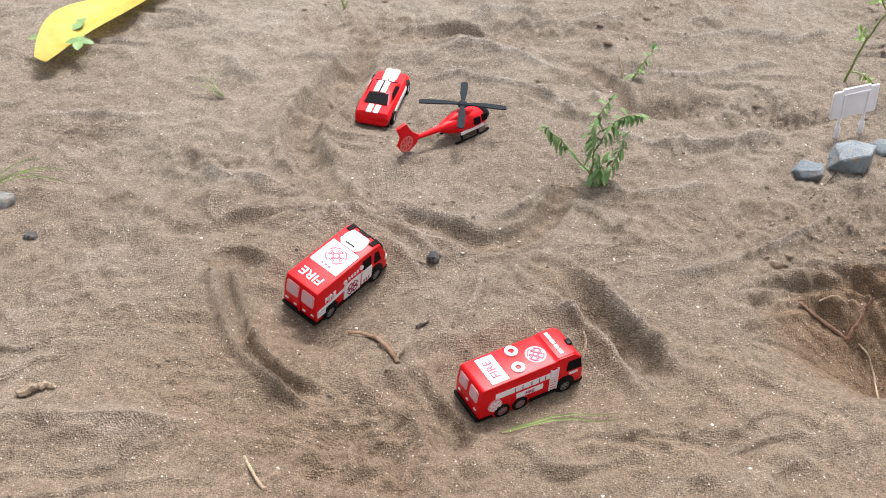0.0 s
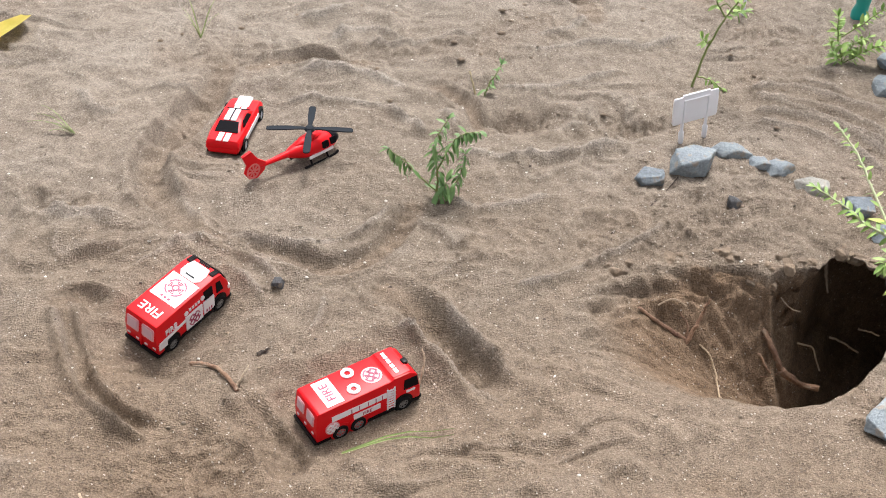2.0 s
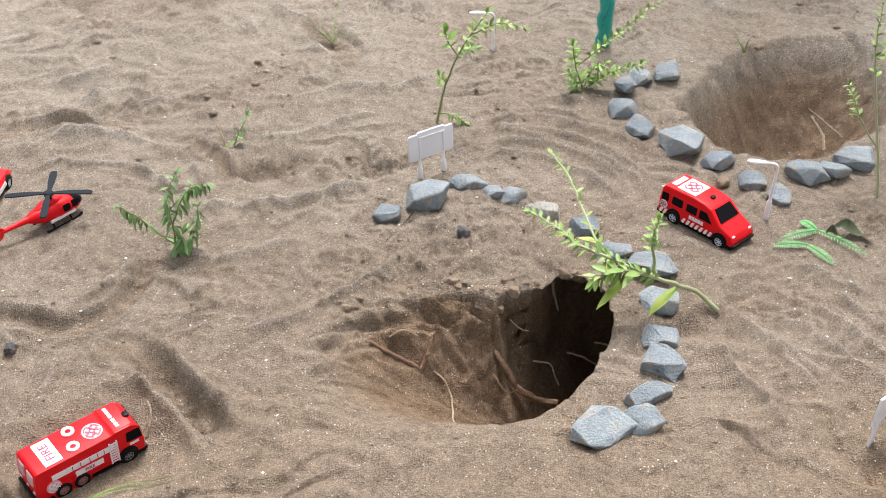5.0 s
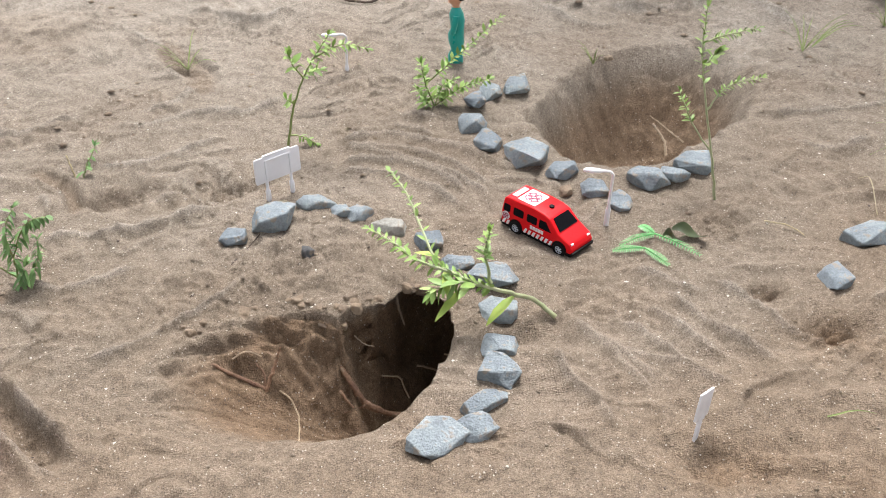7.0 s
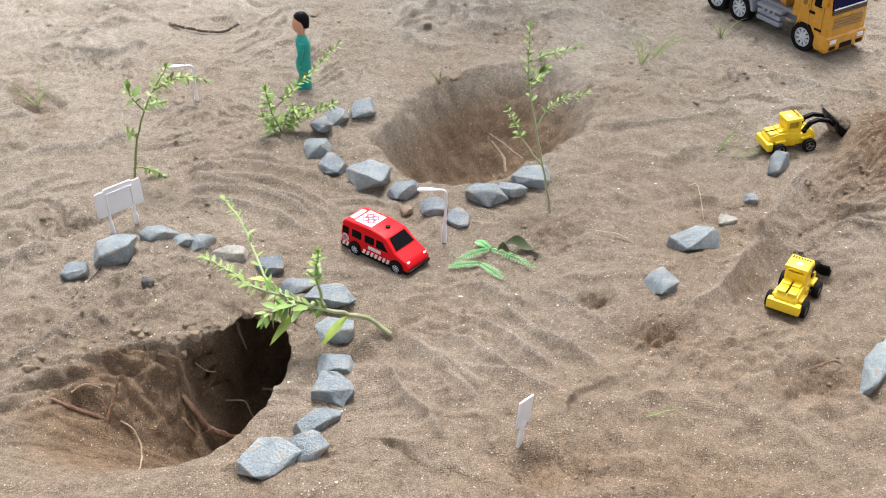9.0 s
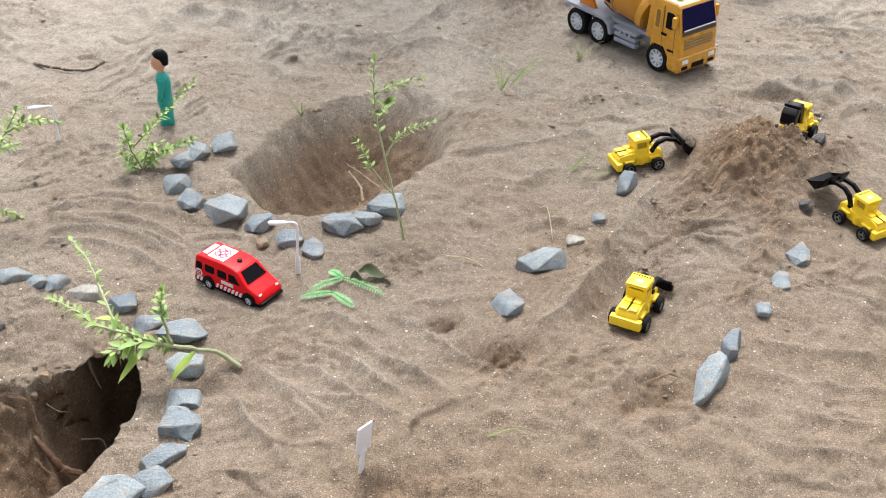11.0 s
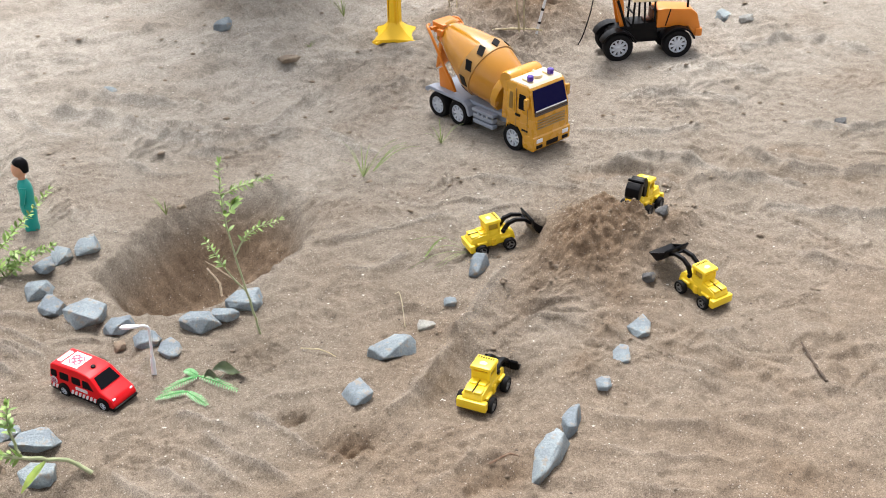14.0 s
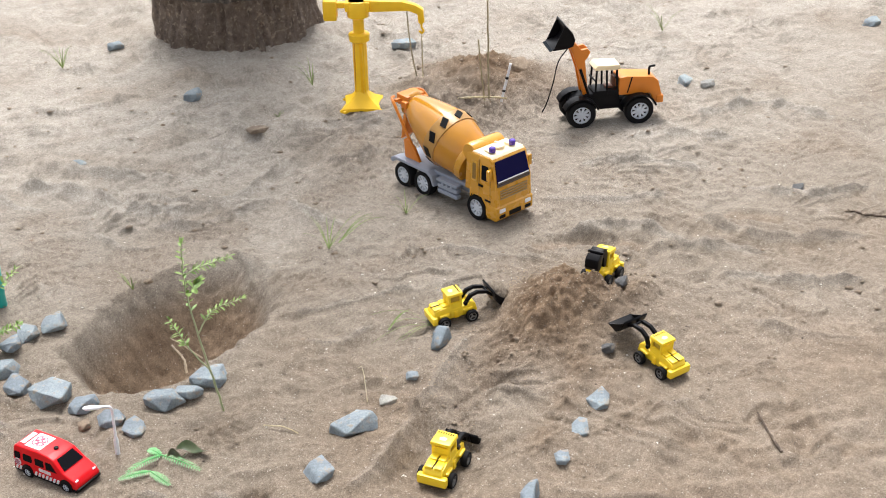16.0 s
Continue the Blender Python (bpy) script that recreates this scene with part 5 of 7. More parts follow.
        mm("fog_lamp", plate(rect(10, 4.2, 1), (94.6, y, 15), Y, Z, 0.5), BLACK, c)
    mm("plate_recess", plate(rect(20, 6), (94.6, 0, 15.5), Y, Z, 0.5), BLACK, c)
    for s in (-1, 1):
        e, yy = (X, -30.4) if s < 0 else (BACK, 30.4)
        mm("side_window", plate(rect(11, 19, 1.5), (73, yy, 68), e, (0, -0.05 * s, 1), 0.6), GLASS, c)
        fr = mm("side_panel", plate(rect(10, 26, 1.5), (54.6, yy, 66), e, (0, -0.05 * s, 1), 0.5), plastic("gold_panel", (0.62, 0.33, 0.03), 0.3), c)
        mm("panel_slot", plate(rect(5.6, 21, 1.5), (54.6, yy + s * 0.5, 66), e, (0, -0.05 * s, 1), 0.3), plastic("dark_gold", (0.22, 0.12, 0.02), 0.4), fr)
        mm("door_seam", merge(plate(rect(0.8, 50), (63, yy + s * 0.3, 58), e, Z, 0.3), plate(rect(0.8, 50), (82, yy + s * 0.3, 54), e, Z, 0.3)), plastic("dark_gold", (0.22, 0.12, 0.02), 0.4), c)
        mm("door_handle", box(8, 1.6, 3, (66, yy + s * 0.7, 50), 0.6), BLACK, c)
        mm("step_print", plate(rect(10, 2.4), (78, yy + s * 0.5, 33), e, Z, 0.4), BLACK, c)
        mm("mirror", merge(box(5, 6, 14, (84, s * 34.5, 70), 1.6), rod((82, s * 30, 76), (84, s * 34, 76), 1.1)), AMBER, c, "amber wing mirror")
        mm("roof_beacon", merge(box(8, 8, 3, (66, s * 17, 91.6), 0.8)), CREAM, c)
        mm("roof_light", lathe([(4.2, 0), (4.2, 5), (3, 6)], 14, "Z", (72, s * 17, 92)), plastic("violet_lens", (0.06, 0.02, 0.30), 0.15, 0.02, 0.5), c, "violet-blue roof light")
    mm("roof_horn", merge(lathe([(7, 0), (7, 3), (4, 4)], 16, "Z", (66, 0, 91)), box(10, 3, 4, (60, 4, 93), 1)), CREAM, c)
    return t


def wheel_loader(m):
    t = thing("wheel_loader", m, "orange and black toy wheel loader, bucket raised", "toy loader")
    for x in (-50, 50):
        for y in (-24, 24):
            wheel(t, x, y, 25, 25, 16, SILVER, 9, 0.62)
            lugs = []
            s = 1 if y > 0 else -1
        mm("axle", rod((x, -22, 23), (x, 22, 23), 5), BLACK, t)
    mm("frame", merge(box(120, 26, 16, (0, 0, 34), 2), slab([(-18, 30), (62, 30), (64, 44), (40, 58), (-18, 56)], -17, 17, 1.5)), BLACK, t, "black plastic frame")
    for x, a, b in ((-50, -24, 28), (50, -26, 22)):
        for s in (-1, 1):
            arc = [(x + 31 * math.cos(radians(k)), 25 + 30 * math.sin(radians(k))) for k in range(20, 166, 12)]
            inner = [(x + 28 * math.cos(radians(k)), 25 + 27 * math.sin(radians(k))) for k in range(164, 18, -12)]
            mm("fender", slab(arc + inner, s * 12, s * 32, 0.6), BLACK, t, "black mudguard")
    hood = slab([(-92, 34), (-92, 44), (-84, 74), (-74, 82), (-30, 86), (-16, 84), (-16, 52), (-70, 52), (-80, 34)], -19, 19, 2)
    h = mm("engine_hood", hood, ORANGE, t, "orange engine hood")
    mm("hood_seam", plate(rect(2, 30), (-34, -19.2, 70), X, (0.25, 0, 1), 0.5), BLACK, h)
    mm("hood_seam", plate(rect(2, 30), (-34, 19.2, 70), BACK, (-0.25, 0, 1), 0.5), BLACK, h)
    mm("rear_bumper", box(12, 42, 14, (-88, 0, 40), 2), ORANGE, h)
    mm("exhaust", tube(bent([(-70, 8, 80), (-70, 8, 94), (-72, 8, 97), (-80, 8, 98)], 4), 2, 10), BLACK, h, "black exhaust pipe")
    posts = []
    for x, z in ((-14, 54), (4, 54), (24, 54)):
        for s in (-1, 1):
            posts.append(rod((x, s * 16, z), (x * 0.85 + (2 if x > 0 else 0), s * 15, 102), 1.8))
    posts.append(slab([(-16, 50), (28, 50), (28, 62), (-16, 62)], -17.5, 17.5, 1.2))
    posts += [rod((-14, -16, 80), (-14, 16, 80), 1.6), rod((26, -16, 80), (24, 16, 80), 1.6)]
    cab = mm("cab_frame", merge(*posts), BLACK, t, "black cab frame")
    mm("cab_roof", slab([(-18, 101), (-16, 108), (22, 109), (27, 103), (26, 100), (-17, 99)], -18.5, 18.5, 1.4), CREAM, cab, "cream cab roof")
    seat = mm("seat", merge(box(14, 14, 4, (-3, 0, 64), 1), box(4, 14, 18, (-10, 0, 74), 1)), plastic("brown_seat", (0.16, 0.06, 0.03), 0.5), cab)
    for s in (-1, 1):
        arm = slab([(36, 58), (45, 56), (53, 98), (63, 128), (71, 148), (65, 154), (54, 144), (50, 138), (40, 140), (34, 134), (39, 124), (43, 118)], s * 8, s * 14, 1)
        mm("lift_arm", arm, ORANGE, t, "orange lift arm")
        mm("piston", rod((34, s * 15, 52), (51, s * 15, 104), 2.4), BLACK, t)
    b = bmesh.new()
    prof = [(66, 122), (62, 136), (68, 152), (80, 166), (84, 170), (86, 168), (80, 150), (78, 140), (84, 128), (108, 118), (107, 115), (80, 117)]
    bucket = slab(prof, -32, 32, 0.8)
    sides = [slab([(66, 122), (64, 138), (72, 156), (84, 168), (106, 118), (80, 118)], s * 30.5, s * 33, 0.5) for s in (-1, 1)]
    bw = merge(bucket, *sides)
    for v in bw.verts:
        v.co = Vector((67 + (v.co.x - 66) * 0.82, v.co.y * 0.8, 150 + (v.co.z - 122) * 0.8))
    bk = mm("bucket", bw, BLACK, t, "black raised bucket")
    mm("bucket_teeth", merge(*[box(9, 4, 2.4, (102, y * 0.8, 145), 0.6, 1, Matrix.Rotation(0.4, 3, "Y")) for y in range(-27, 30, 9)]), GREY, bk, "grey bucket teeth")
    mm("hose", tube(bent([(62, -16, 136), (80, -18, 108), (88, -18, 70), (98, -18, 34), (106, -18, 16)], 6), 1.1, 7), BLACK, t, "thin dark hose")
    return t


def toy_digger(m, label, lift=0.0, curl=0.0, narrow=False):
    """A small yellow front loader; lift raises the arms, curl tips the bucket, in degrees."""
    t = thing("toy_digger", m, label, "toy loader", "yellow toy diggers")
    hood = merge(slab([(-29, 9), (-29, 20), (-26, 24), (-16, 26), (-4, 26), (-4, 9)], -10.5, 10.5, 1.4, None, 2), box(7, 31, 10, (-28.5, 0, 13), 1.6), *[box(12, 8.6, 4, (-21, y, 25), 1.6) for y in (-5, 5)], *[box(10, 8, 4, (-10.5, y, 26.5), 1.4) for y in (-4.6, 4.6)])
    mm("hood", hood, YELLOW, t)
    mm("hood_groove", plate(rect(20, 0.9), (-18, 0, 26.9), X, Y, 0.4), BLACK, t)
    mm("body", merge(slab([(-8, 9), (-8, 21), (14, 22), (22, 25), (28, 22), (30, 12), (28, 9)], -10.5, 10.5, 1.2), box(13, 28, 3, (-15, 0, 16.5), 1.2), box(13, 28, 3, (17, 0, 17), 1.2)), YELLOW, t)
    for s in (-1, 1):
        mm("steps", merge(*[box(6, 2, 1.2, (1, s * 11.2, 10 + 2.6 * k), 0.4) for k in range(4)]), YELLOW, t)
    posts = [box(18, 19.6, 7, (2, 0, 23), 1.2), box(2, 18, 14, (-5.6, 0, 29), 0.6), box(14, 2, 6, (2, -8.6, 27), 0.6), box(14, 2, 6, (2, 8.6, 27), 0.6)]
    cab = mm("cab", merge(*posts), YELLOW, t)
    for x in (-5.5, 9.5):
        for y in (-8.4, 8.4):
            mm("cab_post", box(3.0, 3.0, 18, (x, y, 30), 0.7), YELLOW, cab)
    mm("cab_glass", box(13, 15, 15, (2.4, 0, 31), 0.6), plastic("amber_window", (0.45, 0.30, 0.02), 0.3), cab)
    roof = mm("cab_roof", box(21, 23, 4.2, (2, 0, 40.6), 1.4, 0.9), YELLOW, cab)
    mm("roof_louvre", merge(*[plate(rect(2.6, 1.2), (8.6, -7.5 + 2.6 * k, 42.8), X, Y, 0.3) for k in range(7)]), BLACK, roof, "black roof louvres")
    mm("roof_sticker", plate([(-2.8, -3.4), (1, -4.2), (3, 0.4), (0.4, 4), (-3, 2.6)], (0, 0, 42.8), X, Y, 0.25), plastic("silver_sticker", (0.70, 0.58, 0.38), 0.3), roof, "worn silver sticker")
    for x in (-17, 20):
        for y in (-15.5, 15.5):
            wheel(t, x, y, 8.2, 8.2, 6.4, HUB, 3, 0.66)
        mm("axle", rod((x, -15, 8.2), (x, 15, 8.2), 1.6), BLACK, t)
    pivot = Vector((15, 0, 25))
    turn = Matrix.Translation(pivot) @ Matrix.Rotation(radians(-lift), 4, "Y") @ Matrix.Translation(-pivot)
    pieces = [slab([(13, 23), (17, 22), (24, 31), (32, 34), (44, 32), (52, 26), (54, 29), (45, 36), (32, 38.5), (21, 35)], s * 5, s * 9, 0.6) for s in (-1, 1)]
    pieces.append(rod((46, -9, 33), (46, 9, 33), 1.6))
    if narrow:
        boom = slab([(12, 23), (11, 40), (17, 47), (25, 49), (31, 45), (30, 38), (22, 37), (19, 24)], -8, 8, 0.8)
        a = mm("boom", boom, BLACK, t, "black folded boom")
        mm("bucket", merge(slab([(30, 27), (28, 42), (36, 44), (42, 38), (42, 28), (37, 23)], -8.6, 8.6, 0.8), box(4, 20, 3, (31, 0, 45), 0.8)), BLACK, a, "narrow black bucket")
        return t
    arm = merge(*pieces)
    bmesh.ops.transform(arm, matrix=turn, verts=arm.verts)
    a = mm("lift_arm", arm, BLACK, t, "black lift arms")
    hinge = Vector((53, 0, 27.5))
    tip = turn @ Matrix.Translation(hinge) @ Matrix.Rotation(radians(-curl), 4, "Y") @ Matrix.Translation(-hinge)
    scoop = merge(slab([(52, 37), (54, 38), (55, 24), (59, 16.5), (73, 15), (73.5, 13.6), (58, 14), (53, 22)], -18, 18, 0.5), *[slab([(53, 36), (54, 22), (58, 15), (72, 14.4), (60, 27)], s * 17, s * 18.6, 0.4) for s in (-1, 1)])
    bmesh.ops.transform(scoop, matrix=tip, verts=scoop.verts)
    mm("bucket", scoop, BLACK, a, "black bucket")
    for s in (-1, 1):
        mm("pivot_pin", lathe([(2.6, 0), (2.6, 1.6), (1.6, 2)], 12, "Y", (15, s * 9.4 - (1.6 if s < 0 else 0), 24.5)), BLACK, t)
    return t


def tower_crane(m):
    t = thing("tower_crane", m, "bright yellow plastic toy crane", "toy crane")
    feet = [slab([(0, 4), (6, 16), (30, 8), (44, 4), (44, 0), (36, 0), (20, 4)], -6, 6, 1) for _ in range(4)]
    for k, f in enumerate(feet):
        bmesh.ops.rotate(f, cent=(0, 0, 0), matrix=Matrix.Rotation(radians(45 + 90 * k), 3, "Z"), verts=f.verts)
    skirt = loft([[(r * math.cos(radians(a)), r * math.sin(radians(a)), z) for r, a in ((r0, 45), (r1, 90), (r0, 135), (r1, 180), (r0, 225), (r1, 270), (r0, 315), (r1, 360))] for r0, r1, z in ((46, 27, 2), (45, 27, 7), (28, 20, 15), (16, 15, 24), (11, 11, 30))])
    mm("base", merge(skirt, *feet), CRANE, t, "yellow four-footed base")
    mast = mm("mast", merge(lathe([(11.5, 20), (10.5, 60), (9.6, 118)], 8, "Z"), *[box(1.6, 3, 90, (11 * math.cos(a), 11 * math.sin(a), 70), 0.4) for a in (0.39, 1.96, 3.53, 5.1)]), CRANE, t)
    mm("collar", lathe([(10, 116), (16.5, 119), (17, 130), (15, 132), (9, 133)], 24, "Z"), CRANE, mast)
    head = mm("head", merge(lathe([(9, 130), (9, 156), (17, 160), (18, 178), (15, 186)], 16, "Z"), box(40, 22, 16, (0, 0, 178), 3)), CRANE, t)
    mm("jib", merge(slab([(10, 168), (10, 188), (70, 186), (92, 180), (104, 172), (106, 150), (100, 146), (96, 150), (95, 164), (80, 170)], -7, 7, 2)), CRANE, head, "yellow jib arm")
    mm("counterweight", merge(box(30, 12, 10, (-26, 0, 180), 2), box(22, 24, 34, (-44, 0, 172), 4)), CRANE, head)
    mm("hook", tube(bent([(101, 0, 148), (101, 0, 140), (104, 0, 134), (101, 0, 130), (97, 0, 134)], 5), 1.8, 8), CRANE, head)
    mm("hook_line", tube([(101, 0, 134), (100.6, 0.5, 90), (101, 0, 52)], 0.9, 6), STRAW, head, "thin straw hook line")
    return t


def doll(m):
    """A plain standing figure shape."""
    bits = []
    def stack(rows, cx=0, cy=0):
        return loft([[(cx + ox + rx * math.cos(2 * math.pi * k / 18), cy + ry * math.sin(2 * math.pi * k / 18), z) for k in range(18)] for ox, rx, ry, z in rows])
    body = stack([(0, 7, 7, 0), (0, 8.5, 9, 3), (0.5, 8, 9, 12), (-1, 6.5, 8, 20), (0, 8.5, 11, 30), (0.5, 8.5, 11.5, 38), (-1, 7, 9.5, 45), (-0.5, 8, 11, 55), (0.5, 7.5, 11.5, 62), (0.8, 5, 7, 68), (1, 3.6, 4, 70)])
    arms = [tube(bent([(0.5, s * 11, 63), (2, s * 13, 52), (4, s * 12, 42)], 4), [3.4] * 4 + [3] * 4 + [2.4], 10) for s in (-1, 1)]
    neck = stack([(1, 4, 4, 69), (1.5, 4, 4, 74)])
    head = stack([(2, 3, 3, 72), (2.6, 6.6, 5.6, 75), (2.4, 8.2, 7.0, 81), (1.6, 8.2, 7.2, 87), (0.8, 6, 5.6, 91)])
    hair = stack([(-4.4, 3.6, 6.2, 79), (-3.0, 5.4, 7.2, 84), (-0.6, 8.0, 7.8, 88), (0.4, 8.0, 7.2, 92), (0.4, 5.0, 4.6, 95.4), (0.2, 2, 2, 96.6)])
    bm = bmesh.new()
    for piece, slot in ((merge(body, *arms), 0), (merge(neck, head), 1), (hair, 2)):
        n = len(bm.faces)
        data = bpy.data.meshes.new("piece")
        piece.to_mesh(data)
        piece.free()
        bm.from_mesh(data)
        bpy.data.meshes.remove(data)
        bm.faces.ensure_lookup_table()
        for f in bm.faces[n:]:
            f.material_index = slot
    for v in bm.verts:
        v.co = Vector((v.co.x * 1.05, v.co.y * 0.95, v.co.z)) * 0.00103
    ob = mesh_object("doll", bm, TEAL)
    ob.data.materials.append(SKIN)
    ob.data.materials.append(BLACK)
    ob.matrix_basis = m
    return tagged(ob, "small teal plastic doll standing in sand", "doll")


def sign_board(m):
    t = thing("sign_board", m, "blank white plastic sign board on two posts", "toy sign")
    panel = slab([(-24, 18), (24, 18), (25, 20), (25, 42), (24, 44), (-24, 44), (-25, 42), (-25, 20)], -1, 1, 0.5)
    mm("panel", merge(panel, box(30, 2.2, 2, (0, 0, 44.6), 0.5)), WHITEPL, t)
    mm("frame", merge(*[box(1.8, 1.6, 20, (x, -1.4, 30), 0.4) for x in (-13.4, 13.4)], box(28.6, 1.6, 1.8, (0, -1.4, 40), 0.4)), WHITEPL, t)
    for x in (-13.4, 13.4):
        mm("post", merge(lathe([(1.5, 8), (1.5, 24)], 10, "Z", (x, 0, 0)), lathe([(1.6, -4), (2.5, 0), (2.5, 9), (1.5, 11)], 10, "Z", (x, 0, 0))), WHITEPL, t)
    return t


def street_lamp(m):
    t = thing("street_lamp", m, "small white plastic toy street lamp", "toy lamp", "toy street lamps")
    mm("pole", merge(lathe([(2.5, -4), (2.5, 20), (2.0, 22), (1.5, 24), (1.4, 55)], 12, "Z"), tube(bent([(0, 0, 54), (-0.6, 0, 58), (-4, 0, 60.5), (-12, 0, 60.5)], 5), 1.4, 10)), WHITEPL, t)
    mm("lamp_head", loft([oval(x, 60.6, ry, rz, 14, 2.4) for x, ry, rz in ((-9, 1.3, 1.2), (-12, 2.6, 1.8), (-20, 3.2, 2.2), (-25, 2.8, 2), (-27.6, 1, 0.8))]), WHITEPL, t)
    return t


def marker_post(m):
    t = thing("marker_post", m, "white plastic toy road sign seen edge-on", "toy sign")
    mm("panel", slab([(-9, 20), (9, 20), (9, 44), (-9, 44)], -0.9, 0.9, 0.4), WHITEPL, t)
    mm("post", merge(box(5, 2.2, 30, (0, 0, 9), 0.6), box(9, 2.4, 4, (0, 0, 20), 0.6)), WHITEPL, t)
    return t


# placing: x, y, z, heading, pitch (nose down), roll
def stand(x, y, z, heading, roll=0.0, nose=0.0):
    return Matrix.Translation((x, y, z)) @ pose(0, 0, 0, 0, 0, heading) @ pose(0, 0, 0, roll, -nose, 0)


def bed(x, y, z, heading, a, b, roll=0.0, nose=0.0, sink=0.0015):
    BEDS.append((x, y, heading, a, b, z + sink, nose, roll))
    return stand(x, y, z, heading, roll, nose)


# ---- where the toys stand (their beds shape the sand) ----
AT_TRUCK_A = bed(-0.070, 0.657, -0.011, 48, 0.040, 0.018, roll=9, nose=7)
AT_TRUCK_B = bed(0.0567, 0.557, -0.017, 27, 0.042, 0.018, roll=3, nose=2)
AT_CAR = bed(-0.033, 0.911, -0.010, 75, 0.036, 0.016)
AT_HELI = bed(0.031, 0.848, 0.000, 40, 0.024, 0.016)
AT_VAN = bed(0.598, 0.730, 0.000, -60, 0.038, 0.017)
AT_MIXER = bed(1.258, 1.047, 0.000, -78, 0.100, 0.035)
AT_LOADER = bed(1.598, 1.164, 0.002, 159, 0.075, 0.035)
AT_DIG_A = bed(1.078, 0.774, -0.001, -8, 0.028, 0.020, nose=4)
AT_DIG_B = bed(0.931, 0.548, -0.016, 36, 0.028, 0.020)
AT_DIG_C = bed(1.222, 0.568, -0.004, 94, 0.028, 0.020, nose=4)
AT_DIG_D = bed(1.273, 0.743, 0.008, -150, 0.026, 0.020, nose=10)
BEDS.append((0.378, 0.8625, 22, 0.020, 0.005, 0.001, 0, 0))  # under the sign board
build_sand()


def in_pit(x, y):
    out = np.zeros(x.shape, bool)
    for cx, cy, rim in (PIT, POND):
        _, r, R = polar(cx, cy, rim, x, y)
        out |= r < R * 1.04
    return out


# ---- stones ----
def rock(w, l, h, seed, corners=15, worn=0.03):
    """An angular broken stone about w by l by h metres, its base below zero."""
    r = random.Random(seed)
    bm = bmesh.new()
    for k in range(corners):
        z = 1 - 2 * (k + 0.5) / corners
        a = k * 2.4 + r.uniform(-0.5, 0.5)
        q = math.sqrt(max(0, 1 - z * z)) ** 0.5
        s = r.uniform(0.78, 1.2)
        bm.verts.new((0.5 * w * q * math.cos(a) * s, 0.5 * l * q * math.sin(a) * s, 0.5 * h * math.copysign(abs(z) ** 0.5, z) * s))
    bmesh.ops.convex_hull(bm, input=bm.verts)
    bmesh.ops.delete(bm, geom=[v for v in bm.verts if not v.link_faces], context="VERTS")
    bmesh.ops.dissolve_limit(bm, angle_limit=radians(16), verts=bm.verts, edges=bm.edges)
    bmesh.ops.bevel(bm, geom=bm.edges[:], offset=worn * min(w, l, h), segments=2, affect="EDGES", clamp_overlap=True)
    bmesh.ops.triangulate(bm, faces=bm.faces)
    bmesh.ops.subdivide_edges(bm, edges=bm.edges, cuts=2)
    for v in bm.verts:
        v.co += Vector(noise.noise_vector(v.co * 220 + Vector((seed, 0, 0)))) * 0.03 * min(w, l, h) + Vector(noise.noise_vector(v.co * 85 + Vector((0, seed, 0)))) * 0.07 * min(w, l, h)
    return bm


def place_stone(x, y, w, l, h, turn, seed, mat=None, label="rough blue-grey broken stone on the sand", group="blue-grey border stones", tip=0, dz=0.0):
    tip = tip or random.Random(seed).uniform(-14, 14)
    w, l, h = w * 1.13, l * 1.10, h * 1.12
    ob = mesh_object("stone", rock(w, l, h, seed), mat or STONE)
    ob.matrix_basis = pose(x, y, sand_at(x, y) + h * 0.24 + dz, tip, 0, turn)
    return tagged(ob, label, "stone", group)


RING_PIT = [
    (0.321, 0.796, 0.030, 0.022, 0.015, -4), (0.361, 0.807, 0.044, 0.030, 0.020, 31), (0.403, 0.833, 0.039, 0.019, 0.014, -8), (0.425, 0.815, 0.018, 0.021, 0.009, -9),
    (0.441, 0.807, 0.023, 0.024, 0.011, -10), (0.464, 0.779, 0.033, 0.019, 0.014, -12), (0.490, 0.746, 0.030, 0.019, 0.013, -14), (0.506, 0.711, 0.033, 0.020, 0.014, -16),
    (0.530, 0.678, 0.048, 0.030, 0.015, -26), (0.518, 0.633, 0.031, 0.032, 0.016, -18), (0.506, 0.597, 0.031, 0.030, 0.016, -18), (0.493, 0.562, 0.036, 0.035, 0.018, -18),
    (0.470, 0.530, 0.050, 0.020, 0.014, 20), (0.419, 0.498, 0.054, 0.034, 0.013, 33), (0.454, 0.502, 0.030, 0.024, 0.014, -16),
]
for k, (x, y, w, l, h, turn) in enumerate(RING_PIT):
    pale = k == 5
    place_stone(x, y, w, l, h, turn, 40 + k, PALE_STONE if pale else STONE, "pale grey broken stone beside the dug pit" if pale else ("large flat blue-grey stone at the pit edge" if w > 0.045 else "blue-grey broken stone beside the dug pit"), "stones round the dug pit")
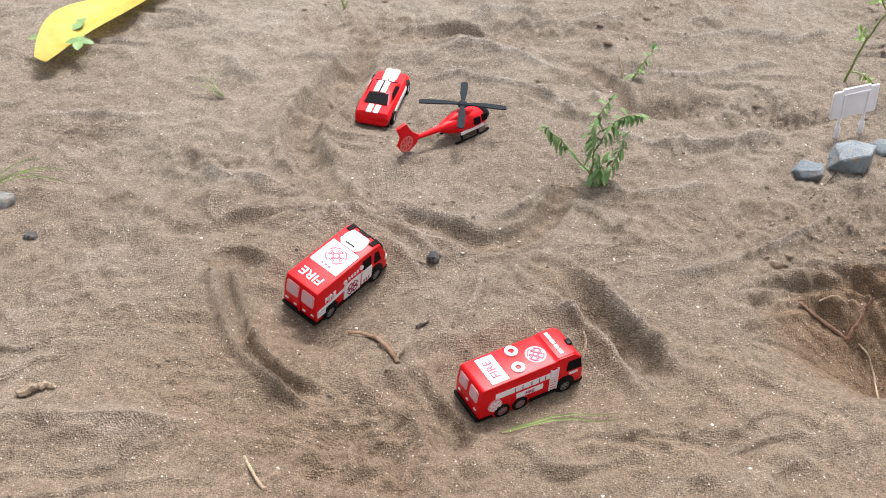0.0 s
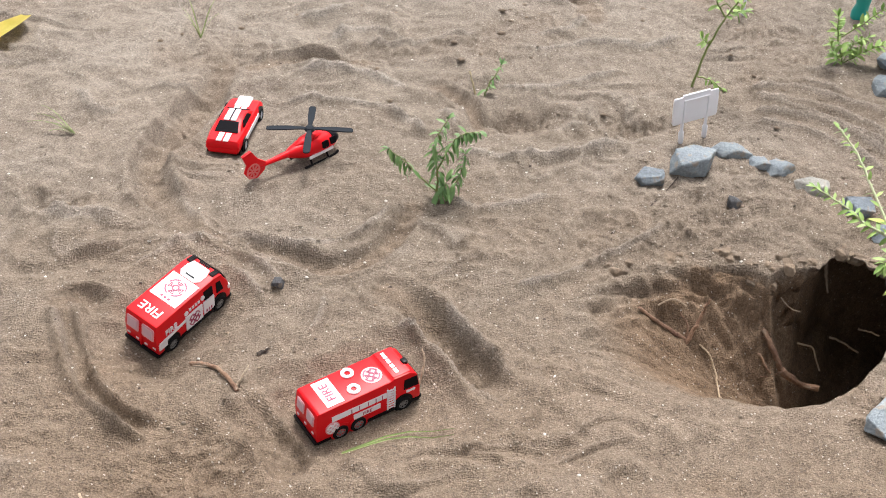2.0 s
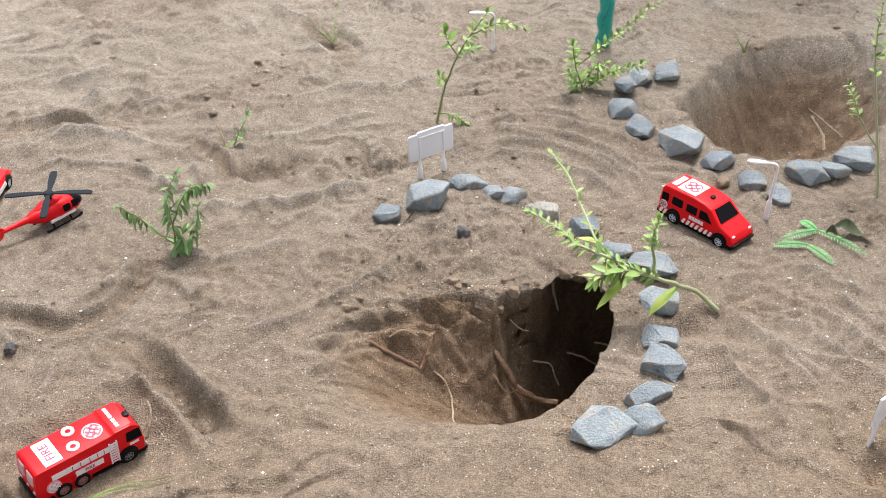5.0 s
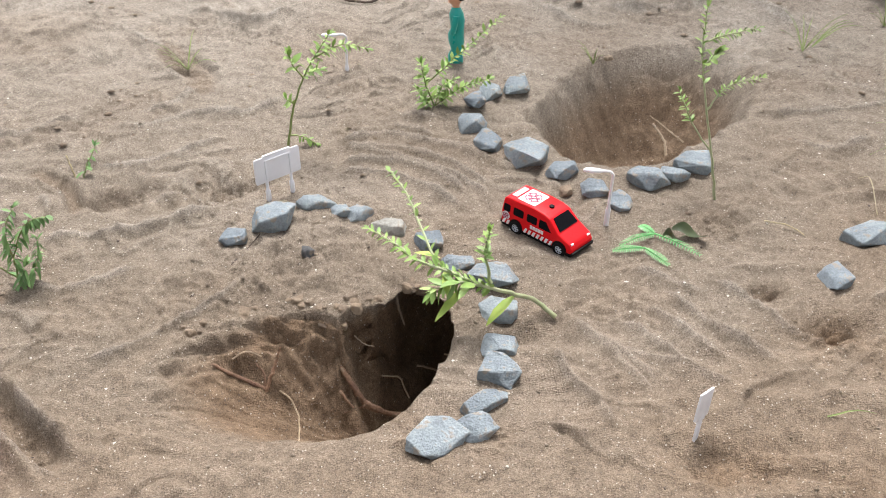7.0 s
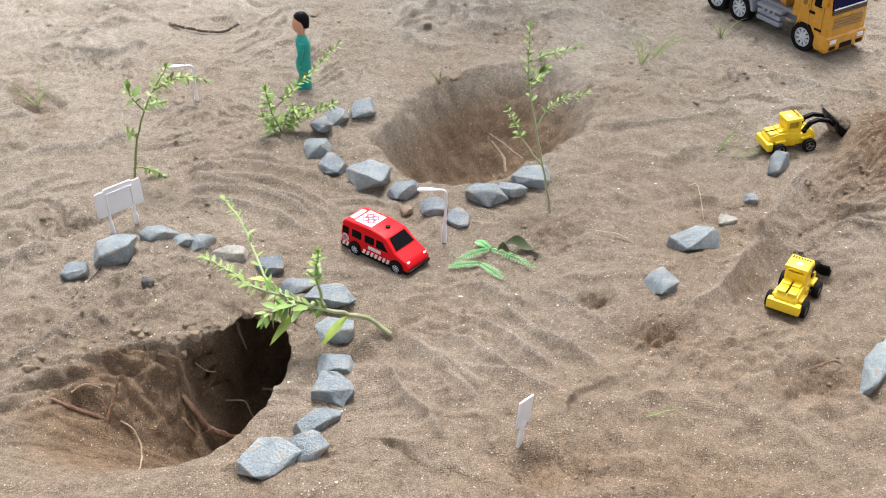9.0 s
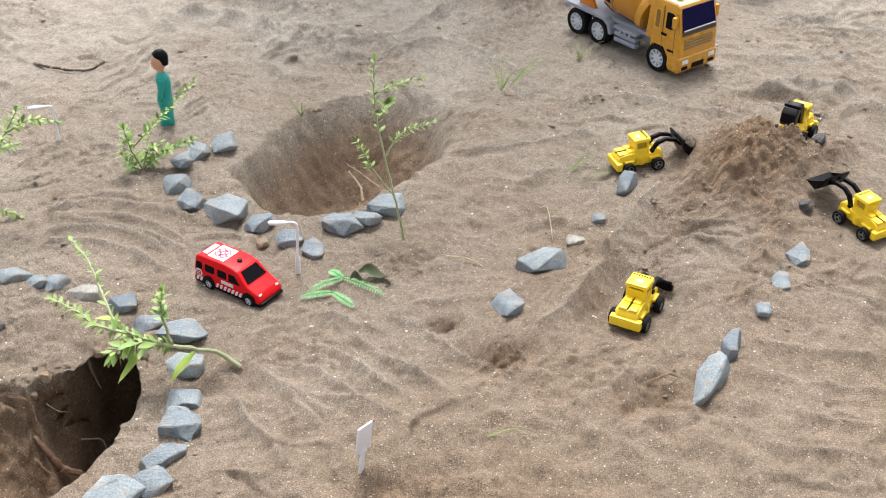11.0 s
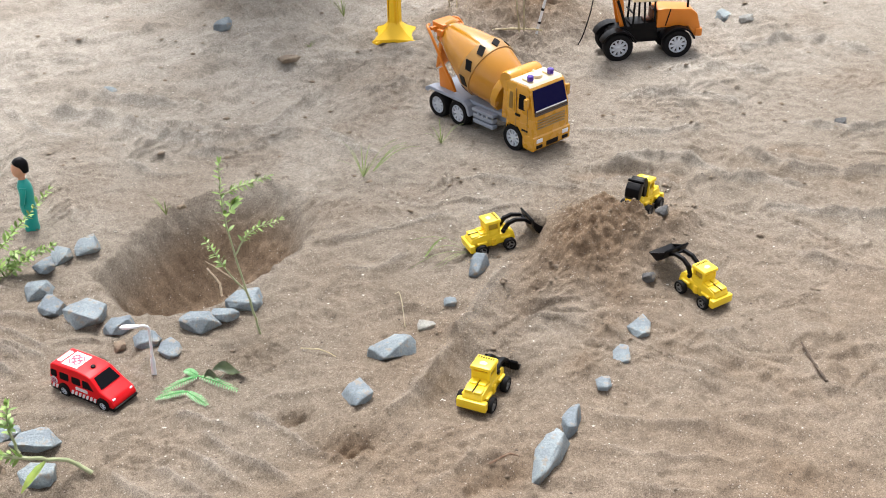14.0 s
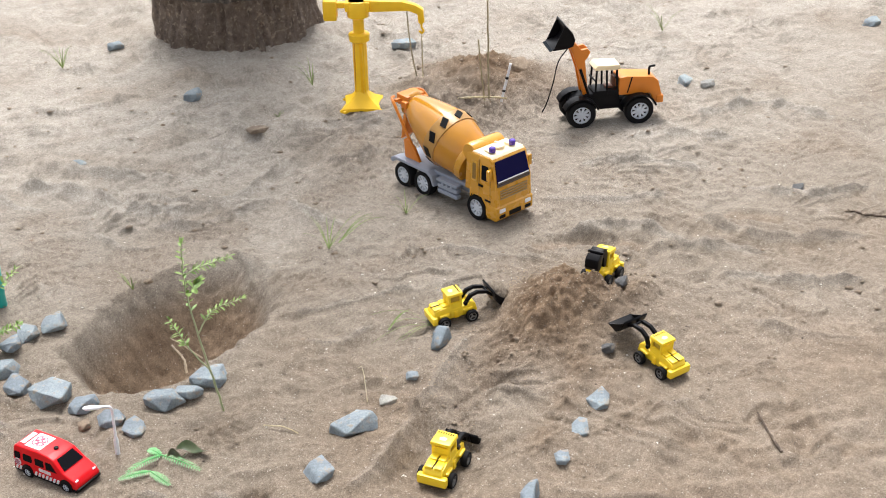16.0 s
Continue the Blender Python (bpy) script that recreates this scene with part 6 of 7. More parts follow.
RING_POND = [
    (0.670, 1.004, 0.031, 0.032, 0.015, -19), (0.639, 1.005, 0.026, 0.031, 0.013, -18), (0.616, 0.987, 0.022, 0.050, 0.011, -17), (0.597, 0.941, 0.033, 0.028, 0.017, -17),
    (0.601, 0.899, 0.024, 0.036, 0.013, 0), (0.628, 0.861, 0.048, 0.036, 0.019, -50), (0.650, 0.823, 0.031, 0.029, 0.015, -21), (0.669, 0.785, 0.025, 0.020, 0.013, -23),
    (0.686, 0.760, 0.023, 0.031, 0.011, -25), (0.725, 0.791, 0.042, 0.030, 0.021, -26), (0.755, 0.789, 0.027, 0.019, 0.013, -27), (0.785, 0.800, 0.035, 0.038, 0.017, -28),
]
for k, (x, y, w, l, h, turn) in enumerate(RING_POND):
    place_stone(x, y, w, l, h, turn, 70 + k, None, "blue-grey broken stone on the rim of the open pit", "stones round the open pit")
place_stone(0.643, 0.792, 0.016, 0.012, 0.009, 0, 90, CLOD, "small brown sandstone pebble", "loose pebbles")
ROW = [
    (1.037, 0.731, 0.020, 0.038, 0.026, -54), (0.973, 0.685, 0.015, 0.014, 0.008, -33), (0.929, 0.660, 0.018, 0.017, 0.009, -32), (0.881, 0.639, 0.050, 0.030, 0.020, -5),
    (0.816, 0.593, 0.026, 0.038, 0.013, -28), (1.117, 0.542, 0.024, 0.029, 0.012, -43), (1.072, 0.513, 0.018, 0.029, 0.009, -43), (1.029, 0.484, 0.014, 0.023, 0.007, -42),
    (0.967, 0.450, 0.015, 0.036, 0.022, -52), (0.921, 0.417, 0.018, 0.076, 0.026, -55),
]
for k, (x, y, w, l, h, turn) in enumerate(ROW):
    pale = k == 2
    place_stone(x, y, w, l, h, turn, 110 + k, PALE_STONE if pale else STONE, "pale rounded stone in the road border" if pale else ("long blue-grey stone lying on the sand" if l > 0.05 else "blue-grey stone in the road border"), "stones along the digger track")
for k, (x, y, w, l, h, turn, mat, label) in enumerate([
    (1.073, 1.616, 0.032, 0.026, 0.018, 10, STONE, "grey pebble lying on open sand"), (1.492, 1.636, 0.044, 0.026, 0.014, -20, STONE, "flat grey stone behind the crane"), (0.826, 1.436, 0.022, 0.016, 0.010, 0, STONE, "small grey pebble on open sand"),
    (1.808, 1.217, 0.030, 0.022, 0.014, 20, STONE, "small blue-grey pebble on open sand"), (1.832, 1.186, 0.030, 0.020, 0.010, 0, PALE_STONE, "pale flat pebble on open sand"), (1.047, 1.957, 0.030, 0.022, 0.014, 0, STONE, "grey pebble near the tree trunk"),
    (1.662, 0.803, 0.022, 0.018, 0.014, 0, DARK_STONE, "small black clod on open sand"), (1.094, 1.392, 0.034, 0.020, 0.008, -10, CLOD, "flat brown sandstone on open sand"), (2.325, 1.281, 0.042, 0.030, 0.016, 0, STONE, "flat blue-grey stone on open sand"),
    (-0.327, 0.742, 0.022, 0.013, 0.010, 10, PALE_STONE, "pale grey stone chip on sand"), (-0.297, 0.696, 0.009, 0.008, 0.006, 0, DARK_STONE, "small dark pebble on sand"), (0.003, 0.680, 0.010, 0.008, 0.007, 0, DARK_STONE, "small dark clod in the furrow"),
    (0.800, 1.052, 0.012, 0.009, 0.006, 0, CLOD, "brown clod on the pit rim"), (1.545, 1.335, 0.040, 0.036, 0.026, 20, CLOD, "brown clod on the sand heap"), (1.44, 1.47, 0.030, 0.022, 0.016, 0, CLOD, "brown clod on top of the heap"),
    (1.262, 0.690, 0.018, 0.014, 0.010, 20, DARK_STONE, "dark stone chip on the mound"), (1.185, 0.615, 0.018, 0.014, 0.010, 0, DARK_STONE, "dark stone chip beside the mound"), (0.379, 0.744, 0.012, 0.010, 0.010, 0, DARK_STONE, "dark clod above the pit"),
]):
    place_stone(x, y, w, l, h, turn, 150 + k, mat, label, "loose pebbles")


# crumbly lip of the undercut pit
for k in range(54):
    r = random.Random(900 + k)
    a = radians(r.uniform(30, 150))
    _, _, R = polar(PIT[0], PIT[1], PIT[2], np.array([PIT[0] + math.cos(a)]), np.array([PIT[1] + math.sin(a)]))
    q = float(R[0]) * r.uniform(0.97, 1.10) + (0.006 if k % 3 else -0.002)
    s = r.uniform(0.003, 0.015)
    x, y = PIT[0] + q * math.cos(a), PIT[1] + q * math.sin(a)
    ob = mesh_object("sand_clod", rock(s, s * r.uniform(0.7, 1), s * 0.75, 900 + k, 16), CLOD)
    ob.matrix_basis = pose(x, y, sand_at(x, y) - s * 0.22 - (0.008 if q < float(R[0]) else 0), r.uniform(-30, 30), 0, r.uniform(0, 360))
    tagged(ob, "crumbling brown sand clod on the pit lip", "clod", "clods on the pit lip")


# ---- leaves, stems, grass ----
def leaf(bm, base, way, up, length, width, droop=0.25):
    way, up = Vector(way).normalized(), Vector(up).normalized()
    across = way.cross(up).normalized()
    up = across.cross(way)
    base = Vector(base)
    rows = []
    for s, w in ((0, 0.12), (0.3, 0.85), (0.6, 0.95), (0.85, 0.5), (1, 0.05)):
        mid = base + way * length * s - up * length * droop * s * s
        rows.append([bm.verts.new(mid - across * width * 0.5 * w + up * width * 0.13 * w), bm.verts.new(mid), bm.verts.new(mid + across * width * 0.5 * w + up * width * 0.13 * w)])
    for r0, r1 in zip(rows, rows[1:]):
        for k in range(2):
            bm.faces.new((r0[k], r0[k + 1], r1[k + 1], r1[k]))


def along(pts, s):
    i = min(int(s * (len(pts) - 1)), len(pts) - 2)
    f = s * (len(pts) - 1) - i
    return pts[i].lerp(pts[i + 1], f), (pts[i + 1] - pts[i]).normalized()


def sprig(base, label, category, stems, seed, leaf_mat, stem_mat, name="weed", thick=0.0011):
    """stems: points, leaves from share, leaf count, leaf length, leaf width, droop."""
    t = thing(name, Matrix.Translation(base), label, category)
    r = random.Random(seed)
    leaves = bmesh.new()
    for k, (pts, start, count, ll, lw, droop) in enumerate(stems):
        run = bent(pts, 6, 0.0006, seed + k)
        n = len(run)
        main = 1.0 if k == 0 else 0.7
        part("stem", tube(run, [thick * main * (1 - 0.65 * i / (n - 1)) for i in range(n)], 7), stem_mat, t)
        for j in range(count):
            s = start + (1 - start) * (j + r.random()) / count
            p, d = along(run, s)
            a = j * 2.4 + r.uniform(-0.5, 0.5)
            sd = d.cross(Vector((0.2, 0.1, 1))).normalized()
            u = sd.cross(d)
            out = sd * math.cos(a) + u * math.sin(a)
            size = r.uniform(0.65, 1.2) * (1.1 - 0.4 * s)
            leaf(leaves, p, out + d * 0.7 + Vector((0, 0, -droop)), Vector((r.uniform(-0.3, 0.3), r.uniform(-0.3, 0.3), 1)), ll * size, lw * size, droop * r.uniform(0.3, 1.1))
        p, d = along(run, 1.0)
        for j in range(4):
            leaf(leaves, p, d + Vector((r.uniform(-0.6, 0.6), r.uniform(-0.6, 0.6), r.uniform(-0.3, 0.3))), (0, 0, 1), ll * 0.7, lw * 0.7, droop * 0.5)
    part("leaves", leaves, leaf_mat, t)
    return t


sprig((0.136, 0.781, sand_at(0.136, 0.781) - 0.003), "wilted dark green weed stuck in sand", "weed", [
    ([(0, 0, 0), (-0.001, 0, 0.033), (-0.004, 0, 0.06), (0.006, 0.004, 0.079)], 0.25, 44, 0.0105, 0.0036, 0.9),
    ([(-0.001, 0, 0.033), (0.01, -0.002, 0.061), (0.02, -0.003, 0.070), (0.031, -0.004, 0.072)], 0.15, 54, 0.0100, 0.0034, 1.0),
    ([(-0.001, 0, 0.011), (-0.017, 0.002, 0.029), (-0.031, 0.003, 0.044), (-0.041, 0.004, 0.053)], 0.4, 24, 0.0110, 0.0038, 1.3),
    ([(0.002, 0, 0.003), (0.017, -0.002, 0.027), (0.021, -0.002, 0.049)], 0.3, 26, 0.0105, 0.0036, 1.0),
    ([(0.001, 0, 0.006), (0.004, -0.004, 0.016), (0.006, -0.006, 0.026)], 0.1, 20, 0.0150, 0.0050, 1.0),
], 3, WILT, STEM)
sprig((0.199, 0.951, sand_at(0.199, 0.951) - 0.002), "small wilted weed seedling in sand", "weed", [([(0, 0, 0), (0.006, 0.004, 0.014), (0.016, 0.006, 0.032)], 0.25, 12, 0.010, 0.004, 0.8)], 5, WILT, STEM)
sprig((0.404, 0.957, sand_at(0.404, 0.957) - 0.003), "leaning green sprig planted behind a sign", "plant", [
    ([(0, 0, 0), (0.006, -0.003, 0.040), (0.016, -0.006, 0.075), (0.029, -0.010, 0.102), (0.043, -0.014, 0.126)], 0.55, 24, 0.012, 0.0055, 0.3),
    ([(0.030, -0.010, 0.103), (0.054, -0.018, 0.116), (0.078, -0.026, 0.113)], 0.15, 26, 0.011, 0.0045, 0.2),
    ([(0.008, -0.004, 0.050), (0.000, -0.004, 0.058)], 0.1, 10, 0.010, 0.0045, 0.2),
    ([(0.018, -0.006, 0.080), (0.008, -0.004, 0.094), (0.006, -0.004, 0.104)], 0.2, 9, 0.014, 0.0075, 0.2),
    ([(0.020, -0.007, 0.084), (0.034, -0.010, 0.088)], 0.2, 8, 0.012, 0.006, 0.3),
    ([(0.003, -0.001, 0.015), (0.016, -0.006, 0.013), (0.027, -0.009, 0.006)], 0.3, 12, 0.009, 0.004, 0.5),
], 7, LEAF, STEM, "planted_sprig", 0.0014)
sprig((0.573, 0.998, sand_at(0.573, 0.998) - 0.003), "bushy bright green weed beside the pit", "plant", [
    ([(0, 0, 0), (-0.010, 0.004, 0.031), (-0.014, 0.006, 0.052)], 0.1, 34, 0.013, 0.005, 0.2),
    ([(0, 0, 0.002), (0.024, -0.010, 0.025), (0.053, -0.022, 0.039)], 0.1, 60, 0.010, 0.0042, 0.2),
    ([(-0.007, 0.003, 0.030), (0.026, -0.011, 0.069), (0.061, -0.025, 0.109)], 0.1, 52, 0.010, 0.0040, 0.2),
    ([(0, 0, 0.002), (0.010, 0.006, 0.022), (0.022, 0.002, 0.030)], 0.1, 34, 0.011, 0.0045, 0.3),
    ([(0, 0, 0.002), (-0.012, -0.006, 0.012), (-0.022, -0.010, 0.030)], 0.2, 24, 0.012, 0.0045, 0.2),
], 9, LEAF, STEM, "green_weed")
sprig((0.777, 0.742, sand_at(0.777, 0.742) - 0.004), "upright green seedling with pale stem on pit rim", "plant", [
    ([(0, 0, 0), (-0.005, 0.008, 0.044), (-0.011, 0.026, 0.097), (-0.011, 0.045, 0.143), (-0.006, 0.055, 0.180)], 0.58, 30, 0.012, 0.0040, 0.1),
    ([(-0.010, 0.022, 0.092), (0.008, 0.024, 0.112), (0.038, 0.016, 0.122)], 0.25, 34, 0.0085, 0.0030, 0.2),
    ([(-0.005, 0.010, 0.050), (-0.022, 0.026, 0.078), (-0.034, 0.036, 0.108)], 0.45, 22, 0.0095, 0.0036, 0.2),
    ([(-0.010, 0.046, 0.150), (0.012, 0.040, 0.158), (0.038, 0.034, 0.164)], 0.15, 46, 0.0072, 0.0026, 0.2),
    ([(-0.010, 0.040, 0.128), (-0.004, 0.034, 0.142)], 0.2, 5, 0.020, 0.012, 0.2),
], 11, LEAF, PALESTEM, "seedling", 0.0015)
sprig((0.562, 0.614, sand_at(0.562, 0.614)), "cut leafy branch lying over the pit stones", "branch", [
    ([(0, 0, 0.003), (-0.015, 0.010, 0.016), (-0.039, 0.007, 0.031), (-0.060, 0.009, 0.041), (-0.080, 0.021, 0.047), (-0.094, 0.041, 0.054), (-0.098, 0.104, 0.074), (-0.106, 0.137, 0.084)], 0.38, 70, 0.0105, 0.0042, 0.2),
    ([(-0.078, 0.020, 0.047), (-0.108, 0.041, 0.054), (-0.121, 0.066, 0.057), (-0.137, 0.091, 0.059)], 0.05, 48, 0.0100, 0.0038, 0.2),
    ([(-0.056, 0.010, 0.042), (-0.059, 0.017, 0.068), (-0.056, 0.018, 0.088)], 0.30, 26, 0.0105, 0.0052, 0.2),
    ([(-0.060, 0.009, 0.041), (-0.085, 0.014, 0.046), (-0.104, 0.016, 0.040)], 0.1, 26, 0.018, 0.0065, 0.3),
], 13, LEAF, PALESTEM, "cut_branch", 0.0022)
extra = bmesh.new()
for k, (p, d, l, w) in enumerate([((-0.072, 0.012, 0.043), (-0.9, -0.2, -0.5), 0.042, 0.011), ((-0.034, 0.008, 0.028), (-0.8, -0.3, -0.35), 0.036, 0.010), ((-0.088, 0.03, 0.05), (-0.2, -0.8, -0.2), 0.026, 0.009), ((-0.09, 0.04, 0.054), (-0.8, 0.5, 0.2), 0.022, 0.009)]):
    leaf(extra, p, d, (0.2, 0.1, 1), l, w, 0.15)
big = part("large_leaf", extra, YOUNG, bpy.data.objects["cut_branch"], "long yellow-green leaves")


def fern(x, y, turn, fronds, label):
    t = thing("fern_leaf", pose(x, y, sand_at(x, y) + 0.004, 0, 0, turn), label, "plant piece", "bright green fern pieces")
    for a, length, lift in fronds:
        bm = bmesh.new()
        d = Vector((math.cos(radians(a)), math.sin(radians(a)), 0))
        run = [d * length * s + Vector((0, 0, 0.5 * lift * math.sin(s * 2.6))) for s in (k / 16 for k in range(17))]
        rib = tube(run, [0.0011 * (1 - 0.7 * k / 16) * 0.8 for k in range(17)], 6)
        for k in range(1, 17):
            for s in (-1, 1):
                side_ = Vector((-d.y, d.x, 0)) * s
                leaf(bm, run[k], side_ + d * 0.55 + Vector((0, 0, 0.25)), (0, 0, 1), 0.0056 * math.sin(math.pi * (0.16 + 0.80 * k / 17)) + 0.001, 0.0010, 0.3)
        part("frond", merge(rib, bm), FERN, t)
    return t


fern(0.694, 0.702, 0, [(-165, 0.040, 0.006), (-62, 0.050, 0.005), (120, 0.016, 0.004)], "bright green feathery fern fronds on sand")
fern(0.676, 0.684, 0, [(175, 0.030, 0.004), (-75, 0.032, 0.003)], "small bright green fern frond on sand")


def curled_leaf(x, y, turn, length, width, mat, label, name="dry_leaf", wave=0.006, twist=1.2, lift=0.004):
    bm = bmesh.new()
    rows = []
    n = 26
    for k in range(n + 1):
        s = k / n
        w = width * 0.5 * (math.sin(math.pi * (0.04 + 0.92 * s)) ** 0.6)
        z = lift + wave * math.sin(s * 7.0) + 0.35 * wave
        a = twist * math.sin(s * 4.4 + 0.6) * 0.5
        row = []
        for j in range(-3, 4):
            v = j / 3
            row.append(bm.verts.new((length * (s - 0.5), v * w * math.cos(a) + 0.012 * math.sin(s * 4) * (length / 0.16), max(0.001, z + v * w * math.sin(a) + 0.15 * w * v * v))))
        rows.append(row)
    for r0, r1 in zip(rows, rows[1:]):
        for j in range(6):
            bm.faces.new((r0[j], r0[j + 1], r1[j + 1], r1[j]))
    bmesh.ops.solidify(bm, geom=bm.faces[:], thickness=0.0007)
    ob = mesh_object(name, bm, mat)
    ob.matrix_basis = pose(x, y, sand_at(x, y) + 0.001, 0, 0, turn)
    return tagged(ob, label, "leaf")


curled_leaf(-0.293, 1.018, 63, 0.190, 0.046, YELLOWLEAF, "large fallen yellow leaf lying on sand", "fallen_leaf", 0.0025, 0.4, 0.014)
curled_leaf(0.722, 0.688, -38, 0.034, 0.012, DEADLEAF, "dark green curled dry leaf on sand", "dry_leaf", 0.003, 1.2, 0.005)
curled_leaf(0.706, 0.688, -20, 0.020, 0.008, DEADLEAF, "small dark shrivelled leaf on sand", "dry_leaf", 0.004, 2.0, 0.004)


def clover(x, y, label):
    t = thing("clover", Matrix.Translation((x, y, sand_at(x, y) - 0.001)), label, "plant")
    for k, (tip, n) in enumerate((((0.012, -0.014, 0.024), 4), ((-0.024, -0.002, 0.020), 3), ((0.008, 0.024, 0.022), 2))):
        run = bent([(0, 0, 0), tuple(0.5 * c for c in tip), tip], 4)
        part("stem", tube(run, 0.0006, 6), STEM, t)
        bm = bmesh.new()
        for j in range(n):
            a = 2 * math.pi * j / max(n, 3) + k
            leaf(bm, tip, (math.cos(a), math.sin(a), -0.05), (0, 0, 1), 0.013, 0.010, 0.1)
        part("leaflet", bm, WILT, t)


clover(-0.318, 0.972, "green clover sprout beside a fallen leaf")


def grass(x, y, label, blades, seed, mat=None, spread=0.03):
    """blades: count, length, flatness 0 upright to 1 lying."""
    t = thing("grass_tuft", Matrix.Translation((x, y, sand_at(x, y) - 0.001)), label, "grass", "grass tufts")
    r = random.Random(seed)
    for _ in range(blades[0]):
        a = r.uniform(*(blades[3] if len(blades) > 3 else (0, 6.28)))
        l = blades[1] * r.uniform(0.6, 1.1)
        f = min(1, blades[2] * r.uniform(0.75, 1.2))
        d = Vector((math.cos(a), math.sin(a), 0))
        run = [d * l * s * (0.25 + 0.75 * f) + Vector((0, 0, l * (1 - f) * s + l * 0.14 * math.sin(3 * s))) for s in (0, 0.2, 0.4, 0.6, 0.8, 1)]
        for p in run:  # lying blades follow the sand
            p.z = max(p.z, sand_at(x + p.x, y + p.y) - sand_at(x, y) + 0.002)
        bm = bmesh.new()
        side_ = Vector((-d.y, d.x, 0.3)).normalized()
        rows = []
        for k, p in enumerate(run):
            w = 0.0008 * (1 - 0.9 * (k / 5) ** 2)
            rows.append([bm.verts.new(p - side_ * w), bm.verts.new(p + Vector((0, 0, -0.0004))), bm.verts.new(p + side_ * w)])
        for r0, r1 in zip(rows, rows[1:]):
            for j in range(2):
                bm.faces.new((r0[j], r0[j + 1], r1[j + 1], r1[j]))
        part("blade", bm, mat or GRASS, t)


for k, (x, y, label, blades) in enumerate([
    (-0.345, 0.755, "green grass blades lying on sand", (5, 0.085, 0.8, (-0.3, 0.5))), (-0.172, 0.896, "thin grass sprig on sand", (5, 0.045, 0.7, (2.2, 3.6))), (-0.07, 1.075, "pale grass sprout on sand", (6, 0.05, 0.3)),
    (0.043, 0.516, "long green grass blade by the fire engine", (2, 0.078, 1.0, (-0.12, 0.02))), (1.031, 1.010, "fine upright grass tuft on sand", (9, 0.075, 0.45)), (1.168, 1.048, "fine grass beside the mixer truck", (6, 0.055, 0.4)),
    (1.055, 0.776, "grass blades lying by a digger", (5, 0.090, 0.92, (2.9, 3.5))), (0.778, 1.045, "small grass tuft on the pit rim", (7, 0.045, 0.4)), (0.33, 1.165, "fine grass tuft on sand", (9, 0.06, 0.55)),
    (1.166, 1.475, "small yellow-green sprout on sand", (6, 0.025, 0.4)), (1.269, 1.56, "pale grass tuft near the crane", (8, 0.07, 0.4)), (1.95, 1.45, "pale grass tuft on far sand", (8, 0.07, 0.35)),
    (0.715, 0.440, "thin grass blade lying on sand", (1, 0.045, 1.0, (-0.6, -0.4))), (0.93, 1.90, "dark grass tuft near the tree", (10, 0.07, 0.4)), (1.05, 1.02, "long thin grass blade on sand", (3, 0.11, 0.9, (0.0, 0.5))), (1.00, 0.79, "thin grass blades on sand", (3, 0.05, 0.95, (0.2, 0.6))),
]):
    grass(x, y, label, blades, 300 + k)


# ---- twigs, roots and straws ----
def twig(name, pts, r0, r1, mat, label, category, on_sand=True, seed=0, group=""):
    if on_sand:
        pts = [(x, y, sand_at(x, y) + z) for x, y, z in pts]
    run = bent(pts, 6, r0 * 0.35, seed)
    n = len(run)
    o = run[0].copy()
    ob = mesh_object(name, tube([p - o for p in run], [r0 + (r1 - r0) * i / (n - 1) for i in range(n)], 7), mat)
    ob.matrix_basis = Matrix.Translation(o)
    return tagged(ob, label, category, group)


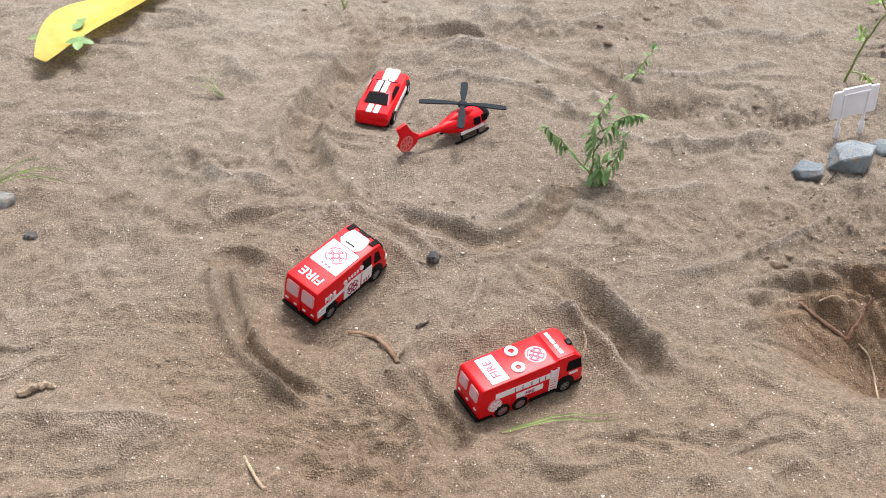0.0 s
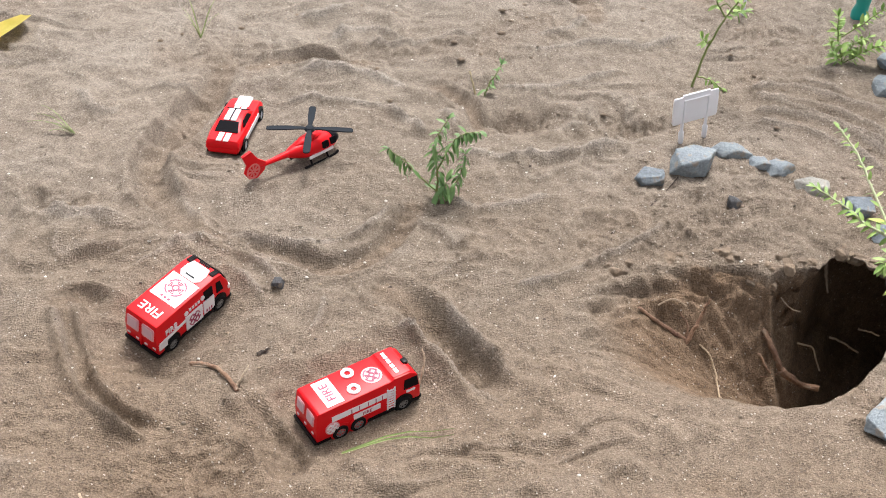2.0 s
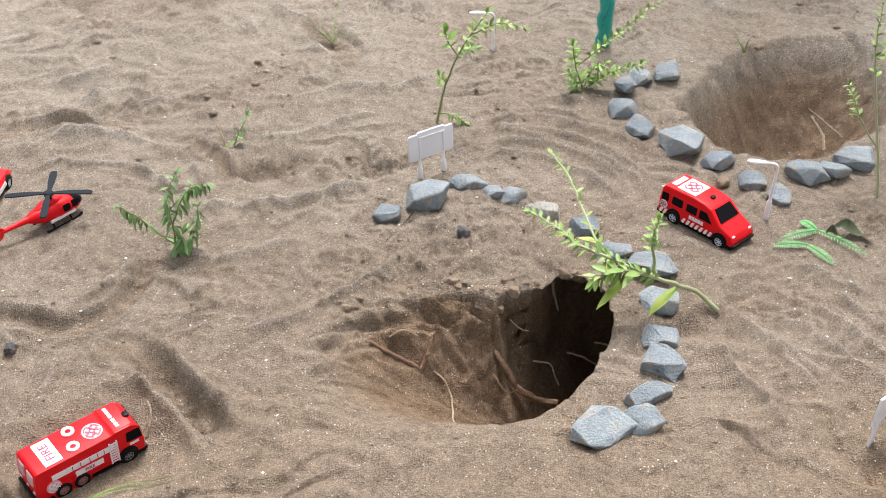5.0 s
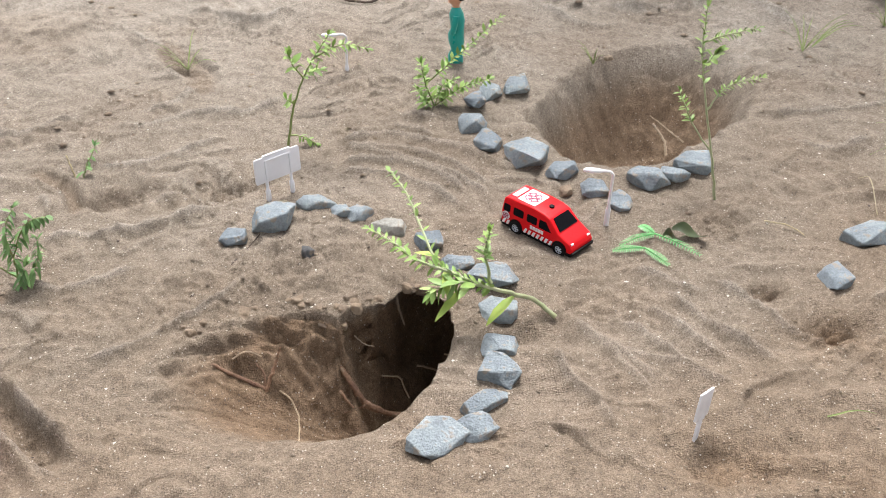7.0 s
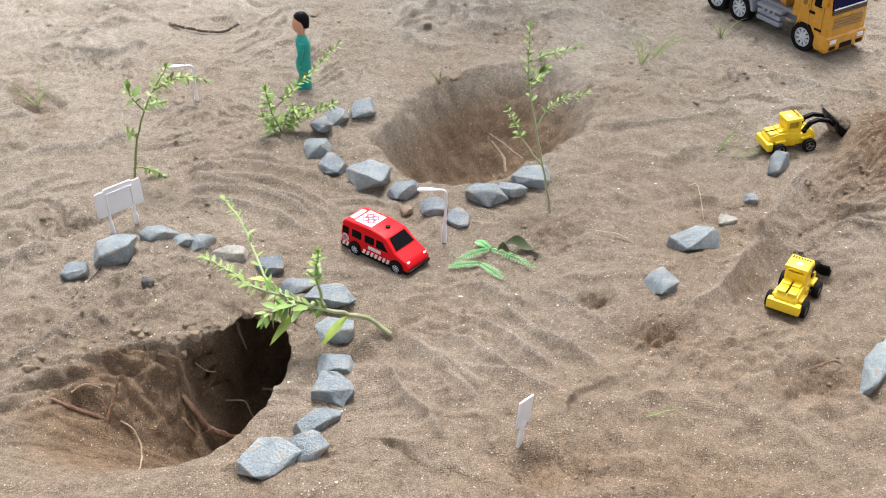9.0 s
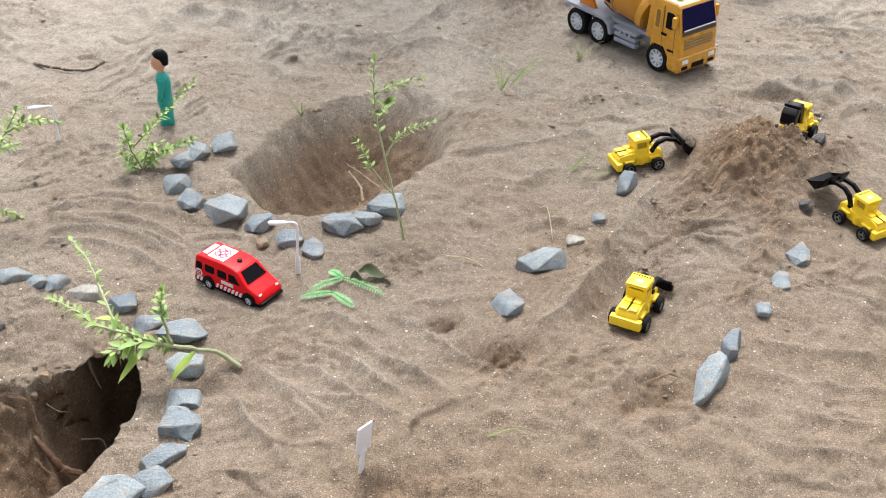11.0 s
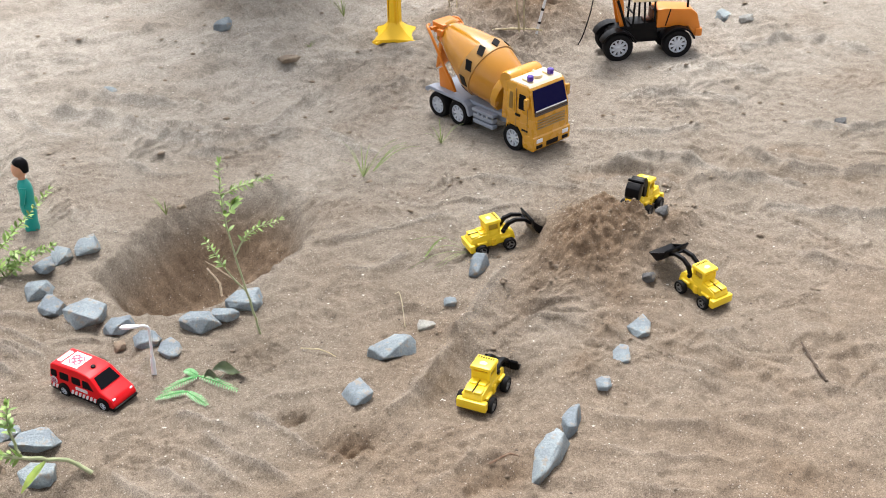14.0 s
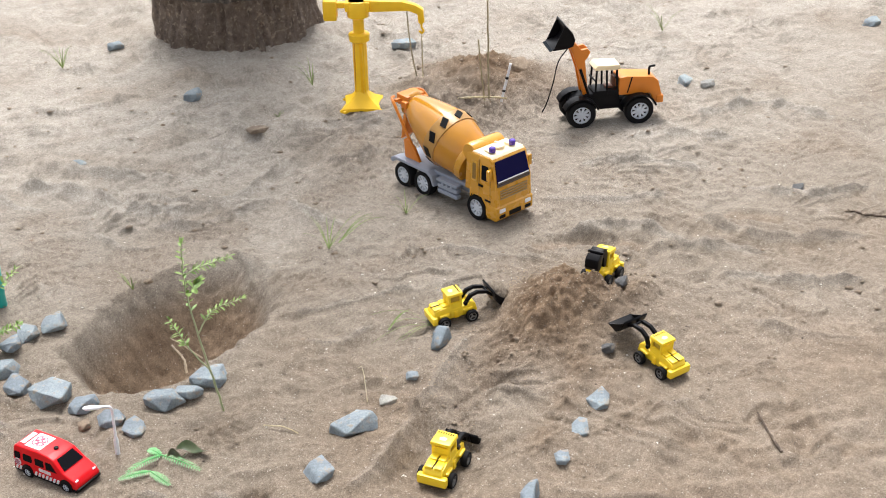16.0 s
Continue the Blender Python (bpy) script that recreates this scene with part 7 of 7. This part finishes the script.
for k, (pts, r0, r1, mat, label) in enumerate([
    ([(-0.271, 0.528, 0.002), (-0.260, 0.534, 0.003), (-0.249, 0.537, 0.002)], 0.0030, 0.0022, PALEROOT, "short pale dry stick on sand"),
    ([(-0.123, 0.484, 0.001), (-0.118, 0.470, 0.002), (-0.109, 0.454, 0.001)], 0.0009, 0.0012, PALEROOT, "thin pale dry stalk on sand"),
    ([(-0.060, 0.601, 0.002), (-0.050, 0.595, 0.003), (-0.041, 0.589, 0.002), (-0.033, 0.578, 0.002), (-0.026, 0.567, 0.001)], 0.0012, 0.0017, ROOT, "knotted brown twig on sand"),
    ([(-0.028, 0.568, 0.001), (-0.022, 0.576, 0.004), (-0.018, 0.582, 0.008)], 0.0010, 0.0006, PALEROOT, "thin pale twig end on sand"),
    ([(-0.012, 0.602, 0.001), (-0.004, 0.606, 0.002)], 0.0018, 0.0008, TWIG, "dark bark sliver on sand"),
    ([(0.100, 0.575, 0.001), (0.104, 0.581, 0.008), (0.105, 0.588, 0.014), (0.104, 0.592, 0.017)], 0.0011, 0.0005, PALEROOT, "bent pale stalk by the fire engine"),
    ([(1.245, 0.440, 0.006), (1.236, 0.420, 0.004), (1.224, 0.395, 0.002), (1.214, 0.374, 0.001)], 0.0011, 0.0018, TWIG, "thin dark twig on sand"),
    ([(0.516, 1.328, 0.002), (0.543, 1.300, 0.004), (0.575, 1.288, 0.003), (0.599, 1.296, 0.010)], 0.0018, 0.0014, TWIG, "long dark bent twig on sand"),
    ([(1.677, 0.725, 0.002), (1.690, 0.700, 0.004), (1.710, 0.675, 0.002)], 0.0018, 0.0014, TWIG, "dark twig on open sand"),
    ([(0.875, 0.445, 0.003), (0.890, 0.438, 0.010), (0.902, 0.440, 0.003)], 0.0012, 0.0010, ROOT, "dry brown stalk in a hollow"),
    ([(0.912, 0.674, 0.002), (0.928, 0.715, 0.010), (0.934, 0.740, 0.004)], 0.0006, 0.0004, STRAW, "thin pale straw on sand"),
    ([(0.800, 0.690, 0.002), (0.815, 0.672, 0.004), (0.825, 0.660, 0.002)], 0.0008, 0.0006, STRAW, "short pale straw on sand"),
    ([(0.770, 0.835, -0.006), (0.772, 0.848, 0.004), (0.765, 0.862, 0.018)], 0.0016, 0.0010, PALEROOT, "pale root sticking out of the pit rim"),
    ([(0.792, 0.842, 0.000), (0.780, 0.860, 0.012), (0.768, 0.876, 0.020)], 0.0010, 0.0006, PALEROOT, "thin pale root at the pit rim"),
    ([(0.192, 0.958, 0.000), (0.190, 0.962, 0.008), (0.187, 0.968, 0.016)], 0.0010, 0.0008, STRAW, "short white straw in sand"),
    ([(0.372, 0.852, 0.001), (0.380, 0.846, 0.004)], 0.0008, 0.0006, STRAW, "short straw beside the sign"),
    ([(0.365, 0.842, 0.0), (0.35, 0.80, -0.001), (0.31, 0.755, -0.001), (0.27, 0.725, -0.001)], 0.0006, 0.0004, TWIG, "thin dark root on sand"),
]):
    twig("twig", pts, r0, r1, mat, label, "twig", True, k, "dry twigs and straws")
for k, (pts, r0, r1, mat, label) in enumerate([
    ([(0.278, 0.648, -0.012), (0.301, 0.642, -0.029), (0.317, 0.638, -0.039)], 0.0020, 0.0030, ROOT, "dark brown root in the pit"),
    ([(0.317, 0.637, -0.042), (0.324, 0.641, -0.030), (0.331, 0.646, -0.016), (0.334, 0.647, -0.006)], 0.0030, 0.0012, ROOT, "upright brown root stub in the pit"),
    ([(0.316, 0.638, -0.040), (0.319, 0.643, -0.030), (0.313, 0.650, -0.020)], 0.0018, 0.0008, ROOT, "thin brown root in the pit"),
    ([(0.295, 0.652, -0.014), (0.307, 0.654, -0.010), (0.319, 0.654, -0.018)], 0.0011, 0.0008, PALEROOT, "thin pale root in the pit"),
    ([(0.322, 0.640, -0.040), (0.336, 0.634, -0.050), (0.341, 0.623, -0.061), (0.337, 0.600, -0.062), (0.333, 0.580, -0.050)], 0.0013, 0.0009, PALEROOT, "long pale root on the pit slope"),
    ([(0.384, 0.649, -0.041), (0.392, 0.638, -0.055), (0.401, 0.634, -0.072), (0.414, 0.634, -0.085)], 0.0030, 0.0046, ROOT, "thick reddish root on the pit floor"),
    ([(0.398, 0.632, -0.072), (0.412, 0.634, -0.084), (0.428, 0.640, -0.097), (0.440, 0.638, -0.100)], 0.0028, 0.0042, ROOT, "thick reddish root across the pit floor"),
    ([(0.380, 0.637, -0.056), (0.389, 0.629, -0.070), (0.403, 0.634, -0.076)], 0.0016, 0.0012, ROOT, "thin reddish root on the pit floor"),
    ([(0.403, 0.634, -0.074), (0.391, 0.629, -0.074), (0.381, 0.627, -0.072)], 0.0012, 0.0008, ROOT, "fine reddish root on the pit floor"),
    ([(0.423, 0.659, -0.068), (0.440, 0.666, -0.080), (0.443, 0.660, -0.088), (0.446, 0.655, -0.096)], 0.0013, 0.0010, PALEROOT, "pale curved root in the pit"),
    ([(0.460, 0.678, -0.080), (0.475, 0.678, -0.088), (0.486, 0.672, -0.094)], 0.0016, 0.0012, PALEROOT, "pale root across the pit mouth"),
    ([(0.488, 0.686, -0.080), (0.492, 0.676, -0.074), (0.496, 0.666, -0.070)], 0.0012, 0.0009, PALEROOT, "pale root deep in the pit"),
    ([(0.444, 0.692, -0.004), (0.446, 0.688, -0.020), (0.450, 0.684, -0.036)], 0.0030, 0.0010, CLOD, "hanging clotted root at the pit lip"),
    ([(0.400, 0.664, -0.022), (0.408, 0.660, -0.030), (0.416, 0.657, -0.032)], 0.0008, 0.0005, PALEROOT, "fine pale root under the lip"),
    ([(0.366, 0.694, 0.001), (0.364, 0.684, -0.001), (0.360, 0.676, -0.010), (0.354, 0.668, -0.020)], 0.0024, 0.0012, TWIG, "black rotten root on the pit lip"),
    ([(0.378, 0.676, 0.001), (0.384, 0.668, -0.008), (0.386, 0.662, -0.024), (0.384, 0.656, -0.034)], 0.0022, 0.0012, TWIG, "black rotten root on the pit wall"),
]):
    twig("root", pts, r0 * 0.68, r1 * 0.68, mat, label, "root", False, 50 + k, "roots in the pit")
h0 = sand_at(1.45, 1.27)
for k, (pts, r0, label) in enumerate([
    ([(1.446, 1.272, h0 - 0.01), (1.446, 1.274, h0 + 0.10), (1.445, 1.274, h0 + 0.22)], 0.0016, "tall thin straw pole standing in sand"),
    ([(1.442, 1.276, h0 - 0.01), (1.438, 1.282, h0 + 0.05), (1.436, 1.286, h0 + 0.10)], 0.0014, "thin straw pole standing in sand"),
    ([(1.40, 1.42, 0.02), (1.392, 1.43, 0.10), (1.388, 1.435, 0.19)], 0.0013, "thin straw pole beside the heap"),
    ([(1.405, 1.300, h0 + 0.004), (1.440, 1.278, h0 + 0.006), (1.470, 1.256, h0 + 0.004)], 0.0018, "pale straw lying across the sand"),
    ([(1.36, 1.385, 0.028), (1.385, 1.375, 0.030)], 0.0018, "short pale straw on the heap"),
]):
    twig("straw", pts, r0, r0 * 0.8, STRAW, label, "straw", False, 80 + k, "straws by the heap")
post = thing("white_stick", Matrix.Translation((1.466, 1.266, h0 - 0.004)), "thin white plastic stick leaning in sand", "stick")
part("rod", tube([(0, 0, 0), (0.006, -0.003, 0.03), (0.013, -0.007, 0.064)], 0.0022, 8), WHITEPL, post)
part("band", merge(tube([(0.0075, -0.0038, 0.038), (0.0085, -0.0043, 0.042)], 0.0027, 8), tube([(0.0034, -0.0017, 0.017), (0.004, -0.002, 0.020)], 0.0027, 8)), TYRE, post, "dark band")


# ---- tree trunk ----
def tree_trunk(x, y, r, height):
    bark = stone_material("bark", (0.135, 0.112, 0.090), (0.045, 0.037, 0.031), (0.21, 0.185, 0.155))
    seg, rows = 220, 120
    th = np.linspace(0, 2 * np.pi, seg, endpoint=False)[None, :].repeat(rows, 0)
    z = (np.linspace(0, 1, rows) ** 1.6 * height - 0.03)[:, None].repeat(seg, 1)
    cx, cy = np.cos(th), np.sin(th)
    fall = 0.90 + 0.10 * np.exp(-z / 0.06) + 0.05 * np.exp(-((th - 5.9) / 0.4) ** 2) * np.exp(-z / 0.12)
    ridge = np.abs(lattice(th * 12 / np.pi * 2.0, z * 9 + 0.6 * lattice(cx * 3, z * 6, 31), 32))
    ridge2 = lattice(th * 30, z * 40, 33)
    step = 0.010 * smooth(0.075, 0.105, z + 0.02 * lattice(cx * 4, cy * 4, 34))
    rad = r * fall + 0.030 * ridge - 0.014 + 0.004 * ridge2 + step
    co = np.stack([rad * cx, rad * cy, z], -1).reshape(-1, 3)
    i = np.arange(rows * seg).reshape(rows, seg)
    quads = np.stack([i[:-1], np.roll(i, -1, 1)[:-1], np.roll(i, -1, 1)[1:], i[1:]], -1).reshape(-1, 4)
    t = thing("tree_trunk", Matrix.Translation((x, y, sand_at(x, y))), "thick grey-brown tree trunk with furrowed bark", "tree trunk")
    collar = int(np.argmax(z[:, 0] > 0.088))
    skins = (("root_collar", quads[:collar * seg], stone_material("collar_bark", (0.20, 0.145, 0.105), (0.085, 0.058, 0.042), (0.29, 0.23, 0.175)), "reddish brown root collar of rough bark"), ("bark", quads[collar * seg:], bark, "deeply furrowed grey bark"))
    for name, faces, mat, label in skins:
        used, flat = np.unique(faces, return_inverse=True)
        data = bpy.data.meshes.new(name)
        data.from_pydata(co[used].tolist(), [], flat.reshape(-1, 4).tolist())
        data.polygons.foreach_set("use_smooth", [True] * len(data.polygons))
        data.materials.append(mat)
        ob = new(name, data)
        ob.parent = t
        tagged(ob, label)
    return t


tree_trunk(1.285, 1.945, 0.168, 2.2)


# ---- grit, clods and shell chips lying on the sand ----
def scatter(name, count, zones, sizes, mat, label, seed, flat=0.6, hug=0.25):
    """Small broken bits over the zones (x, y, half x, half y, share), joined in one mesh."""
    rs = np.random.RandomState(seed)
    share = np.array([z[4] for z in zones], float)
    pick = rs.choice(len(zones), count, p=share / share.sum())
    zz = np.array([z[:4] for z in zones])[pick]
    x, y = zz[:, 0] + zz[:, 2] * rs.normal(0, 0.5, count), zz[:, 1] + zz[:, 3] * rs.normal(0, 0.5, count)
    keep = ~in_pit(x, y)
    x, y = x[keep], y[keep]
    h, _, _ = relief(x, y)
    n = len(x)
    s = sizes[0] + (sizes[1] - sizes[0]) * rs.rand(n) ** 3
    shape = np.array([(1, 0, 0), (0.3, 0.9, 0.1), (-0.8, 0.5, 0), (-0.7, -0.7, 0.1), (0.4, -0.9, 0), (0.1, 0.1, 0.9), (-0.1, 0, -0.7)])
    tris = np.array([(0, 1, 5), (1, 2, 5), (2, 3, 5), (3, 4, 5), (4, 0, 5), (1, 0, 6), (2, 1, 6), (3, 2, 6), (4, 3, 6), (0, 4, 6)])
    a = rs.rand(n) * 6.28
    v = shape[None] * (1 + 0.5 * (rs.rand(n, 7, 3) - 0.5)) * s[:, None, None] * 0.5
    v[:, :, 0] *= (0.7 + 0.6 * rs.rand(n))[:, None]
    v[:, :, 2] *= flat
    c, sn = np.cos(a)[:, None], np.sin(a)[:, None]
    px, py = v[:, :, 0] * c - v[:, :, 1] * sn, v[:, :, 0] * sn + v[:, :, 1] * c
    co = np.stack([px + x[:, None], py + y[:, None], v[:, :, 2] + (h + hug * s * flat)[:, None]], -1).reshape(-1, 3)
    faces = (tris[None] + 7 * np.arange(n)[:, None, None]).reshape(-1, 3)
    data = bpy.data.meshes.new(name)
    data.vertices.add(len(co))
    data.vertices.foreach_set("co", co.ravel())
    data.loops.add(faces.size)
    data.loops.foreach_set("vertex_index", faces.ravel())
    data.polygons.add(len(faces))
    data.polygons.foreach_set("loop_start", np.arange(0, faces.size, 3))
    data.update(calc_edges=True)
    data.materials.append(mat)
    return tagged(new(name, data), label, "sand grit", kind="stuff")


ALL = [(0.1, 0.75, 0.45, 0.35, 3), (0.75, 0.75, 0.6, 0.45, 4), (1.35, 0.8, 0.6, 0.45, 4), (1.2, 1.4, 0.8, 0.5, 3), (1.9, 1.25, 0.5, 0.7, 4)]
MOUNDS = [(1.19, 0.725, 0.13, 0.10, 7), (1.07, 0.66, 0.07, 0.05, 1), (0.97, 0.63, 0.05, 0.08, 1), (1.48, 1.38, 0.16, 0.12, 2), (0.66, 0.385, 0.06, 0.04, 0.3), (0.79, 0.525, 0.05, 0.04, 0.3), (0.03, 0.62, 0.12, 0.1, 0.3)]
scatter("sand_clods", 3000, MOUNDS, (0.0010, 0.0036), CRUMB, "small crumbs of dug brown sand", 61, 0.75, 0.2)
scatter("sand_crumbs", 9000, ALL, (0.0008, 0.0038), CRUMB, "fine brown crumbs scattered over sand", 62, 0.75, 0.10)
scatter("loose_pebbles", 800, [(1.35, 0.8, 0.6, 0.45, 3), (1.3, 1.5, 0.9, 0.6, 5), (0.4, 1.1, 0.6, 0.3, 2)], (0.003, 0.011), CLOD, "small brown pebbles and crumbs over far sand", 65, 0.5, 0.15)
scatter("shell_chips", 1300, ALL, (0.0008, 0.0036), plastic("shell_white", (0.72, 0.68, 0.60), 0.5), "white shell chips scattered over sand", 63, 0.4, 0.3)
scatter("dark_grit", 1100, ALL, (0.0008, 0.0034), TWIG, "dark bits of bark scattered over sand", 64, 0.4, 0.3)

# ---- toys ----
SMALL = Matrix.Scale(0.94, 4)
fire_truck_a(AT_TRUCK_A @ Matrix.Diagonal((1.0, 1.04, 1.08, 1)))
fire_truck_b(AT_TRUCK_B)
race_car(AT_CAR @ Matrix.Diagonal((1.18, 1.08, 1.10, 1)))
helicopter(AT_HELI @ Matrix.Scale(1.03, 4))
rescue_van(AT_VAN @ Matrix.Diagonal((1.05, 1.04, 1.03, 1)))
concrete_mixer(AT_MIXER @ Matrix.Scale(1.10, 4))
wheel_loader(AT_LOADER @ Matrix.Diagonal((0.94, 0.94, 0.90, 1)))
toy_digger(AT_DIG_A @ SMALL, "yellow toy loader with a full bucket at the mound", -6, 14)
toy_digger(AT_DIG_B, "yellow toy loader in the track, bucket lowered", -30, 45)
toy_digger(AT_DIG_C @ SMALL, "yellow toy loader with black arm over the mound", 7, 12)
toy_digger(AT_DIG_D, "yellow toy digger with narrow bucket folded up", narrow=True)
tower_crane(pose(1.296, 1.424, sand_at(1.296, 1.424) - 0.004, 0, 0, -32) @ Matrix.Diagonal((1, 1, 0.96, 1)))
doll(pose(0.628, 1.095, -0.004, 0, 0, 160))
sign_board(stand(0.378, 0.8625, 0.003, 22, -6))
street_lamp(pose(0.658, 0.731, sand_at(0.658, 0.731) - 0.002, 0, 2, -20))
street_lamp(pose(0.502, 1.106, sand_at(0.502, 1.106) - 0.018, 0, 0, -10))
marker_post(pose(0.607, 0.447, sand_at(0.607, 0.447) - 0.001, 0, 9, 30))


# sand heaped in the full bucket
def bucket_load(m):
    bm = bmesh.new()
    bmesh.ops.create_icosphere(bm, subdivisions=4, radius=1)
    for v in bm.verts:
        k = 1 + 0.12 * noise.noise(v.co * 3) + 0.07 * noise.noise(v.co * 9)
        v.co = Vector((v.co.x * 0.0115 * k, v.co.y * 0.0165 * k, v.co.z * 0.0115 * k))
    ob = mesh_object("sand_load", bm, SAND)
    ob.matrix_basis = m
    return tagged(ob, "heap of brown sand filling the black bucket", "sand")


bucket_load(AT_DIG_A @ Matrix.Translation((0.0585, 0, 0.0205)))
